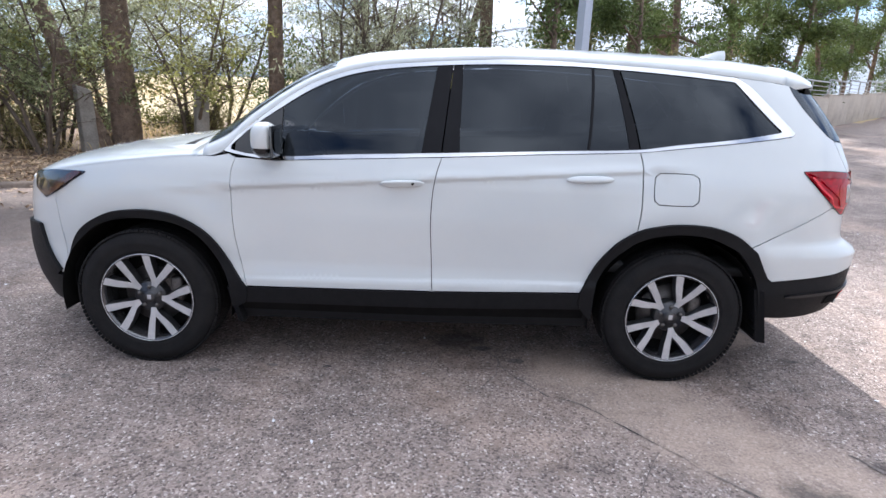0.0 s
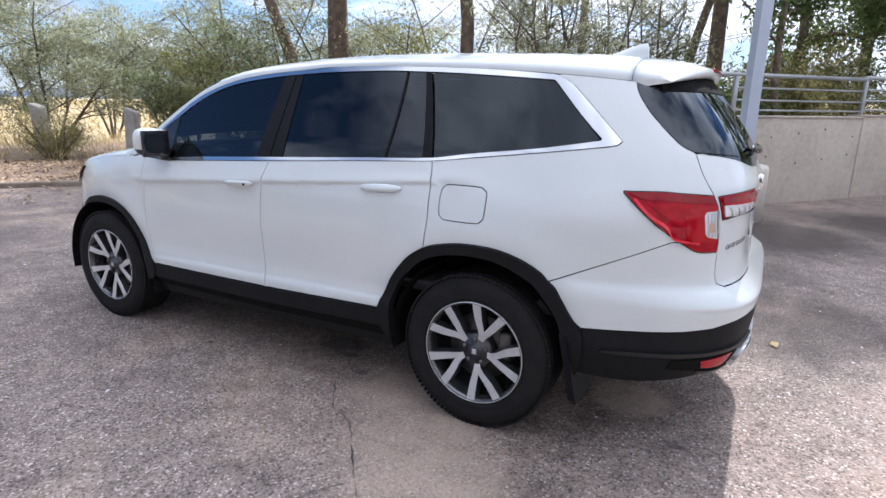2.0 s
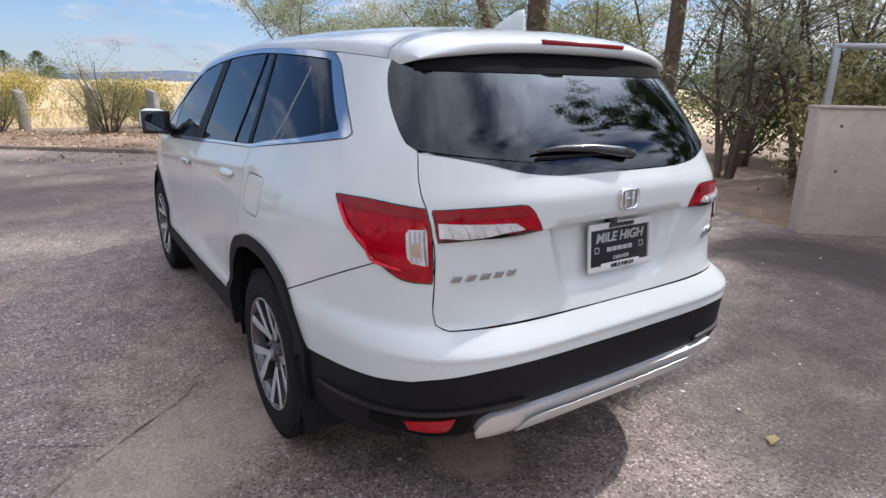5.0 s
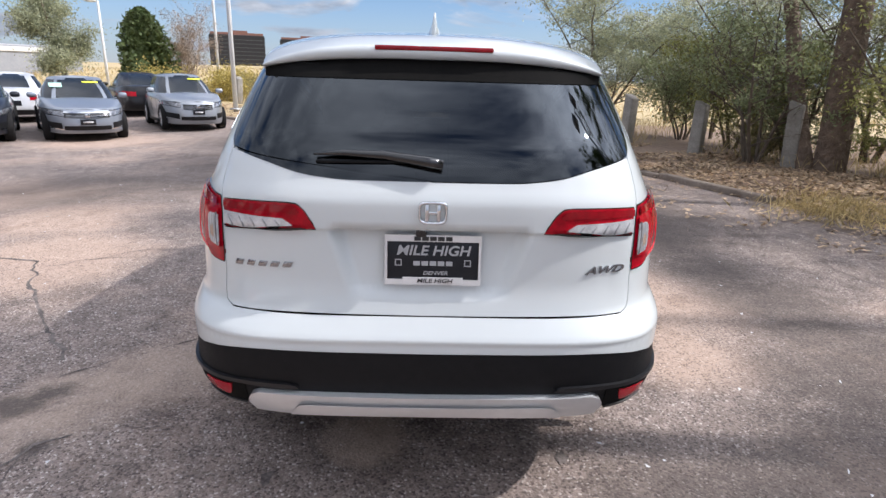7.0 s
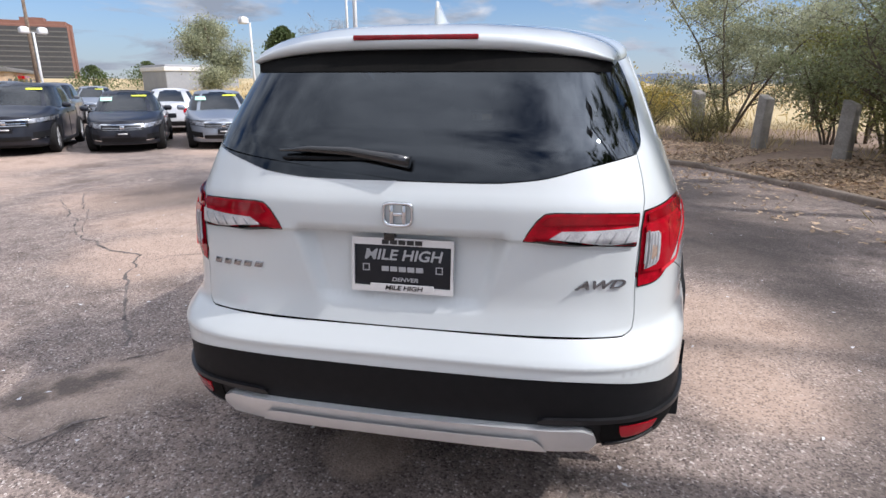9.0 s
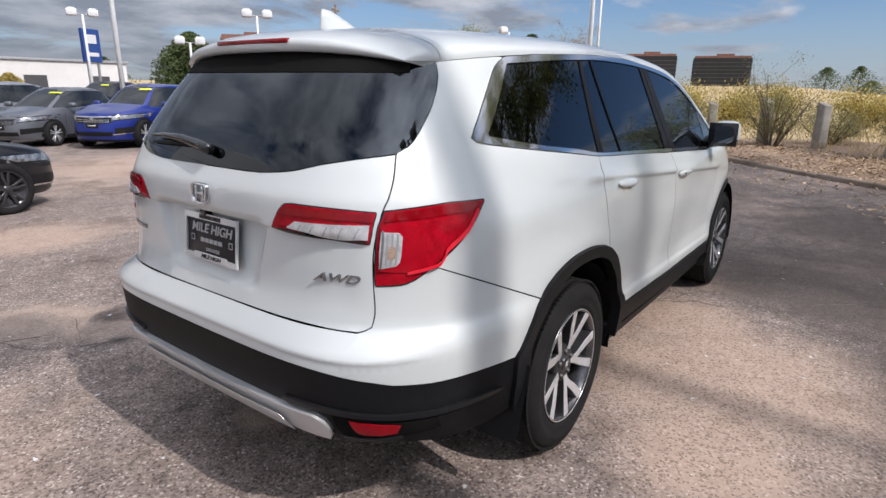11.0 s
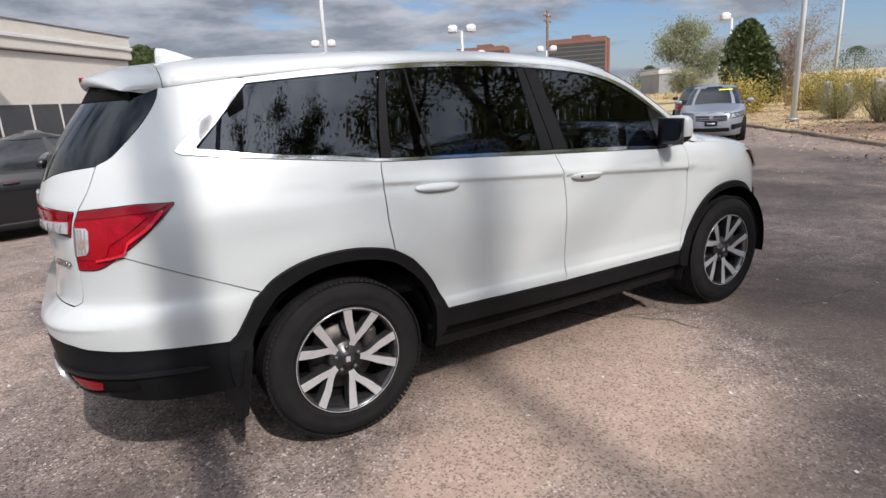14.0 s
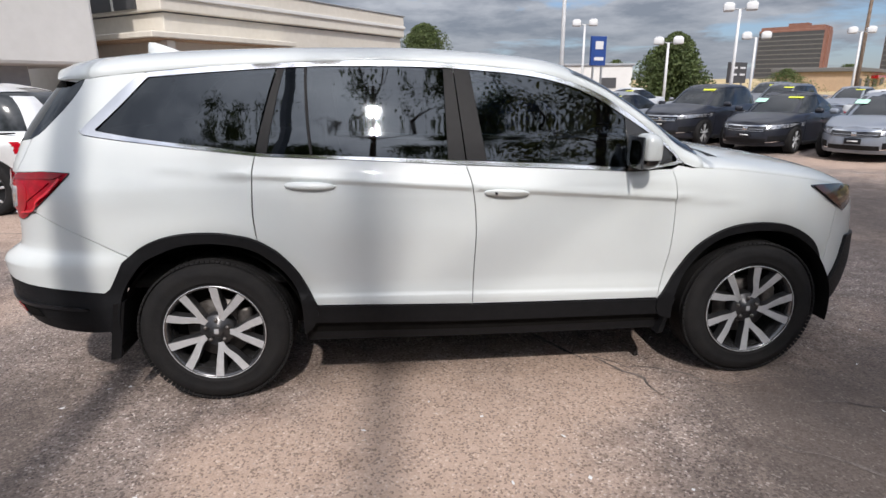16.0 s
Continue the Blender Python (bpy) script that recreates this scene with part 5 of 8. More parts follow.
    # larger pale stones that stand out of the worn binder, and pits between them
    pale = ramp(big.outputs[1], 0.93, 0.97, (0, 0, 0), (0.5, 0.5, 0.5))
    round_ = ramp(stone.outputs["Distance"], 0.30, 0.46, (1, 1, 1), (0, 0, 0))
    base = blend(blend(1.0, pale, round_, "MULTIPLY"), base, (0.60, 0.53, 0.49))
    pit = ramp(big.outputs[2], 0.88, 0.95, (0, 0, 0), (0.7, 0.7, 0.7))
    base = blend(blend(1.0, pit, round_, "MULTIPLY"), base, (0.09, 0.075, 0.07))
    grit = ramp(tex("ShaderNodeTexNoise", 240, 4, 0.7), 0.36, 0.64, (0.70, 0.695, 0.69), (1.26, 1.25, 1.24))
    base = blend(1.0, base, grit, "MULTIPLY")
    mott = ramp(tex("ShaderNodeTexNoise", 5.5, 8, 0.74), 0.34, 0.66, (0.68, 0.665, 0.66), (1.28, 1.26, 1.24))
    base = blend(1.0, base, mott, "MULTIPLY")
    dust = ramp(tex("ShaderNodeTexNoise", 0.42, 9, 0.70), 0.52, 0.66, (0, 0, 0), (0.7, 0.7, 0.7))
    fac = n.new("ShaderNodeSeparateColor")
    l.new(dust, fac.inputs[0])
    dust = fac.outputs[0]
    for x, y, r in ((0.35, 1.35, 1.15), (1.1, 1.5, 0.55), (-0.4, 1.0, 0.6), (-0.5, -3.2, 1.0), (-0.2, -3.0, 0.7), (-3.0, -5.5, 1.4), (-1.8, -3.9, 1.1), (1.5, -5.0, 1.0), (-9.5, -7.6, 2.0), (-6.0, -10.8, 2.0), (-2.5, -10.0, 3.0), (4.5, -3.5, 1.6)):
        dust = most(dust, patch(x, y, r))
    # dust fills the low spots first and leaves the dark chips bare
    bare = ramp(cell.outputs[2], 0.66, 0.86, (0.60, 0.60, 0.60), (0.26, 0.26, 0.26))
    dusty = blend(bare, base, (0.53, 0.385, 0.298))
    base = blend(dust, base, dusty)
    stain = ramp(tex("ShaderNodeTexNoise", 0.75, 10, 0.72), 0.53, 0.66, (1, 1, 1), (0.62, 0.59, 0.575))
    base = blend(1.0, base, stain, "MULTIPLY")
    # shade of trees and wall, painted near-black on the asphalt before the wall
    wall_shade = most(most(patch(1.3, 4.3, 1.25, 0.5), patch(2.7, 4.8, 1.5, 0.5)), patch(4.4, 6.2, 1.8, 0.5))
    wall_shade = most(wall_shade, patch(2.0, 4.1, 0.8, 0.6))
    base = blend(wall_shade, base, blend(0.86, base, (0.050, 0.039, 0.034)))
    # darker asphalt lanes, and tree shade right of the car painted into the colour
    lane_and_shade = most(most(most(patch(-6.0, -2.2, 3.2, 0.6), patch(-3.5, -4.6, 1.9, 0.6)), patch(-9.5, -3.6, 2.6, 0.6)), most(most(patch(-2.7, 2.4, 1.5, 0.7), patch(-1.9, 1.7, 1.1, 0.8)), patch(-4.6, 2.0, 1.8, 0.7)))
    lane_and_shade = most(lane_and_shade, most(most(patch(-1.25, 2.1, 0.85, 0.9), patch(0.85, 2.6, 0.6, 0.9)), patch(-1.5, 1.25, 0.5, 0.9)))
    lane_and_shade = most(lane_and_shade, most(most(patch(2.3, 2.0, 0.85, 0.9), patch(3.1, 1.5, 0.7, 0.9)), patch(1.45, 2.5, 0.8, 0.9)))
    lane_and_shade = most(lane_and_shade, most(patch(0.2, 2.6, 0.7, 0.9), patch(-0.5, 2.4, 0.6, 0.9)))
    lane_and_shade = most(lane_and_shade, most(patch(2.65, 1.25, 0.8, 0.9), patch(2.3, 2.9, 0.9, 0.9)))
    base = blend(lane_and_shade, base, blend(0.60, base, (0.080, 0.064, 0.056)))
    # the ground colour is darkened once more beside the right front wheel
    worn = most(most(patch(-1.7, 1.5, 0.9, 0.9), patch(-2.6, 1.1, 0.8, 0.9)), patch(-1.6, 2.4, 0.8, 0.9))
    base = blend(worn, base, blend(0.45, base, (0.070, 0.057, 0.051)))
    # a tongue of washed-out silt that runs from under the rear wheel, with an oil stain on it
    silt = patch(2.35, -2.4, 0.42, 0.8, 0.62, fray)
    for x, y, r in ((2.05, -2.05, 0.40), (1.75, -1.75, 0.42), (1.45, -1.45, 0.42), (1.2, -1.15, 0.40), (0.95, -0.85, 0.34), (2.02, -0.28, 0.22)):
        silt = most(silt, patch(x, y, r, 0.8, 0.62, fray))
    fine = ramp(tex("ShaderNodeTexNoise", 70, 6, 0.75), 0.33, 0.67, (0.28, 0.208, 0.163), (0.55, 0.432, 0.350))
    thick = n.new("ShaderNodeSeparateColor")
    l.new(ramp(tex("ShaderNodeTexNoise", 4.0, 9, 0.75), 0.36, 0.62, (0.30, 0.30, 0.30), (0.80, 0.80, 0.80)), thick.inputs[0])
    base = blend(silt, base, blend(thick.outputs[0], base, fine))
    oil = most(most(patch(1.82, -1.98, 0.17, 2.6, 0.35, fray), patch(1.95, -2.10, 0.17, 2.6, 0.35, fray)), patch(0.3, -0.5, 0.20, 2.2, 0.4, fray))
    oil = most(oil, most(patch(1.68, -1.88, 0.13, 2.6, 0.35, fray), patch(2.12, -1.66, 0.09, 2.6, 0.35, fray)))
    base = blend(oil, base, blend(0.72, base, (0.045, 0.037, 0.034)))
    l.new(base, p.inputs["Base Color"])
    relief = n.new("ShaderNodeMath")
    relief.operation, relief.inputs[1].default_value = "MULTIPLY_ADD", 0.5
    l.new(stone.outputs["Distance"], relief.inputs[0])
    l.new(chip.outputs["Distance"], relief.inputs[2])
    b = n.new("ShaderNodeBump")
    b.invert = True
    b.inputs["Strength"].default_value, b.inputs["Distance"].default_value = 0.55, 0.005
    l.new(relief.outputs[0], b.inputs["Height"])
    l.new(b.outputs[0], p.inputs["Normal"])
    return m


ASPHALT = node_asphalt()
SOIL = material("dry_soil", (0.19, 0.128, 0.092), 0.95, 0, 0, (0.30, 0.215, 0.155), 0.8, 0.6, 40, spread=(0.38, 0.62))
FIELD = material("dry_field", (0.37, 0.285, 0.15), 0.95, 0, 0, (0.52, 0.41, 0.24), 0.35, 0.5, 9, spread=(0.35, 0.65))
CONCRETE = material("weathered_concrete", (0.54, 0.475, 0.40), 0.9, 0, 0, (0.36, 0.31, 0.262), 1.3, 0.35, 60, spread=(0.42, 0.72))
KERBSTONE = material("old_kerb_concrete", (0.27, 0.22, 0.18), 0.92, 0, 0, (0.15, 0.115, 0.09), 3.0, 0.5, 50)
BASECONCRETE = material("pale_base_concrete", (0.66, 0.61, 0.54), 0.85, 0, 0, (0.52, 0.475, 0.42), 2.2, 0.25, 60, spread=(0.4, 0.7))
BLUEPOLE = material("pale_blue_grey_pole_paint", (0.47, 0.52, 0.60), 0.45, 0, 0.1, (0.42, 0.47, 0.55), 2.0)
POSTWOOD = material("grey_concrete_post", (0.36, 0.34, 0.31), 0.9, 0, 0, (0.21, 0.195, 0.175), 5.0, 0.5, 45)
BARK = material("grey_brown_bark", (0.095, 0.068, 0.05), 0.95, 0, 0, (0.25, 0.185, 0.14), 7.0, 1.0, 17, depth=0.05)
TWIG = material("twig_bark", (0.095, 0.075, 0.058), 0.95, 0, 0, (0.17, 0.135, 0.105), 9.0)
POLEPAINT = material("white_pole_paint", (0.70, 0.71, 0.72), 0.5, 0, 0, (0.60, 0.61, 0.62), 3.0)
GALV = material("galvanised_steel", (0.46, 0.47, 0.48), 0.45, 0.7, 0, (0.38, 0.39, 0.40), 5.0)
TAR = material("crack_tar", (0.045, 0.038, 0.035), 0.9, 0, 0, (0.20, 0.168, 0.155), 7, spread=(0.38, 0.60))

KERB = [(-21.5, -13.5), (-17.0, -8.4), (-13.9, -4.5), (-11.2, -1.2), (-9.2, 1.1), (-7.3, 3.2), (-5.5, 3.98), (-3.5, 4.82)]
KERB_FAR = [(-2.75, 5.2), (-1.9, 6.1)]
WALL_A = Vector((0.72, 5.17, 0))
WALL_LINE = [(0.72, 5.17), (6.9, 12.62), (16.6, 22.1), (30.0, 35.6)]
LOT = KERB + [(-2.7, 5.2), (-1.0, 6.0)] + [(x, y + 0.12) for x, y in WALL_LINE] + [(90, 60), (90, -75), (-60, -75), (-34, -28)]


def rise(x, y):
    """The lot climbs gently towards the far end of the wall and lies a little lower under the parked rows."""
    x, y = np.asarray(x), np.asarray(y)
    up_ = 0.028 * np.clip(0.65 * x + 0.76 * y - 12.0, 0, 45) * (y > 0)
    dip = np.clip((-4 - y) / 4, 0, 1) * np.clip((y + 28) / 8, 0, 1) * np.clip((x + 10.2 - 0.82 * y) / 4, 0, 1)
    return up_ - 0.12 * dip


spots = [Vector((x, y)) for x in range(-57, 90, 4) for y in range(-72, 60, 4) if inside(np.array([[x, y]], float), LOT)[0]]
rim_ = [Vector(p) for p in LOT]
cut = delaunay_2d_cdt(rim_ + spots, [], [list(range(len(rim_)))], 1, 1e-5)
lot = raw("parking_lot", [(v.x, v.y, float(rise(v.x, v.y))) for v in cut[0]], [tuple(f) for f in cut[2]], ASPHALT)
for f in lot.data.polygons:
    f.use_smooth = False
lot = tagged(lot, "worn grey asphalt parking lot with tan dust", "asphalt", kind="structure")

LOTP = np.array(LOT)


def outside_by(x, y):
    """How far a spot lies outside the lot, in metres (0 within)."""
    P = np.stack([x, y], -1)
    ins = inside(P, LOT)
    d = np.full(len(P), 1e9)
    for a, b in zip(LOTP, np.roll(LOTP, -1, 0)):
        ab = b - a
        t = np.clip(((P - a) @ ab) / (ab @ ab), 0, 1)
        d = np.minimum(d, np.linalg.norm(P - (a + t[:, None] * ab), axis=1))
    return np.where(ins, -d, d)


def ground_z(x, y):
    x, y = np.atleast_1d(np.asarray(x, float)), np.atleast_1d(np.asarray(y, float))
    d = outside_by(x, y)
    west = smoothstep(3.0, -9.0, y) * (x < 0)
    hill = smoothstep(2.0, 55.0, d) * (0.75 + 1.45 * west)
    z = np.where(d > 0, 0.05 + 0.10 * smoothstep(0.2, 1.5, d) + hill, -0.06 * smoothstep(0.0, -0.4, d))
    bumps = np.array([noise.noise((a * 0.35, b * 0.35, 0)) for a, b in zip(x, y)])
    return z + np.where(d > 0.5, 0.07 * bumps, 0) + rise(x, y)


rad = np.concatenate([np.linspace(0.5, 30, 70), 30 * 1.18 ** np.arange(1, 24)])
ang = np.linspace(0, 2 * math.pi, 181)[:-1]
gx, gy = (rad[:, None] * np.cos(ang)).ravel(), (rad[:, None] * np.sin(ang)).ravel()
gz = ground_z(gx, gy)
V = [(0, 0, -0.06)] + list(zip(gx, gy, gz))
F = [(0, 1 + k, 1 + (k + 1) % 180) for k in range(180)]
for i in range(len(rad) - 1):
    for k in range(180):
        a, b = 1 + i * 180 + k, 1 + i * 180 + (k + 1) % 180
        F.append((a, a + 180, b + 180, b))
land = raw("ground", V, F, SOIL)
land.data.materials.append(FIELD)
far = [math.hypot(*land.data.vertices[p.vertices[0]].co.xy) for p in land.data.polygons]
land.data.polygons.foreach_set("material_index", [1 if r > 17 else 0 for r in far])
tagged(land, "dry soil and yellow grass land out to the horizon", "ground", kind="structure")


def kerb_run(pts, name):
    ob = thing(name, "old low concrete kerb half buried in leaves", "kerb", kind="structure")
    P = [Vector((x, y, 0)) for x, y in pts]
    total = 0
    for a, b in zip(P, P[1:]):
        d = b - a
        k = max(1, round(d.length / 1.8))
        for j in range(k):
            m0, m1 = a + d * (j / k), a + d * ((j + 1) / k)
            blk = part("kerb_stone", bm_box((m1 - m0).length - 0.02, 0.16, 0.20, bevel=0.03), KERBSTONE, ob)
            blk.matrix_basis = Matrix.Translation((m0 + m1) / 2 + Vector((0, 0, -0.012 + 0.014 * math.sin(total * 2.3)))) @ Matrix.Rotation(math.atan2(d.y, d.x) + 0.012 * math.sin(total * 1.7), 4, "Z")
            total += 1


kerb_run(KERB, "kerb")
kerb_run(KERB_FAR, "kerb")


def ribbon(pts, width, mat, z, seed=0, wander=0.05):
    """A jagged crack: it wanders in short straight breaks and opens and closes on the way."""
    rnd = random.Random(seed)
    P = []
    for a, b in zip(pts, pts[1:]):
        a, b = Vector((*a, 0)), Vector((*b, 0))
        k = max(2, int((b - a).length / 0.035))
        P += [a.lerp(b, j / k) for j in range(k)]
    P.append(Vector((*pts[-1], 0)))
    bm = bmesh.new()
    prev = None
    drift, aim, broad = 0.0, 0.0, 0.5
    for i, p in enumerate(P):
        d = (P[min(i + 1, len(P) - 1)] - P[max(i - 1, 0)]).normalized()
        s = Vector((-d.y, d.x, 0))
        if rnd.random() < 0.22:
            aim = rnd.uniform(-wander, wander)
        drift += (aim - drift) * 0.35 + rnd.uniform(-0.004, 0.004)
        broad = min(1.0, max(0.05, broad + rnd.uniform(-0.22, 0.22)))
        c = p + s * drift
        w0, w1 = width * broad * rnd.uniform(0.5, 1.2), width * broad * rnd.uniform(0.5, 1.2)
        zr = z + float(rise(c.x, c.y))
        row = (bm.verts.new((*(c + s * w0).xy, zr)), bm.verts.new((*(c - s * w1).xy, zr)))
        if prev:
            bm.faces.new((prev[0], row[0], row[1], prev[1]))
        prev = row
    return bm


CRACKS = [[(-0.6, 0.72), (0.02, -0.25), (0.42, -0.68), (0.73, -1.09), (1.19, -1.64), (1.5, -1.95)],
          [(-2.9, -6.6), (-0.81, -4.3), (-0.45, -3.63), (-0.32, -3.28), (0.1, -2.98), (0.51, -2.64), (1.02, -2.25), (1.34, -2.02)],
          [(-0.81, -4.3), (-4.4, -7.5), (-6.9, -9.0)], [(-0.24, -3.11), (-0.45, -2.88), (-0.68, -2.6), (-0.82, -2.21), (-1.6, -1.9)],
          [(-0.67, 0.72), (-0.84, 1.05), (-1.15, 1.5), (-1.49, 1.98), (-1.9, 2.5), (-3.2, 3.1)], [(-0.65, 0.68), (-1.5, 1.3), (-3.0, 1.5)],
          [(2.4, -2.1), (4.0, -2.9), (6.5, -3.0)], [(2.03, -1.57), (2.12, -1.67), (2.23, -1.74), (2.5, -2.0), (2.9, -2.6)], [(1.9, 3.2), (0.4, 3.8), (-2.0, 3.6)]]
for i, c in enumerate(CRACKS):
    part("pavement_crack", ribbon(c, 0.016 if i in (0, 1, 4, 7) else 0.0095, TAR, 0.003, i, 0.06), TAR, lot, "dark crack in the asphalt", smooth=False)
rnd = random.Random(41)
for i in range(26):
    # short side cracks that branch off the long ones
    c = rnd.choice(CRACKS)
    a, b = rnd.choice(list(zip(c, c[1:])))
    t = rnd.random()
    x, y = a[0] + (b[0] - a[0]) * t, a[1] + (b[1] - a[1]) * t
    g, ln = math.atan2(b[1] - a[1], b[0] - a[0]) + rnd.choice((-1, 1)) * rnd.uniform(0.5, 1.3), rnd.uniform(0.15, 0.7)
    part("pavement_crack", ribbon([(x, y), (x + ln * math.cos(g), y + ln * math.sin(g))], 0.0045, TAR, 0.003, 60 + i, 0.05), TAR, lot, smooth=False)
for x, y, r in ((-1.05, -1.02, 0.035), (0.62, -0.78, 0.05), (-0.75, -0.94, 0.03), (-0.45, -0.93, 0.022), (-1.78, -1.15, 0.03), (2.3, -0.64, 0.05), (2.15, 0.59, 0.045), (0.3, -0.5, 0.07), (0.42, -0.62, 0.06), (2.17, 1.72, 0.02), (1.9, 2.6, 0.03), (-0.44, 2.2, 0.03)):
    bm = bmesh.new()
    bm.faces.new([bm.verts.new((x + r * random.uniform(0.6, 1.3) * math.cos(a), y + 0.6 * r * random.uniform(0.6, 1.3) * math.sin(a), 0.004)) for a in np.linspace(0, 2 * math.pi, 13)[:-1]])
    part("tar_spot", bm, TAR, lot, smooth=False)


# ---- plants ----
def leaf_material(name, a, b, through=0.35):
    m = material(name, a, 0.6, 0, 0, b, 1.5, spread=(0.3, 0.7), random_tint=0.4, spec=0.3)
    n, l = m.node_tree.nodes, m.node_tree.links
    p, out = n["Principled BSDF"], n["Material Output"]
    tr, mx = n.new("ShaderNodeBsdfTranslucent"), n.new("ShaderNodeMixShader")
    mx.inputs[0].default_value = through
    l.new(p.inputs["Base Color"].links[0].from_socket, tr.inputs["Color"])
    l.new(p.outputs[0], mx.inputs[1])
    l.new(tr.outputs[0], mx.inputs[2])
    l.new(mx.outputs[0], out.inputs[0])
    return m


OLIVE = leaf_material("olive_leaves", (0.24, 0.265, 0.165), (0.48, 0.49, 0.33), 0.5)
GREEN = leaf_material("green_leaves", (0.075, 0.115, 0.034), (0.175, 0.22, 0.08), 0.36)
COTTON = leaf_material("cottonwood_leaves", (0.17, 0.195, 0.06), (0.36, 0.34, 0.13), 0.5)
YELLOW = leaf_material("yellow_brush", (0.36, 0.29, 0.07), (0.52, 0.42, 0.15))
BRUSH = leaf_material("grey_green_brush", (0.19, 0.19, 0.08), (0.34, 0.30, 0.14), 0.45)
DARKOLIVE = leaf_material("shaded_olive_leaves", (0.17, 0.205, 0.10), (0.36, 0.39, 0.22), 0.5)
CONIFER = leaf_material("conifer_needles", (0.06, 0.095, 0.03), (0.14, 0.17, 0.07), 0.3)
STRAW = leaf_material("dry_grass", (0.42, 0.31, 0.14), (0.60, 0.48, 0.25))
LITTER = leaf_material("fallen_leaves", (0.24, 0.15, 0.085), (0.62, 0.47, 0.32), 0.1)
DEADTWIG = material("dead_twigs", (0.26, 0.19, 0.14), 0.95, 0, 0, (0.38, 0.30, 0.23), 6)


def leaf_mesh(name, centres, length, width, mat, parent, rng, flat=0.0, droop=None, label=""):
    """Many small pointed leaves as one mesh."""
    N = len(centres)
    d = rng.normal(size=(N, 3))
    d[:, 2] *= 1 - flat
    if droop is not None:
        d[:, 2] -= droop
    d /= np.linalg.norm(d, axis=1, keepdims=True)
    s = np.cross(d, rng.normal(size=(N, 3)) + (np.array([0, 0, 6.0]) if flat else 0))
    s /= np.maximum(np.linalg.norm(s, axis=1, keepdims=True), 1e-6)
    L = length * rng.uniform(0.6, 1.3, (N, 1))
    W = width * rng.uniform(0.6, 1.3, (N, 1))
    bend = np.cross(d, s) * L * rng.uniform(-0.2, 0.2, (N, 1))
    c = np.asarray(centres)
    V = np.stack([c - d * L / 2, c + s * W / 2 + bend, c + d * L / 2, c - s * W / 2 + bend], 1).reshape(-1, 3)
    me = bpy.data.meshes.new(name)
    me.vertices.add(4 * N)
    me.vertices.foreach_set("co", V.ravel())
    me.loops.add(4 * N)
    me.loops.foreach_set("vertex_index", np.arange(4 * N))
    me.polygons.add(N)
    me.polygons.foreach_set("loop_start", np.arange(0, 4 * N, 4))
    me.update()
    me.materials.append(mat)
    ob = new(name, me)
    ob.parent = parent
    if label:
        ob["label"] = label
    return ob


def grow(rng, start, direction, length, radius, level, segs, tips, spread=0.7, sag=0.0, kids=4, first=0.35, wander=0.045, limb=1.0):
    """A wandering limb with side limbs; collects its pieces and the ends that bear leaves."""
    pts, rad_ = [np.array(start, float)], [radius]
    d = np.array(direction, float)
    d /= np.linalg.norm(d)
    n = max(4, int(length / 0.35)) if level else max(6, int(length / 0.5))
    for i in range(n):
        d = d + rng.normal(size=3) * (0.10 if level else wander) + np.array([0, 0, -sag * 0.06 if level else 0.0])
        d /= np.linalg.norm(d)
        pts.append(pts[-1] + d * length / n)
        rad_.append(max(radius * (1 - 0.75 * (i + 1) / n), 0.004))
    segs.append((pts, rad_, 9 if level == 0 else (6 if level == 1 else 4)))
    if level >= 2:
        tips.append(np.array(pts[1:]))
        return
    for k in range(kids + (3 if level == 0 else 0)):
        t = first + (1 - first) * (k + rng.uniform(0, 0.9)) / (kids + (3 if level == 0 else 0))
        i = min(n, int(t * n))
        a = rng.uniform(0, 2 * math.pi)
        out = np.array([math.cos(a), math.sin(a), rng.uniform(0.15, 0.75)])
        nd = d * (1 - spread) + out * spread
        grow(rng, pts[i], nd, length * rng.uniform(0.32, 0.52) * (1.0 if level else 0.9 * limb), rad_[i] * 0.55, level + 1, segs, tips, spread, sag, kids, 0.2)
    tips.append(np.array(pts[-max(2, n // 3):]))


def tree(name, x, y, height, radius, leaves, mat, label, seed, lean=(0, 0), first=0.4, spread=0.75, sag=0.5, kids=5, leaf=(0.115, 0.07), puff=0.32, bark=None, droop=None, wander=0.045, limb=1.0):
    rng = np.random.default_rng(seed)
    z = float(ground_z(x, y)[0])
    ob = thing(name, label, "tree", pose(x, y, z - 0.05))
    segs, tips = [], []
    grow(rng, (0, 0, 0), (lean[0], lean[1], 1), height, radius, 0, segs, tips, spread, sag, kids, first, wander, limb)
    bm = bmesh.new()
    for pts, rr, sides in segs:
        t = bm_tube(pts, rr, sides, False)
        me = bpy.data.meshes.new("t")
        t.to_mesh(me)
        t.free()
        bm.from_mesh(me)
        bpy.data.meshes.remove(me)
    part("trunk", bm, bark or BARK, ob, "rough grey-brown trunk and limbs")
    ends = np.concatenate(tips)
    # leaves gather in uneven clumps along the outer twigs
    clump = ends[rng.integers(0, len(ends), max(12, leaves // 70))]
    c = clump[rng.integers(0, len(clump), leaves)] + rng.normal(size=(leaves, 3)) * puff * rng.uniform(0.4, 1.1, (leaves, 1))
    leaf_mesh("crown", c, leaf[0], leaf[1], mat, ob, rng, droop=droop)
    return ob


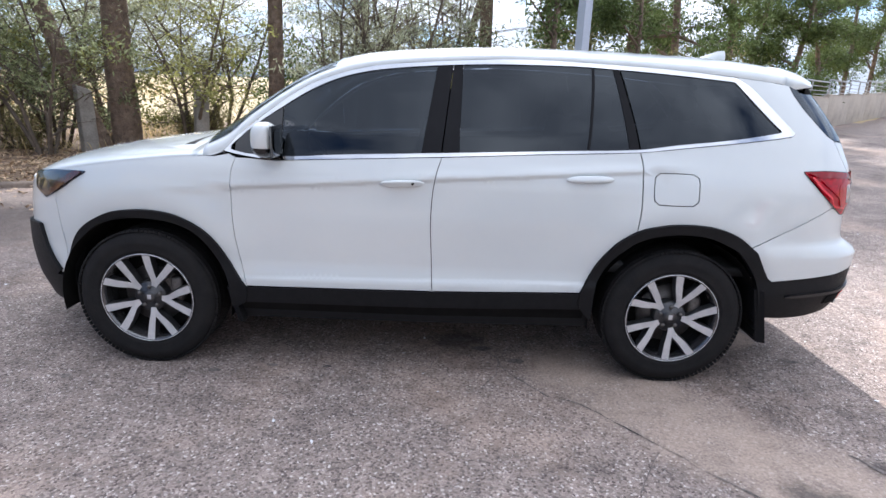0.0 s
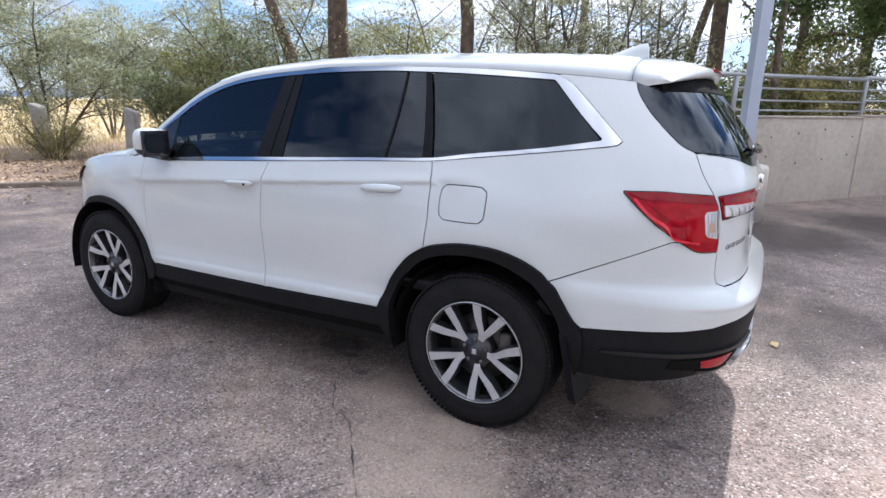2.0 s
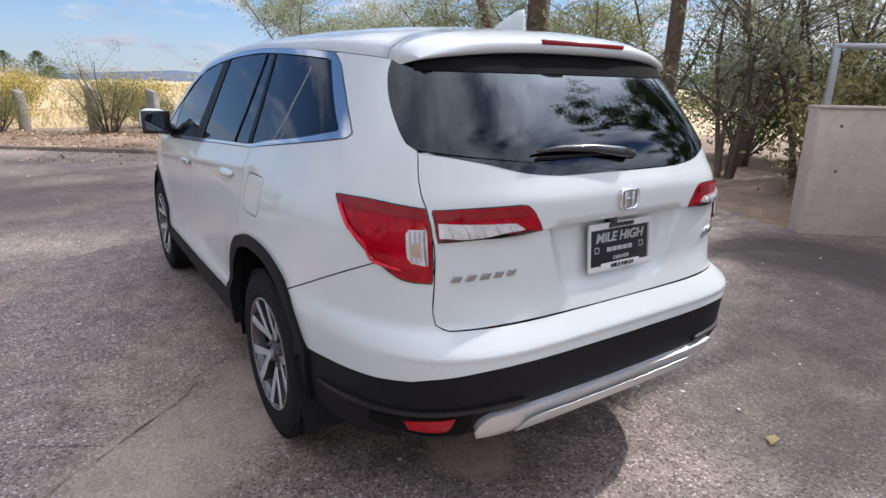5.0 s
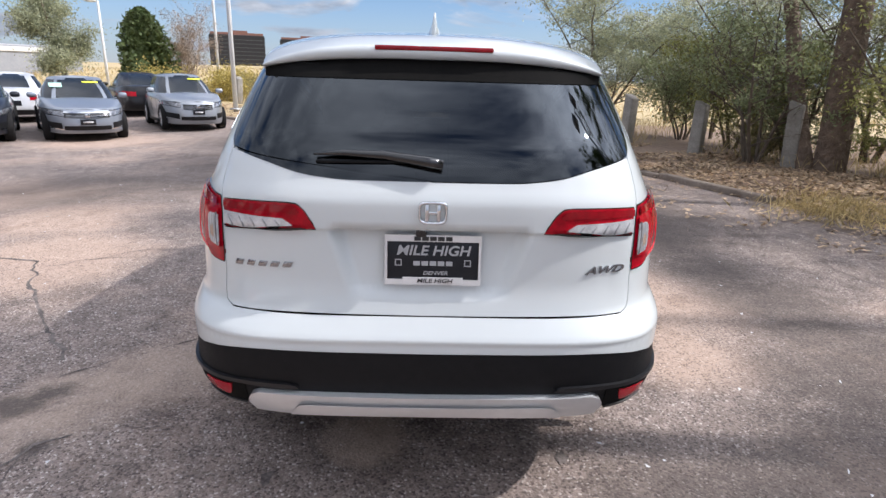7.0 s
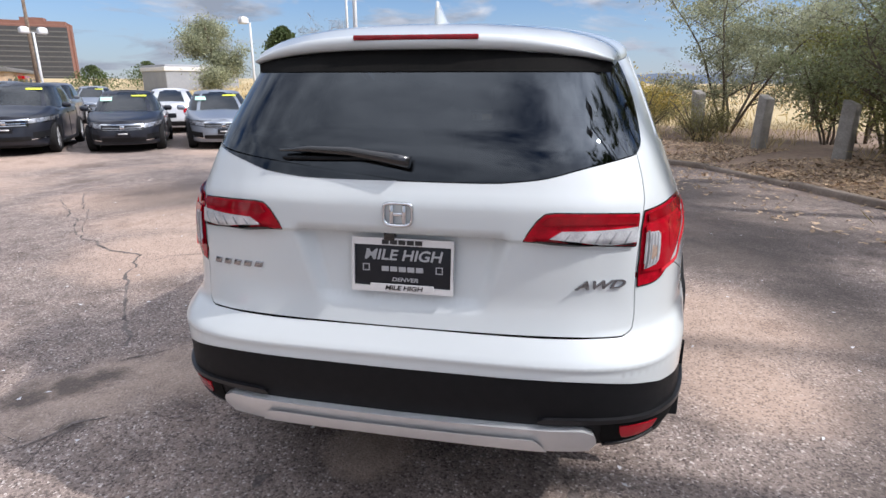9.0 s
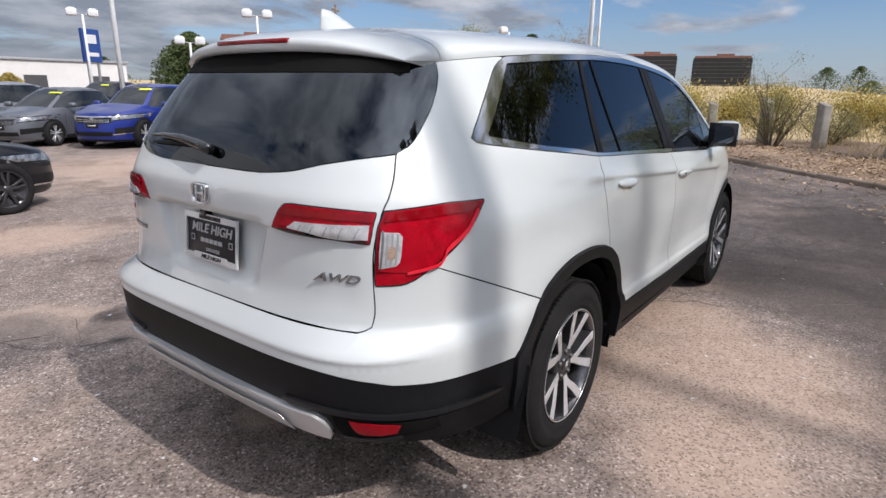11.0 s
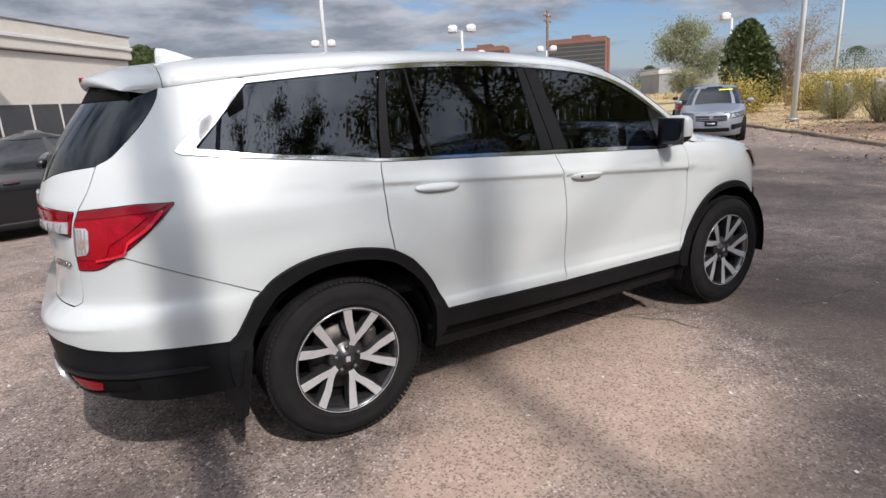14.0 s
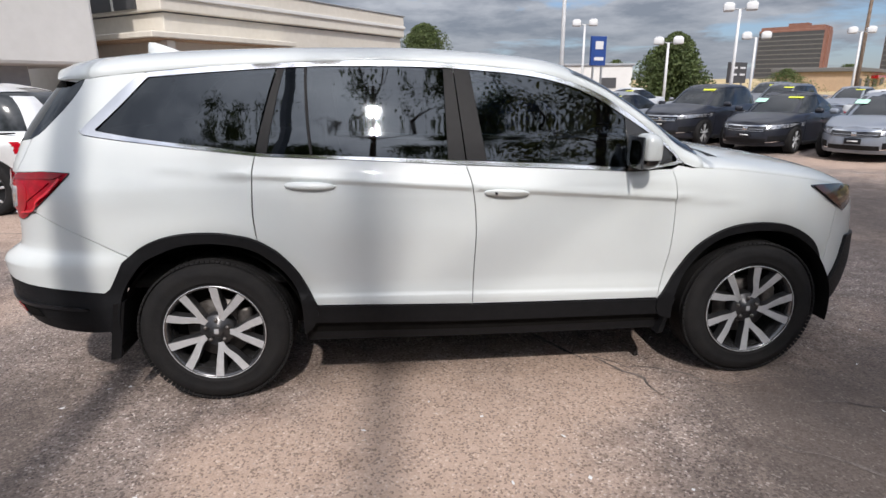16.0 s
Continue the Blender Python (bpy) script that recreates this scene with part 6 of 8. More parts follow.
def shrub(name, x, y, height, width, leaves, mat, label, seed, leaf=(0.07, 0.018), stems=9, droop=None, puff=0.16, bark=None, category="shrub"):
    rng = np.random.default_rng(seed)
    z = float(ground_z(x, y)[0])
    ob = thing(name, label, category, pose(x, y, z - 0.03))
    segs, tips = [], []
    for k in range(stems):
        a = 2 * math.pi * (k + rng.uniform(0, 0.8)) / stems
        out = rng.uniform(0.15, 0.9) * width / height
        grow(rng, (0.12 * math.cos(a), 0.12 * math.sin(a), 0), (out * math.cos(a), out * math.sin(a), 1), height * rng.uniform(0.6, 1.0), 0.016 + 0.006 * height, 1, segs, tips, 0.55, 0.3, 5, 0.2)
    bm = bmesh.new()
    for pts, rr, sides in segs:
        t = bm_tube(pts, rr, 4, False)
        me = bpy.data.meshes.new("t")
        t.to_mesh(me)
        t.free()
        bm.from_mesh(me)
        bpy.data.meshes.remove(me)
    part("branchwork", bm, bark or TWIG, ob)
    ends = np.concatenate(tips)
    if leaves:
        clump = ends[rng.integers(0, len(ends), max(12, leaves // 40))]
        c = clump[rng.integers(0, len(clump), leaves)] + rng.normal(size=(leaves, 3)) * puff
        c[:, 2] = np.maximum(c[:, 2], 0.03)
        leaf_mesh("foliage", c, leaf[0], leaf[1], mat, ob, rng, droop=droop)
    return ob


def olive(x, y, height, width, leaves, mat, label, seed, stems=4, clear=0.22, leaf=(0.085, 0.026), puff=0.24, gaps=120, name="olive_tree", droop=None):
    """A crooked tree of several leaning stems, its narrow leaves in separate clumps with sky between them."""
    rng = np.random.default_rng(seed)
    ob = thing(name, label, "tree", pose(x, y, float(ground_z(x, y)[0]) - 0.05))
    segs, tips = [], []
    for k in range(stems):
        a = 2 * math.pi * (k + rng.uniform(0, 0.7)) / stems
        out = rng.uniform(0.25, 0.75) * width / height
        grow(rng, (0.10 * math.cos(a), 0.10 * math.sin(a), 0), (out * math.cos(a), out * math.sin(a), 1), height * rng.uniform(0.70, 1.0), 0.014 + 0.0075 * height, 0, segs, tips, 0.82, 0.7, 5, 0.28, 0.10, 1.0)
    bm = bmesh.new()
    for pts, rr, sides in segs:
        t = bm_tube(pts, rr, min(sides, 6), False)
        me = bpy.data.meshes.new("t")
        t.to_mesh(me)
        t.free()
        bm.from_mesh(me)
        bpy.data.meshes.remove(me)
    part("trunk", bm, TWIG, ob, "thin dark crooked stems")
    ends = np.concatenate(tips)
    ends = ends[ends[:, 2] > clear * height]
    clump = ends[rng.integers(0, len(ends), max(14, leaves // gaps))]
    size = rng.uniform(0.45, 1.25, (len(clump), 1))
    pick = rng.integers(0, len(clump), leaves)
    c = clump[pick] + rng.normal(size=(leaves, 3)) * puff * size[pick] * np.array([1.15, 1.15, 0.75])
    leaf_mesh("crown", c, leaf[0], leaf[1], mat, ob, rng, droop=droop)
    return ob


tree("cottonwood_tree", -5.95, 7.21, 11.5, 0.27, 15000, COTTON, "old cottonwood with thick rough trunk and sparse green crown", 3, (-0.01, 0.03), 0.30, 0.78, 0.4, 5, limb=0.8, wander=0.03)
tree("cottonwood_tree", -6.2, 6.95, 8.5, 0.17, 9000, COTTON, "leaning cottonwood with sparse drooping yellow-green leaves", 5, (-0.26, -0.10), 0.36, 0.8, 0.7, 5)
tree("cottonwood_tree", -3.36, 8.05, 12.5, 0.17, 6000, COTTON, "slender cottonwood trunk with high sparse crown and dead twigs", 7, (0.06, 0.0), 0.48, 0.8, 0.4, 5, limb=0.5)
tree("locust_tree", 1.06, 12.77, 15.0, 0.21, 900, GREEN, "tall straight tree with dark trunk and forked thin crown", 11, (0.0, 0.0), 0.76, 0.75, 0.2, 3, wander=0.003, limb=0.42)
tree("locust_tree", -2.2, 12.6, 13.4, 0.13, 10000, GREEN, "slim tree with a high spreading crown", 12, (0.0, 0.0), 0.74, 0.9, 0.7, 6, (0.15, 0.07), 0.3, wander=0.006, limb=0.46)
tree("locust_tree", 2.9, 13.3, 11.4, 0.13, 11000, GREEN, "spreading locust tree with feathery boughs", 14, (0.0, 0.0), 0.42, 0.9, 0.9, 6, (0.15, 0.06), 0.28, wander=0.01, limb=0.60)
tree("locust_tree", 2.6, 9.7, 6.6, 0.09, 9000, GREEN, "small leafy locust tree leaning over the wall", 15, (0.0, -0.06), 0.42, 0.85, 0.6, 5, (0.13, 0.05), 0.26, limb=0.8)
tree("locust_tree", 4.9, 11.9, 6.4, 0.09, 8000, GREEN, "small leafy locust tree behind the wall", 16, (0.02, -0.05), 0.40, 0.85, 0.6, 5, (0.13, 0.05), 0.26, limb=0.8)
tree("locust_tree", 0.16, 12.17, 9.9, 0.13, 9000, GREEN, "slim tree with feathery green leaves", 13, (0.03, 0.02), 0.45, 0.8, 0.6, 5, (0.13, 0.045), limb=0.65)
for i, (x, y, h) in enumerate(((4.2, 14.4, 9.0), (5.6, 15.6, 14.5), (8.2, 18.0, 15.0), (11.4, 20.8, 12.0), (14.5, 26.0, 9.0), (8.0, 23.5, 9.0), (16.0, 24.6, 8.0), (19.6, 28.2, 8.5), (23.0, 31.2, 8.5), (27.0, 35.0, 9.0), (32.5, 38.0, 9.0), (37.0, 36.0, 8.5))):
    tree("locust_tree", x, y, h, 0.16, 16000, GREEN, "dense green locust tree behind the concrete wall", 20 + i, (0.03, -0.03), 0.16, 0.85, 0.8, 6, (0.17, 0.06), 0.30, limb=0.62)
for i, (x, y, h, w, n_) in enumerate(((-5.0, 9.6, 4.6, 2.6, 9500), (-7.4, 9.0, 4.8, 3.2, 13500), (-9.2, 7.9, 4.6, 3.4, 16500), (-11.2, 7.4, 4.4, 3.4, 17500))):
    olive(x, y, h, w, n_, OLIVE, "tall grey-green olive tree behind the posts", 40 + i)
olive(-13.7, 5.1, 4.4, 4.2, 21000, OLIVE, "many-stemmed olive tree with narrow silvery leaves behind the posts", 160, 5, 0.24, (0.11, 0.030), droop=0.4)
olive(-16.5, 8.4, 4.2, 3.4, 12000, OLIVE, "open grey-green olive tree in dry grass", 62)
for i, (x, y, h, w, n_) in enumerate(((-8.9, 6.9, 2.9, 2.2, 7500), (-7.3, 7.3, 3.4, 2.4, 7000), (-10.7, 6.5, 2.6, 2.2, 7000), (-5.0, 7.9, 3.8, 2.2, 4500), (-6.9, 6.3, 3.3, 2.0, 3600))):
    olive(x, y, h, w, n_, DARKOLIVE if i % 3 else COTTON, "low olive bush with yellow-green leaves beside the old posts", 150 + i, 5, 0.10, (0.09, 0.034), 0.20, 90, "olive_bush")
for i, (x, y, h, w) in enumerate(((-0.9, 8.5, 4.6, 1.6), (0.25, 9.4, 4.8, 1.6), (-1.6, 7.5, 4.2, 1.5), (-2.3, 9.2, 4.8, 1.6))):
    olive(x, y, h, w, 4800, OLIVE, "thin willow with narrow hanging grey-green leaves", 50 + i, 5, 0.2, (0.13, 0.022), 0.20, 100, "willow", 0.9)
for i, (x, y, h, w) in enumerate(((1.5, 9.0, 2.2, 1.4), (0.2, 7.6, 1.6, 1.1), (3.6, 11.3, 2.4, 1.5), (5.6, 13.6, 2.4, 1.6), (7.4, 16.0, 2.5, 1.6), (-1.0, 10.8, 2.6, 1.8), (-3.2, 10.8, 2.4, 1.8), (2.3, 11.0, 2.3, 1.6), (10.0, 19.2, 2.5, 1.8))):
    shrub("thicket", x, y, h, w, 7000, BRUSH if i % 3 else GREEN, "leafy green thicket growing behind the wall", 70 + i, (0.11, 0.045), 9, puff=0.26)
for i, (x, y, h, w) in enumerate(((-14.2, -0.4, 1.7, 1.1), (-15.2, -2.9, 1.2, 1.0), (-13.0, 2.6, 1.3, 1.1), (-11.4, 3.9, 1.0, 0.9), (-16.9, -4.4, 1.1, 1.0), (-18.8, -6.4, 1.2, 1.1), (-15.8, 0.8, 1.0, 1.2), (-5.0, 8.4, 1.0, 0.9), (-7.8, 6.9, 0.9, 0.8))):
    shrub("roadside_brush", x, y, h * 1.2, w * 1.4, 8500, BRUSH, "dry grey-green brush beside the old posts", 90 + i, (0.06, 0.014), 12, puff=0.12)
for i, (x, y, h, w) in enumerate(((-24.0, -9.5, 1.6, 2.2), (-27.0, -6.0, 1.5, 2.4), (-30.0, -11.0, 1.8, 3.0), (-34.0, -3.0, 1.6, 2.8), (-23.0, -3.0, 1.3, 1.8), (-25.5, 1.5, 1.5, 2.2), (-21.5, -11.5, 1.4, 1.6), (-33.0, -16.5, 1.9, 3.0), (-38, -10, 1.8, 3.0), (-20.5, 4.2, 1.6, 2.0))):
    shrub("rabbitbrush", x, y, h, w, 4200, YELLOW, "broad yellow flowering brush in the dry field", 110 + i, (0.12, 0.06), 9, puff=0.3)
rng = np.random.default_rng(5)


def scatter(n, r0, r1, along=KERB):
    """Spots strewn along the kerb, between two distances outside it."""
    P = np.array(along + KERB_FAR)
    k = rng.integers(0, len(P) - 1, n)
    t = rng.uniform(0, 1, (n, 1))
    a, b = P[k], P[k + 1]
    d = (b - a) / np.linalg.norm(b - a, axis=1, keepdims=True)
    nrm = np.stack([-d[:, 1], d[:, 0]], 1)
    return a + (b - a) * t + nrm * rng.uniform(r0, r1, (n, 1)) ** 1.0


q = np.concatenate([scatter(30000, -0.05, 3.2), scatter(1900, -1.9, 0.1)])
q = q[rng.uniform(size=len(q)) < 0.4 + 0.6 * np.array([noise.noise((a * 0.9, b * 0.9, 4)) > -0.05 for a, b in q])]
h = np.maximum(ground_z(q[:, 0], q[:, 1]), 0.0) + 0.012 + rng.uniform(0, 0.02, len(q))
tagged(leaf_mesh("leaf_litter", np.column_stack([q, h]), 0.08, 0.05, LITTER, None, rng, flat=0.75), "brown fallen leaves strewn along the kerb", "leaves", kind="stuff")
q = scatter(7000, 2.6, 10.0)
h = ground_z(q[:, 0], q[:, 1])
ll = leaf_mesh("dry_grass", np.column_stack([q, h + 0.14]), 0.34, 0.012, STRAW, None, rng, droop=-2.2)
tagged(ll, "tufts of dry yellow grass beyond the kerb", "grass", kind="stuff")
q = np.column_stack([rng.uniform(-75, -14, 16000), rng.uniform(-45, 40, 16000)])
q = q[outside_by(q[:, 0], q[:, 1]) > 3.5]
h = ground_z(q[:, 0], q[:, 1])
tagged(leaf_mesh("field_grass", np.column_stack([q, h + 0.2]), 0.55, 0.05, STRAW, None, rng, droop=-1.8), "tall dry grass on the rising field", "grass", kind="stuff")
q = np.column_stack([rng.normal(-2.7, 0.45, 900), rng.normal(5.2, 0.4, 900)])
tagged(leaf_mesh("dead_weeds", np.column_stack([q, np.maximum(ground_z(q[:, 0], q[:, 1]), 0) + 0.11]), 0.26, 0.012, STRAW, None, rng, droop=-1.0), "tangle of pale dead weeds at the kerb's end", "weeds", kind="stuff")
q = np.column_stack([rng.uniform(-8, 7, 320), rng.uniform(-6, 5, 320)])
q = q[outside_by(q[:, 0], q[:, 1]) < -0.3]
tagged(leaf_mesh("paper_scraps", np.column_stack([q, np.full(len(q), 0.008)]), 0.030, 0.016, LETTER, None, rng, flat=0.9), "tiny pale scraps and chips scattered on the asphalt", "litter", kind="stuff")
q = np.concatenate([scatter(420, -1.6, 2.0), scatter(120, -2.6, -0.4)])
tagged(leaf_mesh("fallen_twigs", np.column_stack([q, np.maximum(ground_z(q[:, 0], q[:, 1]), 0) + 0.012]), 0.20, 0.008, DEADTWIG, None, rng, flat=0.95), "thin dead twigs strewn beside the kerb", "twigs", kind="stuff")
one = leaf_mesh("fallen_leaf", np.array([[2.69, 0.91, 0.012]]), 0.13, 0.09, STRAW, None, np.random.default_rng(2), flat=0.95)
tagged(one, "single pale dry leaf lying on the asphalt", "leaf")


# ---- posts, wall and lamp post ----
def fence_post(x, y, tall, turn, lean):
    ob = thing("fence_post", "weathered square concrete post standing in dry leaves", "post", pose(x, y, float(ground_z(x, y)[0]) - 0.1, lean[0], lean[1], turn), "old posts along the kerb")
    bm = bm_box(0.26, 0.24, tall + 0.1, (0, 0, (tall + 0.1) / 2), 0.025)
    for v in bm.verts:
        if v.co.z > tall:
            v.co.z -= 0.10 * (v.co.x / 0.13) * 0.5
        v.co.x *= 1 - 0.05 * v.co.z
    part("shaft", bm, POSTWOOD, ob)
    return ob


POSTS = [(-4.75, 7.7), (-6.4, 6.75), (-8.12, 5.72), (-9.91, 4.79), (-11.7, 3.9), (-13.0, 2.2), (-14.0, 0.7), (-14.9, -0.7), (-16.0, -2.3), (-17.3, -3.9), (-18.9, -5.4), (-20.5, -6.9), (-22.2, -8.5)]
for i, (x, y) in enumerate(POSTS):
    fence_post(x, y, 1.12 + 0.07 * math.sin(i * 2.1), 35 + 14 * math.sin(i * 1.3), (3.0 * math.sin(i * 1.9), 3.5 * math.sin(i * 2.7 + 1)))

WALL = thing("concrete_wall", "low board-marked concrete wall with stains and tie holes", "wall", kind="structure")
WR = Matrix.Translation(WALL_A) @ Matrix.Rotation(math.atan2(7.45, 6.18), 4, "Z")
RAIL = thing("pipe_railing", "pale grey steel pipe railing on top of the wall", "railing", kind="structure")
count = 0
for (xa, ya), (xb, yb) in zip(WALL_LINE, WALL_LINE[1:]):
    span = math.hypot(xb - xa, yb - ya)
    k_max = max(1, round(span / 3.9))
    for k in range(k_max):
        ax, ay = xa + (xb - xa) * k / k_max, ya + (yb - ya) * k / k_max
        z0 = float(rise(ax, ay) + rise(ax + (xb - xa) / k_max, ay + (yb - ya) / k_max)) / 2
        M = Matrix.Translation((ax, ay, z0)) @ Matrix.Rotation(math.atan2(yb - ya, xb - xa), 4, "Z")
        ln = span / k_max
        part("wall_panel", bm_box(ln - 0.02, 0.26, 1.52, (ln / 2, 0.13, 0.61), 0.018), CONCRETE, WALL).matrix_basis = M
        part("coping", bm_box(ln - 0.012, 0.30, 0.03, (ln / 2, 0.13, 1.375), 0.008), CONCRETE, WALL).matrix_basis = M
        for u in ((0.12, 2.05) if count == 0 else (0.1, 2.05)):
            part("rail_post", bm_box(0.07, 0.05, 0.62, (u, 0.13, 1.70), 0.008), GALV, RAIL).matrix_basis = M
        for z, r in ((1.99, 0.034), (1.80, 0.016), (1.62, 0.016), (1.47, 0.016)):
            x0 = 0.1 if z > 1.9 or count else 2.05
            part("rail", bm_tube([(x0, 0.13, z), (ln / 2, 0.13, z), (ln + 0.1, 0.13, z)], r, 8), GALV, RAIL).matrix_basis = M
        count += 1
for k in range(16):
    hole = part("tie_hole", bm_lathe([(0.0, 0.0), (0.016, 0.0), (0.018, 0.004)], 10), TAR, WALL)
    hole.matrix_basis = WR @ Matrix.Translation((0.25 + 0.62 * (k // 2) + 0.03 * (k % 3), -0.004, 1.18 - 0.42 * (k % 2) - 0.06 * (k % 3)))
for x, z, w_, h_ in ((1.15, 0.36, 0.02, 0.12), (1.63, 0.38, 0.03, 0.13), (1.55, 0.33, 0.14, 0.018), (2.5, 0.2, 0.16, 0.02)):
    part("paint_mark", bm_box(w_, 0.004, h_, (x, -0.003, z)), LETTER, WALL, "white paint mark").matrix_basis = WR


def lamp_post(x, y, height, heads, r=0.075, base=False, z0=0.0, label="", arm=0.9, turn=0.0):
    ob = thing("lamp_post", label or "pale steel lot light pole with twin box heads", "lamp post", pose(x, y, z0, 0, 0, turn), "lot lights")
    zb = 0.0
    if base:
        part("concrete_base", bm_lathe([(0.0, -0.05), (0.335, -0.05), (0.335, 0.70), (0.315, 0.75), (0.0, 0.755)], 40, "Z"), BASECONCRETE, ob, "round pale concrete base")
        part("base_plate", bm_box(0.34, 0.34, 0.03, (0, 0, 0.77), 0.006), GALV, ob)
        for a, b in ((-1, -1), (1, -1), (-1, 1), (1, 1)):
            part("anchor_bolt", bm_tube([(0.13 * a, 0.13 * b, 0.76), (0.13 * a, 0.13 * b, 0.83)], 0.016, 8), GALV, ob)
        for a, b, c, d in ((0.30, 0.02, 0, 0.14), (0.30, 0.02, 0, -0.14), (0.02, 0.30, 0.14, 0), (0.02, 0.30, -0.14, 0)):
            part("base_cover", bm_box(a, b, 0.09, (c, d, 0.83), 0.004), BLUEPOLE, ob)
        zb = 0.78
    part("pole", bm_tube([(0, 0, zb), (0, 0, height * 0.5), (0, 0, height)], [r, r * (0.95 if base else 0.85), r * (0.85 if base else 0.7)], 4 if base else 14), BLUEPOLE if base else POLEPAINT, ob, smooth=not base)
    for sg in heads:
        hd = part("lamp_head", bm_box(0.60, 0.52, 0.40, (sg * arm, 0, height + 0.10), 0.07), POLEPAINT, ob, "white box lamp head")
        part("head_cap", bm_box(0.40, 0.36, 0.08, (sg * arm, 0, height + 0.33), 0.03), POLEPAINT, hd)
        part("diffuser", bm_box(0.46, 0.38, 0.02, (sg * arm, 0, height - 0.105), 0.005), LETTER, hd)
        part("lamp_arm", bm_tube([(0, 0, height - 0.02), (sg * (arm - 0.2), 0, height + 0.02)], 0.035, 8), GALV, ob)
    return ob


lamp_post(2.2, 5.72, 7.9, (-1, 1), 0.11, True, label="steel lot light pole on a round concrete base", arm=0.6, turn=8)
lamp_post(-19.28, -29.06, 5.5, (-1, 1), 0.10, arm=0.58, turn=-30)
lamp_post(-17.3, -33.2, 4.0, (-1, 1), 0.10, arm=0.58, turn=-30)
lamp_post(-13.75, -39.0, 5.6, (-1, 1), 0.10, arm=0.58, turn=-20)
lamp_post(-24.25, -35.0, 4.45, (-1, 1), 0.10, arm=0.58, turn=-30)
lamp_post(-36.0, -21.5, 5.6, (1,), 0.10, arm=0.5, turn=-30)
lamp_post(-34.1, -37.8, 5.05, (-1, 1), 0.10, arm=0.58, turn=-30)
for x, y, h_, z in ((-6.23, -19.0, 9.5, 0.0), (-17.4, -7.1, 8.5, 0.2), (-31.0, -12.4, 8.0, 0.5)):
    ob = thing("steel_pole", "tall thin pale steel pole", "pole", pose(x, y, z + float(rise(x, y))))
    part("shaft", bm_tube([(0, 0, -0.3), (0, 0, h_ * 0.5), (0, 0, h_)], [0.085, 0.075, 0.06], 12), POLEPAINT, ob)
    part("foot", bm_lathe([(0.0, 0.0), (0.2, 0.0), (0.2, 0.05), (0.0, 0.055)], 20, "Z"), GALV, ob)
UP = thing("utility_pole", "dark wooden utility pole with crossarm and insulators", "utility pole", pose(-38.6, -42.75, 0, 0, 0, 25))
part("shaft", bm_tube([(0, 0, -0.3), (0, 0, 9.2)], [0.17, 0.12], 12), BARK, UP)
for z in (8.2, 8.7):
    part("crossarm", bm_box(1.7, 0.1, 0.13, (0, 0, z), 0.01), BARK, UP)
for x in (-0.65, -0.3, 0.3, 0.65):
    part("insulator", bm_lathe([(0.0, 0.0), (0.04, 0.0), (0.05, 0.06), (0.02, 0.14), (0.0, 0.15)], 10, "Z"), GALV, UP).location = (x, 0, 8.765)

# ---- far buildings ----
TOWERWALL = material("brown_tower_wall", (0.20, 0.09, 0.065), 0.7, 0, 0, (0.24, 0.12, 0.09), 0.2)
TOWERGLASS = material("dark_tower_glass", (0.045, 0.046, 0.050), 0.5, 0, 0, (0.065, 0.065, 0.068), 0.3)
TOWERBAND = material("tower_band", (0.15, 0.147, 0.142), 0.7, 0, 0, (0.12, 0.117, 0.114), 0.3)
BLACKTOWER = material("black_tower_glass", (0.012, 0.012, 0.014), 0.35, 0, 0.1, (0.020, 0.019, 0.021), 0.25)
STUCCO = material("cream_stucco", (0.66, 0.62, 0.55), 0.85, 0, 0, (0.58, 0.54, 0.47), 0.5, 0.1, 30)
WHITEWALL = material("white_painted_wall", (0.66, 0.65, 0.63), 0.8, 0, 0, (0.60, 0.59, 0.57), 0.4)
GREYROOF = material("grey_metal_siding", (0.34, 0.35, 0.37), 0.6, 0.2, 0, (0.28, 0.29, 0.31), 0.6)
TANWALL = material("tan_wall", (0.50, 0.36, 0.24), 0.85, 0, 0, (0.42, 0.30, 0.20), 0.3)
BLUE = material("blue_sign_panel", (0.012, 0.045, 0.20), 0.35, 0, 0.3, (0.016, 0.055, 0.23), 2)


def slab(name, bm, mat, parent, label=""):
    return part(name, bm, mat, parent, label, smooth=False)


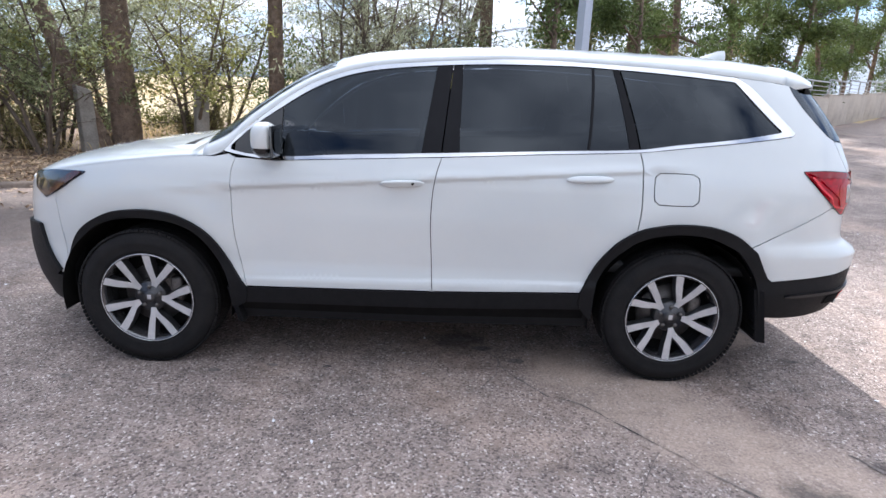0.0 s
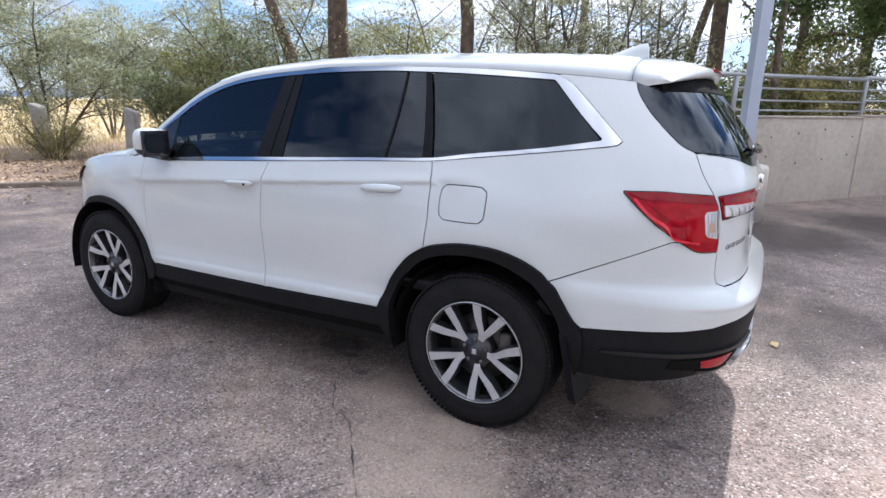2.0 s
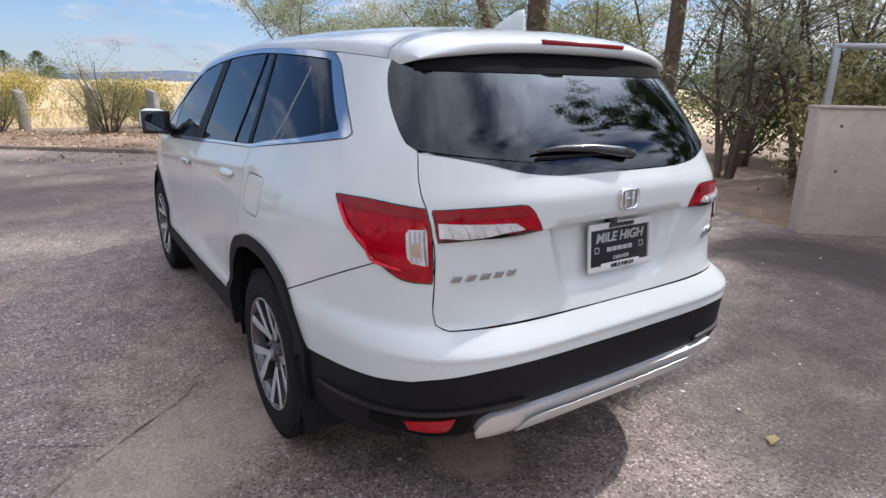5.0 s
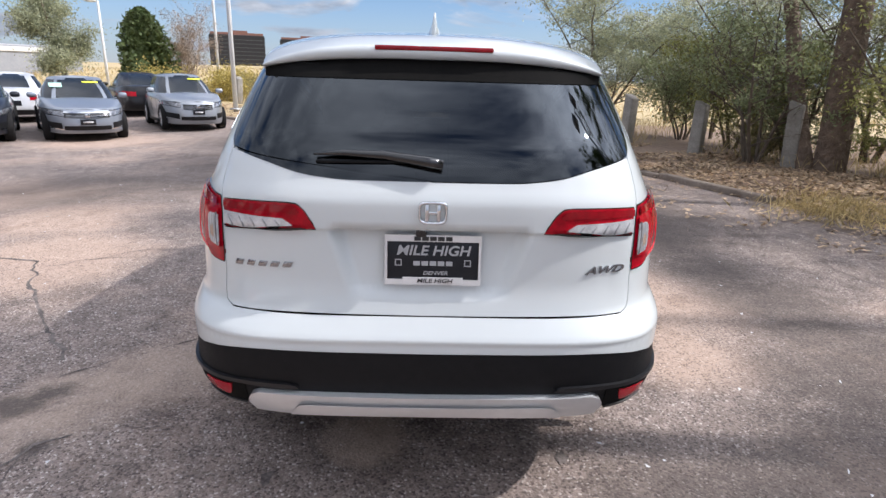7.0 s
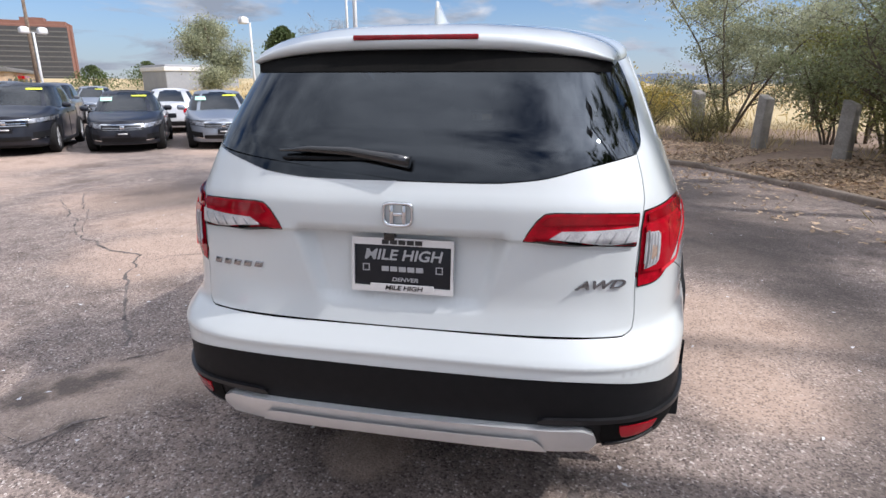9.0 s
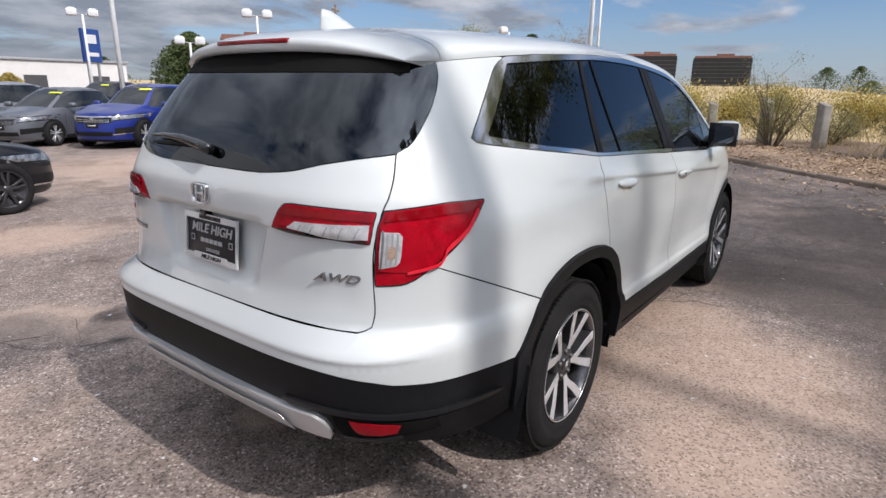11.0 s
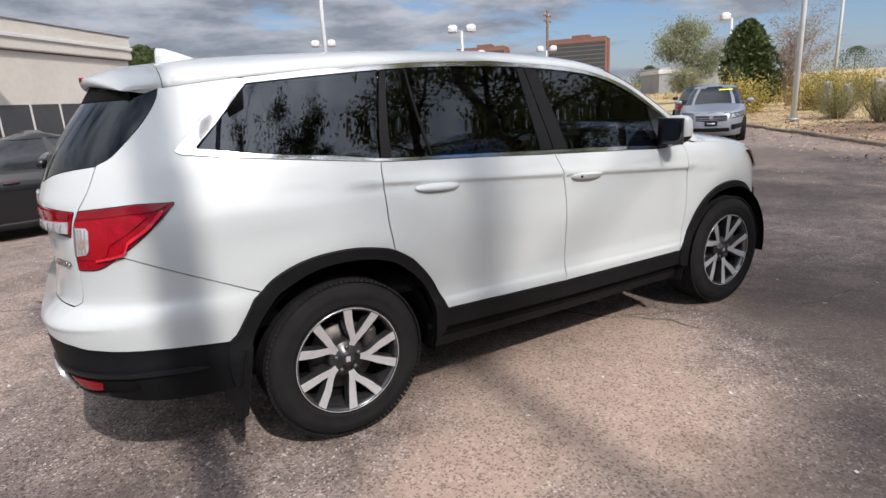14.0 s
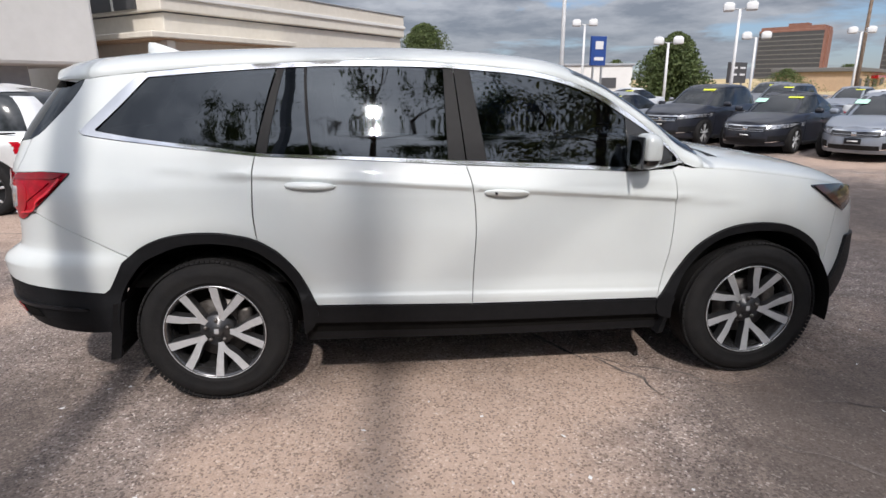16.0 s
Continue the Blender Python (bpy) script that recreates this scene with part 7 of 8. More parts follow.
def tower(x, y, width, depth, height, turn, floors, dark, label):
    """A slab tower: dark ribbon windows between thin pale sills on its long faces, plain brown ends."""
    ob = thing("office_tower", label, "building", pose(x, y, 0, 0, 0, turn))
    slab("wall", bm_box(width, depth, height, (0, 0, height / 2), 0.3), BLACKTOWER if dark else TOWERWALL, ob)
    slab("roof", bm_box(width * 0.96, depth * 0.9, height * 0.06, (0, 0, height * 1.03)), TOWERWALL, ob, "red-brown roof parapet")
    slab("plant_room", bm_box(width * 0.3, depth * 0.4, height * 0.07, (-width * 0.05, 0, height * 1.09)), TOWERWALL, ob)
    step = height * 0.92 / floors
    for k in range(floors):
        z = height * 0.04 + step * (k + 0.5)
        for sg in (-1, 1):
            slab("window_band", bm_box(width * 0.985, 0.5, step, (0, sg * (depth / 2 + 0.1), z)), BLACKTOWER if dark else TOWERGLASS, ob)
            slab("sill_band", bm_box(width * 0.985, 0.9, step * 0.24, (0, sg * (depth / 2 + 0.1), z - step * 0.36)), TOWERGLASS if dark else TOWERBAND, ob)
            if dark:
                slab("window_band", bm_box(0.5, depth * 0.9, step * 0.7, (sg * (width / 2 + 0.1), 0, z)), BLACKTOWER, ob)
    if not dark:
        for sg in (-1, 1):
            slab("stair_shaft", bm_box(width * 0.05, depth * 0.34, height * 1.03, (sg * width * 0.5, 0, height * 0.515)), TOWERWALL, ob, "brown stair shaft")
    return ob


tower(-286, -399, 40, 26, 36.0, -48, 11, False, "dark striped office tower with brown ends and roof")
tower(-350, -356, 46, 26, 38.5, -54, 11, False, "dark banded office tower with brown parapet")
tower(-474, -152, 40, 20, 27.5, -70, 9, True, "black glass office tower far over the field")
tower(-491, -102, 40, 20, 26.0, -76, 9, True, "black glass office tower beside its twin")

SHOW = thing("showroom", "cream stucco dealership showroom with window strip, ledge and white portal", "building", pose(-0.42, -32.9, 0, 0, 0, 54.4))
slab("wall", bm_box(15.7, 14, 4.25, (7.85, -7.0, 2.125), 0.04), STUCCO, SHOW)
slab("parapet", bm_box(16.0, 14.3, 1.15, (7.9, -6.95, 4.84), 0.05), STUCCO, SHOW, "projecting stucco parapet")
slab("coping", bm_box(16.1, 14.4, 0.07, (7.9, -6.95, 5.44), 0.02), GREYROOF, SHOW, "thin metal coping")
slab("parapet_band", bm_box(16.06, 0.10, 0.16, (7.9, 0.23, 4.80), 0.02), WHITEWALL, SHOW, "pale band along the parapet")
slab("shadow_joint", bm_box(15.74, 14.04, 0.05, (7.85, -7.0, 4.235)), TOWERGLASS, SHOW)
slab("window", bm_box(0.10, 6.0, 0.72, (15.93, -4.2, 4.75)), TOWERGLASS, SHOW, "grey window strip")
for y in (-2.6, -4.2, -5.8):
    slab("mullion", bm_box(0.14, 0.10, 0.74, (15.95, y, 4.75)), WHITEWALL, SHOW)
slab("canopy", bm_box(7.2, 8.0, 0.22, (13.2, -3.2, 3.36), 0.04), STUCCO, SHOW, "flat canopy round the corner")
slab("canopy_soffit", bm_box(6.9, 7.7, 0.05, (13.2, -3.2, 3.225)), TANWALL, SHOW, "shaded tan soffit")
for x in (10.3, 15.9):
    slab("column", bm_box(0.35, 0.35, 3.2, (x, 0.4, 1.6), 0.03), STUCCO, SHOW)
slab("window", bm_box(9.0, 0.08, 1.9, (8.5, 0.04, 1.15)), TOWERGLASS, SHOW, "dark shop window")
for k in range(6):
    slab("mullion", bm_box(0.08, 0.10, 1.92, (4.2 + 1.72 * k, 0.06, 1.15)), WHITEWALL, SHOW)
slab("pipe", bm_tube([(16.02, -5.2, 3.3), (16.02, -5.2, 5.3)], 0.05, 8), WHITEWALL, SHOW, "white downpipe")
slab("portal", bm_box(14.0, 10.0, 6.2, (25.2, -5.16, 5.35), 0.12), WHITEWALL, SHOW, "tall smooth white entrance portal")
slab("portal_base", bm_box(12.4, 8.4, 2.3, (26.0, -5.9, 1.15), 0.05), GREYROOF, SHOW, "recessed grey base")
slab("window", bm_box(10.5, 0.10, 1.7, (26.0, -1.68, 1.05)), TOWERGLASS, SHOW, "dark glass shopfront")
slab("roof_unit", bm_box(1.4, 1.0, 0.7, (6.2, -4.0, 5.8), 0.05), TANWALL, SHOW, "tan roof unit")
LONGB = thing("white_building", "long low white building across the lot", "building", pose(-17, -72, 0))
slab("wall", bm_box(36, 12, 3.6, (6, 0, 1.8), 0.1), WHITEWALL, LONGB)
slab("roof", bm_box(36.4, 12.4, 0.25, (6, 0, 3.7), 0.05), GREYROOF, LONGB)
for k in range(6):
    slab("window", bm_box(2.0, 0.1, 1.2, (-9 + 6 * k, 6.03, 1.6)), TOWERGLASS, LONGB)
SHED = thing("grey_building", "grey metal-sided building with a white band", "building", pose(-66, -47, 0, 0, 0, 54))
slab("wall", bm_box(9, 9, 3.6, (0, 0, 1.8), 0.1), GREYROOF, SHED)
slab("fascia", bm_box(9.3, 9.3, 0.5, (0, 0, 3.1), 0.05), WHITEWALL, SHED, "white fascia band")
slab("side_wing", bm_box(4, 6, 3.2, (-6.2, 0, 1.6), 0.1), TOWERGLASS, SHED)
LOWB = thing("tan_building", "low tan building with red awning beyond the lot", "building", pose(-78, -92, 0, 0, 0, 40))
slab("wall", bm_box(44, 10, 3.0, (0, 0, 1.5), 0.1), TANWALL, LOWB)
slab("roof", bm_box(45, 11, 0.6, (0, 0, 3.2), 0.1), TOWERBAND, LOWB)
slab("awning", bm_box(7, 1.2, 0.5, (6, 5.3, 2.2), 0.05), RED, LOWB, "red awning")
for k in range(7):
    slab("window", bm_box(3.0, 0.1, 1.4, (-18 + 6 * k, 5.03, 1.3)), TOWERGLASS, LOWB)
SIGN = thing("pylon_sign", "blue dealer pylon sign with plain white mark", "sign", pose(-19.2, -51.15, 0, 0, 0, 20))
slab("sign_panel", bm_box(1.7, 0.3, 2.6, (0, 0, 4.45), 0.05), BLUE, SIGN)
slab("sign_mark", bm_box(0.9, 0.04, 0.7, (0, 0.17, 4.95), 0.02), LETTER, SIGN)
slab("sign_mark", bm_box(1.1, 0.04, 0.3, (0, 0.17, 3.75), 0.02), LETTER, SIGN)
for x in (-0.5, 0.5):
    slab("sign_leg", bm_box(0.15, 0.15, 3.3, (x, 0, 1.65)), GALV, SIGN)
SIGNB = thing("dark_sign", "dark board sign with rows of pale bars", "sign", pose(-29.25, -44.9, 0, 0, 0, 33))
slab("sign_panel", bm_box(3.0, 0.25, 1.7, (0, 0, 2.35), 0.04), TOWERGLASS, SIGNB)
for z in (2.75, 2.2):
    for x in (-0.72, 0.72):
        slab("lettering", bm_box(0.9, 0.03, 0.16, (x, 0.14, z)), LETTER, SIGNB)
for x in (-1.0, 1.0):
    slab("sign_leg", bm_box(0.12, 0.12, 1.9, (x, 0, 0.95)), GALV, SIGNB)

# hills on the horizon, the blue of distance haze painted into their colour
HILLS = material("haze_blue_hills", (0.105, 0.135, 0.185), 1.0, 0, 0, (0.13, 0.155, 0.20), 0.01, spec=0.0)
V, F = [], []
for k in range(121):
    a = radians(66 + k)
    crest = 19 + 13 * noise.noise((k * 0.06, 3, 0)) + 5 * noise.noise((k * 0.31, 7, 0))
    fade = min(1.0, k / 12, (120 - k) / 12)
    for rr_, z in ((1240, -6.0), (1300, max(crest * fade, 0.5)), (1345, -6.0)):
        V.append((rr_ * math.cos(a), rr_ * math.sin(a), z))
    if k:
        b = 3 * k
        F += [(b - 3, b, b + 1, b - 2), (b - 2, b + 1, b + 2, b - 1)]
tagged(raw("far_hills", V, F, HILLS), "low hills far off on the horizon, painted in haze blue", "hills", kind="structure")

# far trees
def conifer(x, y, height, width, leaves, seed, mat, label, bare=False, full=0.0):
    rng2 = np.random.default_rng(seed)
    ob = thing("conifer" if not bare else "bare_tree", label, "tree", pose(x, y, float(ground_z(x, y)[0]) - 0.1))
    part("trunk", bm_tube([(0, 0, 0), (0, 0, height * 0.95)], [0.16, 0.03], 8), BARK, ob)
    t = rng2.uniform(0, 1, leaves) ** 0.85
    prof = np.sin(np.clip(1 - t, 0, 1) * math.pi * 0.62 + 0.22) * (1 - t * 0.55)
    prof = prof * (1 - full) + full * np.sqrt(np.clip(1 - t ** 2.4, 0, 1)) * np.minimum(1, 0.55 + 3 * t)
    lumps = 0.75 + 0.35 * np.sin(t * 21 + rng2.uniform(0, 6, leaves))
    a = rng2.uniform(0, 2 * math.pi, leaves)
    r = width / 2 * prof * lumps * rng2.uniform(0.55, 1.0, leaves) * (1 + 0.25 * np.sin(3 * a + 5 * t))
    c = np.stack([r * np.cos(a), r * np.sin(a), height * (0.05 + 0.95 * t)], 1)
    leaf_mesh("crown", c, 0.34, 0.12, mat, ob, rng2)
    return ob


conifer(-26.7, -14.5, 4.3, 2.7, 11000, 1, CONIFER, "dark green rounded upright juniper behind parked cars", full=0.85)
conifer(-20.4, -38.4, 5.15, 5.4, 22000, 2, CONIFER, "large rounded dark green conifer in the lot", full=0.5)
conifer(-3.4, -58.0, 7.6, 7.0, 15000, 4, CONIFER, "rounded green tree standing behind the showroom", full=0.9)
shrub("bare_tree", -28.0, -13.0, 4.6, 1.8, 9000, DEADTWIG, "half-dead reddish brown bare tree", 201, (0.16, 0.02), 14, bark=DEADTWIG, category="tree")
tree("willow_tree", -36.0, -24.2, 5.4, 0.2, 22000, OLIVE, "broad pale green willow behind parked cars", 202, (0, 0), 0.2, 0.85, 0.9, 6, (0.22, 0.06), 0.45)
for i, (x, y, h, w) in enumerate(((-150, -9, 5.5, 6), (-148, -3.0, 6.5, 6), (-170, -1.0, 4, 6), (-62, -58, 4.0, 5), (-75, -60, 4.5, 6), (-55, -75, 4, 6), (-70, -82, 4.5, 7), (-30, -74, 5.5, 6), (-15, -82, 5.5, 7), (-120, -75, 6, 9), (-140, -60, 6, 10))):
    conifer(x, y, h * 0.85, w * 1.7, 2600, 300 + i, CONIFER, "distant dark green tree")
conifer(-16.5, -62, 2.4, 5, 2200, 330, YELLOW, "green hedge in front of the white building")


# ---- parked cars ----
CARGLASS = material("parked_car_glass", (0.012, 0.015, 0.018), 0.08, 0, 0.0, (0.03, 0.034, 0.038), 2, spec=0.45)
CARLAMP = material("parked_car_lamp", (0.45, 0.46, 0.48), 0.12, 0.6, 0.6, (0.12, 0.12, 0.13), 14, spread=(0.42, 0.58))
STICKER = material("yellow_windscreen_sticker", (0.75, 0.80, 0.06), 0.5)
PAPER = material("green_price_sheet", (0.45, 0.75, 0.62), 0.6)


def car_paint(name, c):
    dark = max(c) < 0.06
    return material(name, c, 0.35, 0.0 if dark else 0.35, 0.55 if dark else 0.9, tuple(v * 0.9 for v in c), 2, spec=0.25 if dark else 0.4)


PAINTS = {"silver": car_paint("silver_car_paint", (0.30, 0.325, 0.36)), "grey": car_paint("grey_car_paint", (0.13, 0.14, 0.16)), "black": car_paint("black_car_paint", (0.010, 0.010, 0.012)),
          "blue": car_paint("blue_car_paint", (0.012, 0.03, 0.24)), "white": car_paint("white_car_paint", (0.74, 0.75, 0.76)), "bluegrey": car_paint("blue_grey_car_paint", (0.26, 0.29, 0.34)),
          "navy": car_paint("dark_slate_car_paint", (0.016, 0.018, 0.026)), "steel": car_paint("steel_car_paint", (0.22, 0.23, 0.26))}


CARTRIM = material("parked_car_black_trim", (0.008, 0.008, 0.009), 0.5, 0, 0, (0.012, 0.012, 0.013), 12, spec=0.2)


def small_wheel(parent, x, y, r, dark):
    w = part("wheel", bm_lathe([(r * 0.70, -0.098), (r * 0.74, -0.110), (r * 0.86, -0.114), (r * 0.96, -0.098), (r, -0.06), (r, 0.06), (r * 0.96, 0.095), (r * 0.7, 0.1)], 36, "Y"), RUBBER, parent)
    w.matrix_basis = pose(x, y, r, 0, 0, 180 if y > 0 else 0)
    part("rim", bm_lathe([(r * 0.71, -0.100), (r * 0.685, -0.106), (r * 0.66, -0.05), (0.0, -0.03)], 32), ALLOYDARK, w)
    face = ALLOYDARK if dark else ALLOY
    for k in range(10):
        a = radians(90 + 72 * (k // 2) + (-11 if k % 2 else 11))
        sp = part("spoke", bm_box(r * 0.56, 0.02, 0.030, (r * 0.40, -0.090, 0), 0.005), face, w)
        sp.matrix_basis = Matrix.Rotation(-a, 4, "Y")
    part("hub_cap", bm_lathe([(0.0, -0.106), (0.045, -0.104), (0.06, -0.085)], 16), face, w)


def parked_car(kind, paint, at, label, sticker=True, dark_wheels=False, paper=False, group="cars in the lot"):
    """A car with its nose at the origin, facing +x; every panel is laid on two smooth skins, body and cabin."""
    suv, hatch, sedan = kind == "suv", kind == "hatch", kind == "sedan"
    name = {"suv": "parked_suv", "hatch": "parked_hatchback", "sedan": "parked_sedan"}[kind]
    mid = at @ Vector((-2.3, 0, 0))
    ob = thing(name, label, "car", Matrix.Translation((0, 0, float(rise(mid.x, mid.y)))) @ at, group)
    body = PAINTS[paint]
    L = {"suv": 4.6, "hatch": 4.05, "sedan": 4.70}[kind]
    W = {"suv": 0.925, "hatch": 0.86, "sedan": 0.905}[kind]
    r = 0.36 if suv else 0.325
    lift = 0.14 if suv else (0.06 if hatch else 0.0)
    belt, roof = (1.05, 1.61) if suv else ((1.0, 1.48) if hatch else (0.95, 1.42))
    lip = 0.74 + lift
    x_f, x_r = -0.88, -L + (0.90 if not sedan else 1.02)
    xm = -L * 0.52
    half = pchip([0.15, 0.25, 0.45, 0.62, 0.72 + lift, 0.80 + lift, 0.90 + lift, 1.2 + lift], [W * 0.93, W * 0.97, W * 0.985, W * 0.995, W, W * 0.985, W * 0.935, W * 0.84])
    nose = pchip([0.15, 0.25, 0.40, 0.55, lip - 0.06, lip, lip + 0.12, 1.3], [-0.14, -0.05, 0.0, -0.015, -0.075, -0.13, -0.30, -0.5])
    tail = pchip([0.15, 0.30, 0.45, 0.60, 0.85, belt, 1.4], [-L + 0.16, -L + 0.04, -L, -L + 0.02, -L + 0.06, -L + 0.10, -L + 0.2])
    top = pchip([-L, -L + 0.3, -L + 0.9, x_r, -L * 0.5, -1.35, -0.95, -0.50, -0.25, -0.12, 0.0],
                [belt - 0.03 if not sedan else 0.97, belt if not sedan else 1.01, belt + 0.01, belt + 0.01, belt - 0.01, belt - 0.03, lip + 0.17 if not suv else lip + 0.20, lip + 0.10, lip + 0.045, lip + 0.01, lip - 0.03])
    NFR, NRE = 3.4, 4.5

    def side_y(x, z):
        a = (nose(z) - xm) if x > xm else (xm - tail(z))
        q = min(abs(x - xm) / float(a), 0.9999)
        n_ = NFR if x > xm else NRE
        return float(half(z)) * (1 - q ** n_) ** (1 / n_)

    def front_x(y, z):
        q = min(abs(y) / float(half(z)), 0.9999)
        return xm + float(nose(z) - xm) * (1 - q ** NFR) ** (1 / NFR)

    def rear_x(y, z):
        q = min(abs(y) / float(half(z)), 0.9999)
        return xm - float(xm - tail(z)) * (1 - q ** NRE) ** (1 / NRE)

    def skin(pname, grid, mat, parent=ob, plabel=""):
        V = [p for row in grid for p in row]
        n_ = len(grid[0])
        F = [(i * n_ + k, i * n_ + k + 1, i * n_ + n_ + k + 1, i * n_ + n_ + k) for i in range(len(grid) - 1) for k in range(n_ - 1)]
        o = raw(pname, V, F, mat, parent, plabel)
        bm = bmesh.new()
        bm.from_mesh(o.data)
        bmesh.ops.remove_doubles(bm, verts=bm.verts, dist=0.0005)
        bmesh.ops.recalc_face_normals(bm, faces=bm.faces)
        bm.to_mesh(o.data)
        bm.free()
        o.data.shade_smooth()
        return o

    # body: right flank from tail to nose, over the top, down the left flank
    ths = np.linspace(0, math.pi, 64)
    grid = []
    for th in ths:
        c, sn = math.cos(th), math.sin(th)
        n_ = NFR if c < 0 else NRE
        q = abs(c) ** (2 / n_)
        row = []
        x0 = xm + (-(xm - float(tail(0.6))) * q if c > 0 else float(nose(0.6) - xm) * q)
        zt = float(top(min(max(x0, -L), 0.0)))
        for k in range(15):
            z = 0.20 + (zt - 0.20) * k / 14
            x = xm + (-(xm - float(tail(z))) * q if c > 0 else float(nose(z) - xm) * q)
            row.append((x, float(half(z)) * max(sn, 0) ** (2 / n_), z))
        edge = row[-1]
        crown = 0.045 if edge[0] > -1.5 else 0.03
        for k in range(1, 7):
            u = k / 6
            row.append((edge[0], edge[1] * (1 - u), edge[2] + crown * math.sin(u * math.pi / 2)))
        grid.append(row + [(x, -y, z) for x, y, z in row[-2::-1]])
    skin("body", grid, body)

    # cabin
    wf = pchip([belt - 0.06, belt + 0.12, roof - 0.12, roof], [-1.00 if hatch else -1.24, -1.56 if not hatch else -1.32, -2.06 if not hatch else -1.80, -2.46 if not hatch else -2.15])
    wr = pchip([belt - 0.06, belt + 0.12, roof - 0.12, roof], ([-L + 0.10, -L + 0.18, -L + 0.42, -L + 0.85] if not sedan else [-L + 0.62, -L + 0.95, -L + 1.55, -L + 2.05]))
    wh = pchip([belt - 0.06, belt + 0.15, roof - 0.10, roof - 0.03, roof], [W * 0.90, W * 0.83, W * 0.69, W * 0.64, W * 0.54])
    NC = 3.6

    def cabin(th, z, off=0.0):
        c, sn = math.cos(th), math.sin(th)
        q, w_ = abs(c) ** (2 / NC), max(sn, 0) ** (2 / NC)
        xc = 0.5 * float(wf(z) + wr(z))
        a = 0.5 * float(wf(z) - wr(z))
        return (xc + math.copysign(q, -c) * (a + off), (float(wh(z)) + off) * w_, z + off * 0.4)

    ths = np.linspace(0.0, math.pi, 49)
    zs = np.linspace(belt - 0.06, roof, 12)
    def full(th_list, z_list, off):
        return [[cabin(t, z, off) for z in z_list] for t in th_list]
    for sg in (1, -1):
        skin("window_glass", [[(x, sg * y, z) for x, y, z in row] for row in full(ths, zs, 0.0)], CARGLASS, ob, "dark window glass")
    # roof skin with turned-down edges
    rg = []
    for th in ths:
        row = [cabin(th, roof - 0.075 if 0.16 < th < 2.98 else roof - 0.03, 0.007), cabin(th, roof - 0.03, 0.007), cabin(th, roof, 0.004)]
        e = row[-1]
        row += [(e[0] + (0.5 * float(wf(roof) + wr(roof)) - e[0]) * u * 0.15, e[1] * (1 - u), e[2] + 0.03 * math.sin(u * math.pi / 2)) for u in (0.25, 0.5, 0.75, 1.0)]
        rg.append(row + [(x, -y, z) for x, y, z in row[-2::-1]])
    skin("roof", rg, body)
    def strip(pname, t0, t1, z0, z1, mat, off, sg, lean=0.0):
        zz = np.linspace(z0, z1, 7)
        rows_ = [[cabin(t0 + (t1 - t0) * k / 4 + lean * (z - z0), z, off) for z in zz] for k in range(5)]
        return skin(pname, [[(x, sg * y, z) for x, y, z in rw] for rw in rows_], mat)
    for sg in (1, -1):
        strip("front_pillar", math.pi - 0.60, math.pi - 0.44, belt - 0.05, roof - 0.05, body, 0.006, sg)
        strip("rear_pillar", 0.34, 0.34 + (0.46 if not sedan else 0.40), belt - 0.05, roof - 0.05, body, 0.006, sg)
        strip("centre_pillar", 1.60, 1.68, belt - 0.05, roof - 0.06, GLOSSBLACK, 0.006, sg)
        # belt strip, arches, door seams
        part("belt_strip", bm_tube([(x, sg * (float(wh(belt)) + 0.012), belt - 0.012) for x in np.linspace(float(wf(belt)) - 0.35, float(wr(belt)) + 0.35, 10)], 0.011, 5), CHROME if sedan else GLOSSBLACK, ob)
        for xw in (x_f, x_r):
            rows_ = []
            for a in np.linspace(-12, 192, 25):
                rr_ = r + 0.05
                rows_.append([(xw + math.cos(radians(a)) * q_, sg * (side_y(xw + math.cos(radians(a)) * q_, max(r + math.sin(radians(a)) * q_, 0.2)) + (0.004 if q_ < rr_ else 0.0005)), r + math.sin(radians(a)) * q_) for q_ in (0.0, rr_ * 0.5, rr_ * 0.97, rr_)])
            skin("wheel_arch", rows_, CARTRIM)
            small_wheel(ob, xw, sg * (W - 0.075 if xw == x_r else min(W - 0.075, side_y(xw + r * 0.7, r) - 0.02)), r, dark_wheels)
        for xd, lean in ((x_f - r - 0.10, 0.0), (-L * 0.52, 0.03), (x_r + r + 0.12, -0.06)):
            part("door_seam", bm_tube([(xd + lean * k, sg * (side_y(xd, z) + 0.001), z) for k, z in enumerate(np.linspace(0.30, belt - 0.06, 6))], 0.005, 4), CARTRIM, ob)
        for xh in (-L * 0.52 + 0.14, x_r + r + 0.34):
            part("door_handle", bm_box(0.19, 0.03, 0.03, (xh, sg * (side_y(xh, belt - 0.15) + 0.012), belt - 0.15), 0.012), body, ob)
        part("sill", bm_box(x_f - x_r - 2 * r - 0.12, 0.06, 0.10, ((x_f + x_r) / 2, sg * (W * 0.955), 0.235), 0.025), CARTRIM, ob)
        part("door_mirror", bm_box(0.15, 0.20, 0.13, (float(wf(belt)) - 0.42, sg * (W + 0.07), belt + 0.05), 0.05), body, ob)
        # lamps wrap round the corners of the nose and tail
        def face(pname, ya, yb, z0, z1, mat, off, plabel="", fx=front_x, slope=0.0, sgn=1, n_y=9, n_z=4, taper=0.0):
            rows_ = []
            for k in range(n_y):
                u = k / (n_y - 1)
                y = ya + (yb - ya) * u
                lo, hi = z0 + slope * u + taper * u, z1 + slope * u
                rows_.append([(fx(y, z) + sgn * off, sg * y * (1 + off * 0.4), z) for z in np.linspace(lo, hi, n_z)])
            return skin(pname, rows_, mat, ob, plabel)
        hb = 0.60 + lift
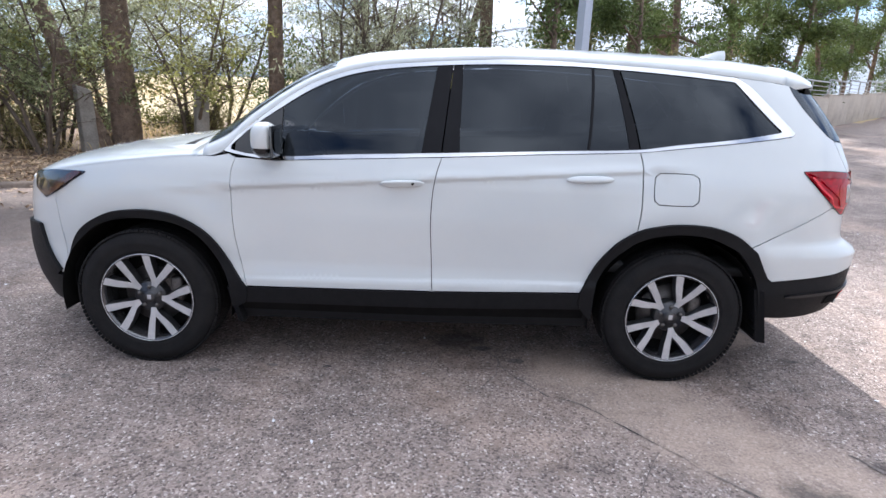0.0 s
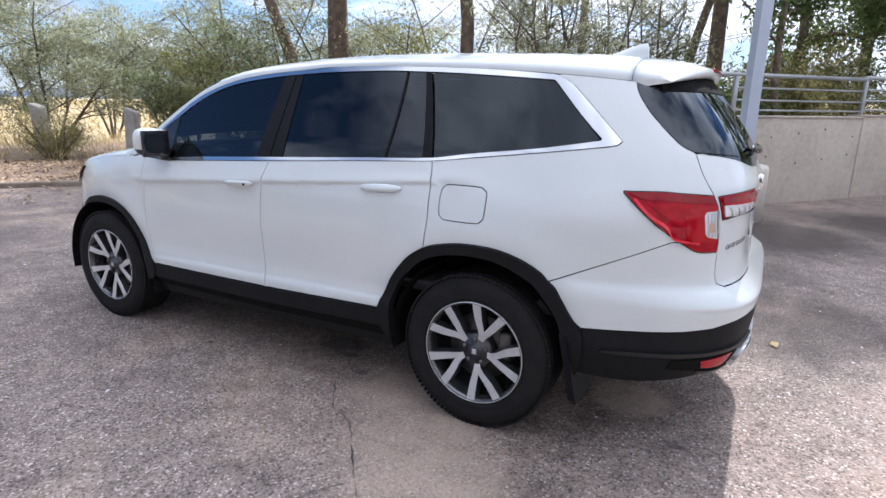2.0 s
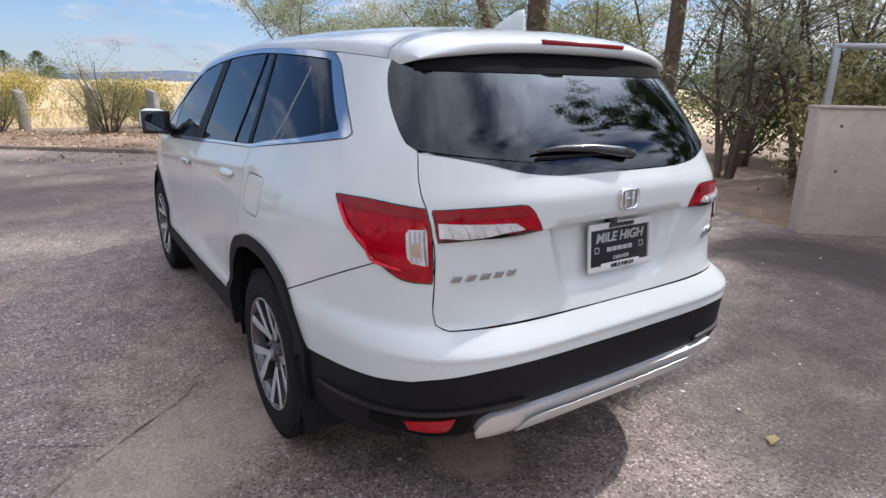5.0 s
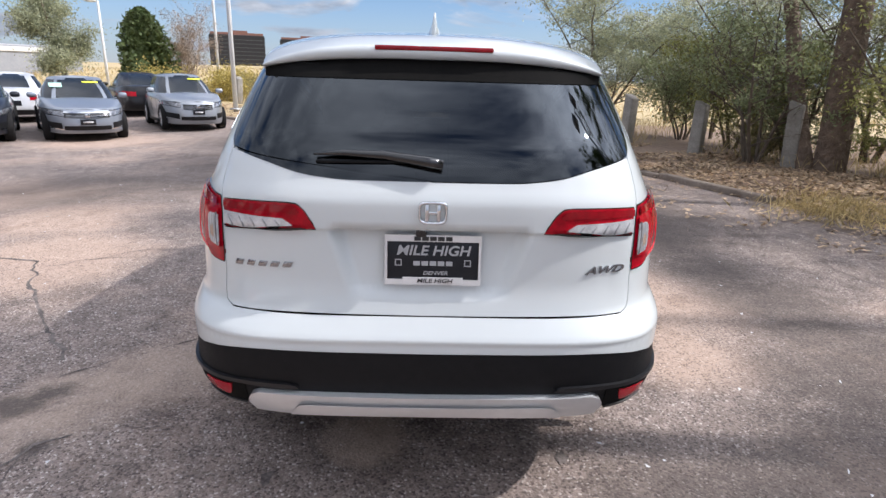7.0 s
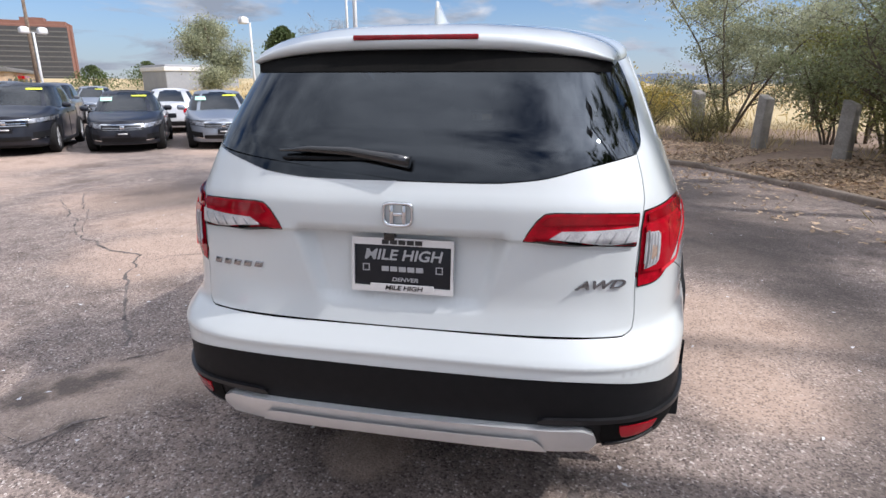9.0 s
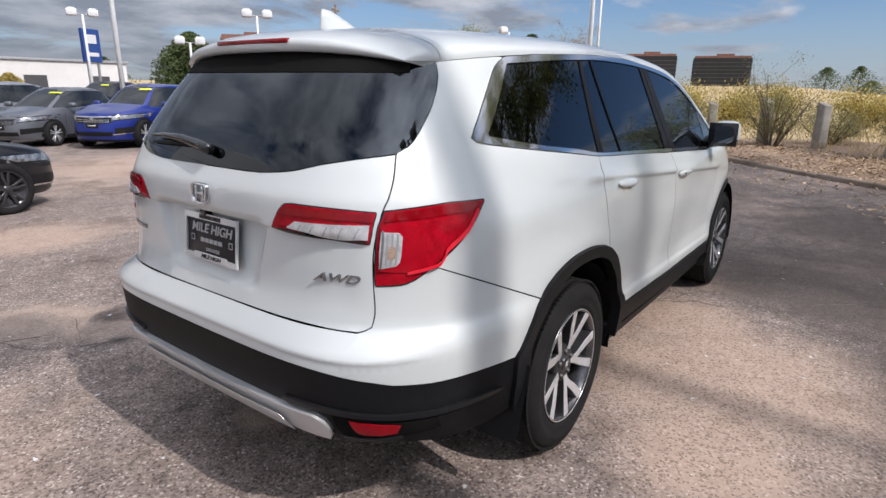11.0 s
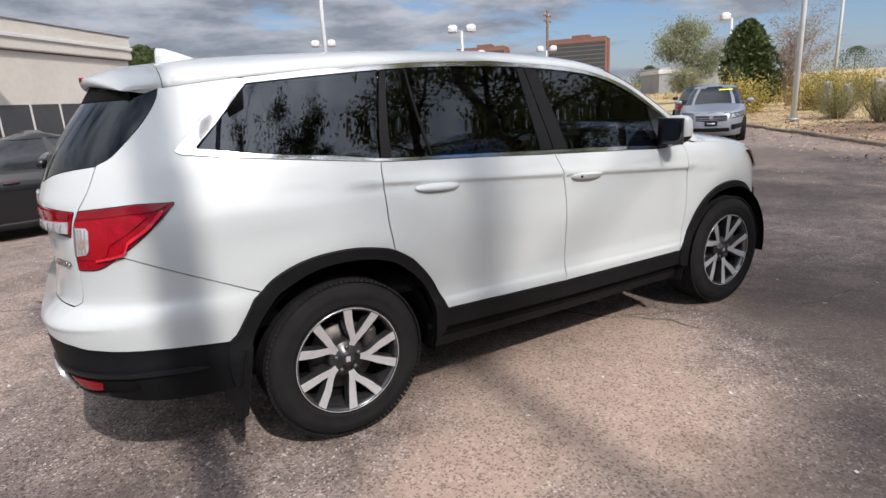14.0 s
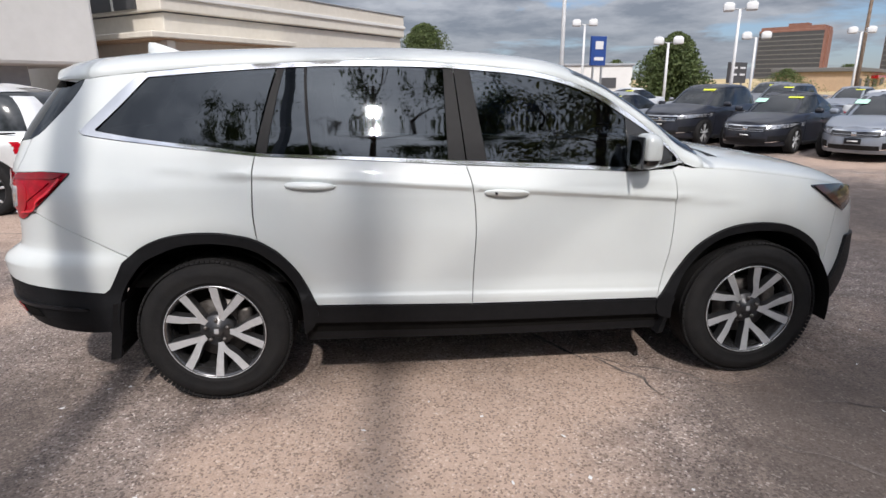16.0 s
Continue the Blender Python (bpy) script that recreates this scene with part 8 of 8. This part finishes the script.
        face("headlamp", W * 0.50, W * 0.965, hb - 0.01, hb + 0.10, CARLAMP, 0.008, "clear swept-back headlamp", slope=0.045, taper=0.02)
        face("lamp_hood", W * 0.48, W * 0.97, hb + 0.092, hb + 0.112, GLOSSBLACK, 0.010, slope=0.045)
        face("lamp_lower_edge", W * 0.50, W * 0.94, hb - 0.024, hb - 0.006, GLOSSBLACK, 0.009, slope=0.05)
        face("fog_intake", W * 0.56, W * 0.90, 0.30 + lift * 0.6, 0.44 + lift * 0.7, CARTRIM, 0.006, "black corner intake", slope=0.03, taper=0.03)
        face("intake_trim", W * 0.52, W * 0.90, 0.285 + lift * 0.6, 0.305 + lift * 0.6, CHROME if not hatch else body, 0.016, slope=0.035)
        face("tail_lamp", W * 0.42, W * 0.97, belt - 0.28, belt - 0.13, RED, 0.008, "red tail lamp", fx=rear_x, sgn=-1, slope=0.02)
        face("grille", 0.0, W * (0.50 if not hatch else 0.44), hb - 0.075 if sedan else hb - 0.10, hb + 0.065, GLOSSBLACK, 0.006, "black front grille", taper=0.03)
        face("grille_bar", 0.0, W * 0.50, hb + 0.058, hb + 0.085, CHROME if not hatch else body, 0.014, "chrome grille bar", slope=0.012)
        for k in range(2):
            face("grille_slat", 0.0, W * 0.46, hb - 0.055 + 0.045 * k, hb - 0.043 + 0.045 * k, CHROME if suv else CELLGREY, 0.012, slope=0.006)
        face("lower_intake", 0.0, W * 0.52, 0.27 + lift * 0.5, 0.375 + lift * 0.5, CARTRIM, 0.006, "black lower intake", taper=0.01)
        face("bumper_lip", 0.0, W * 0.93, 0.200, 0.240, CARTRIM if suv else body, 0.014)
        face("rear_bumper_trim", 0.0, W * 0.90, 0.25, 0.40, CARTRIM, 0.006, fx=rear_x, sgn=-1)
        face("hood_seam", 0.0, W * 0.86, lip - 0.012, lip - 0.004, CARTRIM, 0.002)
        part("wiper", bm_tube([(float(wf(belt)) - 0.06, sg * 0.10, belt + 0.02), (float(wf(belt + 0.05)) - 0.10, sg * 0.10 + 0.42, belt + 0.05)], 0.009, 4), GLOSSBLACK, ob)
    part("maker_mark", bm_box(0.02, 0.10, 0.075, (front_x(0, 0.60 + lift) + 0.014, 0, 0.605 + lift), 0.008), CHROME, ob, "plain chrome mark")
    part("front_plate", bm_box(0.015, 0.31, 0.12, (front_x(0, 0.46 + lift) + 0.014, 0, 0.46 + lift), 0.004), PLATEFACE, ob)
    part("plate_lettering", bm_box(0.004, 0.2, 0.03, (front_x(0, 0.46 + lift) + 0.024, 0, 0.46 + lift)), LETTER, ob)
    part("rear_plate", bm_box(0.015, 0.31, 0.15, (rear_x(0, belt - 0.36) - 0.010, 0, belt - 0.36), 0.004), PLATEFACE, ob)
    # papers inside the top and bottom of the windscreen
    za, zb_ = belt + 0.10, roof - 0.10
    a, b = Vector((float(wf(za)), 0, za)), Vector((float(wf(zb_)), 0, zb_))
    d = (b - a).normalized()
    tilt = Matrix.Rotation(-math.atan2(-d.x, d.z), 4, "Y")
    if sticker:
        o = part("windscreen_sticker", bm_box(0.006, 0.36, 0.075, (0, 0, 0), 0.002, tilt), STICKER, ob, "yellow sticker")
        o.location = a.lerp(b, 0.90) + Vector((0.016, 0.30, 0.012))
    if paper:
        o = part("price_sheet", bm_box(0.006, 0.27, 0.22, (0, 0, 0), 0.002, tilt), PAPER, ob, "pale green price sheet")
        o.location = a.lerp(b, 0.62) + Vector((0.016, -0.46, 0.012))
    return ob


H = 34
parked_car("hatch", "silver", pose(-11.9, -6.3, 0, 0, 0, H - 1), "silver hatchback with yellow windscreen sticker, nose out")
parked_car("sedan", "bluegrey", pose(-9.35, -7.85, 0, 0, 0, H), "blue-grey sedan with green price sheet on its windscreen", paper=True)
parked_car("sedan", "navy", pose(-8.1, -9.75, 0, 0, 0, H), "dark slate sedan with yellow windscreen sticker", paper=True)
parked_car("suv", "navy", pose(-6.9, -11.8, 0, 0, 0, H), "dark blue compact SUV with yellow windscreen sticker")
parked_car("sedan", "silver", pose(-4.3, -12.4, 0, 0, 0, H - 2), "silver sedan with wide dark grille, nose out")
parked_car("suv", "blue", pose(-3.0, -14.0, 0, 0, 0, H - 2), "bright blue compact SUV beside a silver sedan")
parked_car("hatch", "grey", pose(-1.6, -15.9, 0, 0, 0, H - 2), "dark grey hatchback with yellow windscreen sticker")
parked_car("suv", "steel", pose(-0.2, -18.1, 0, 0, 0, H - 4), "steel grey SUV at the row's end")
parked_car("sedan", "black", pose(0.40, -7.68, 0, 0, 0, 191), "glossy black sedan with black sport wheels", sticker=False, dark_wheels=True, group="cars near the building")
parked_car("suv", "white", pose(9.25, -4.85, 0, 0, 0, 0), "white SUV parked behind, rear end showing", sticker=False, group="cars near the building")
parked_car("sedan", "white", pose(-17.2, -14.8, 0, 0, 0, H + 180), "white sedan seen from behind, parked in the second row", sticker=False)
parked_car("sedan", "black", pose(-20.0, -12.2, 0, 0, 0, H + 180), "black sedan seen from behind in the second row", sticker=False)
parked_car("suv", "grey", pose(-13.4, -17.5, 0, 0, 0, H), "dark grey SUV in the second row", True)
parked_car("sedan", "steel", pose(-11.0, -19.5, 0, 0, 0, H), "steel grey sedan in the second row", True)
parked_car("sedan", "white", pose(-8.6, -21.5, 0, 0, 0, H), "white sedan in the second row", True)
parked_car("suv", "black", pose(-6.2, -23.5, 0, 0, 0, H), "black SUV in the second row", True)
parked_car("sedan", "silver", pose(-3.8, -25.5, 0, 0, 0, H), "silver sedan in the second row", True)
parked_car("suv", "grey", pose(-16.5, -23.0, 0, 0, 0, H), "grey SUV farther back in the lot", True)
parked_car("sedan", "bluegrey", pose(-19.0, -20.5, 0, 0, 0, H), "blue-grey sedan farther back in the lot", True)
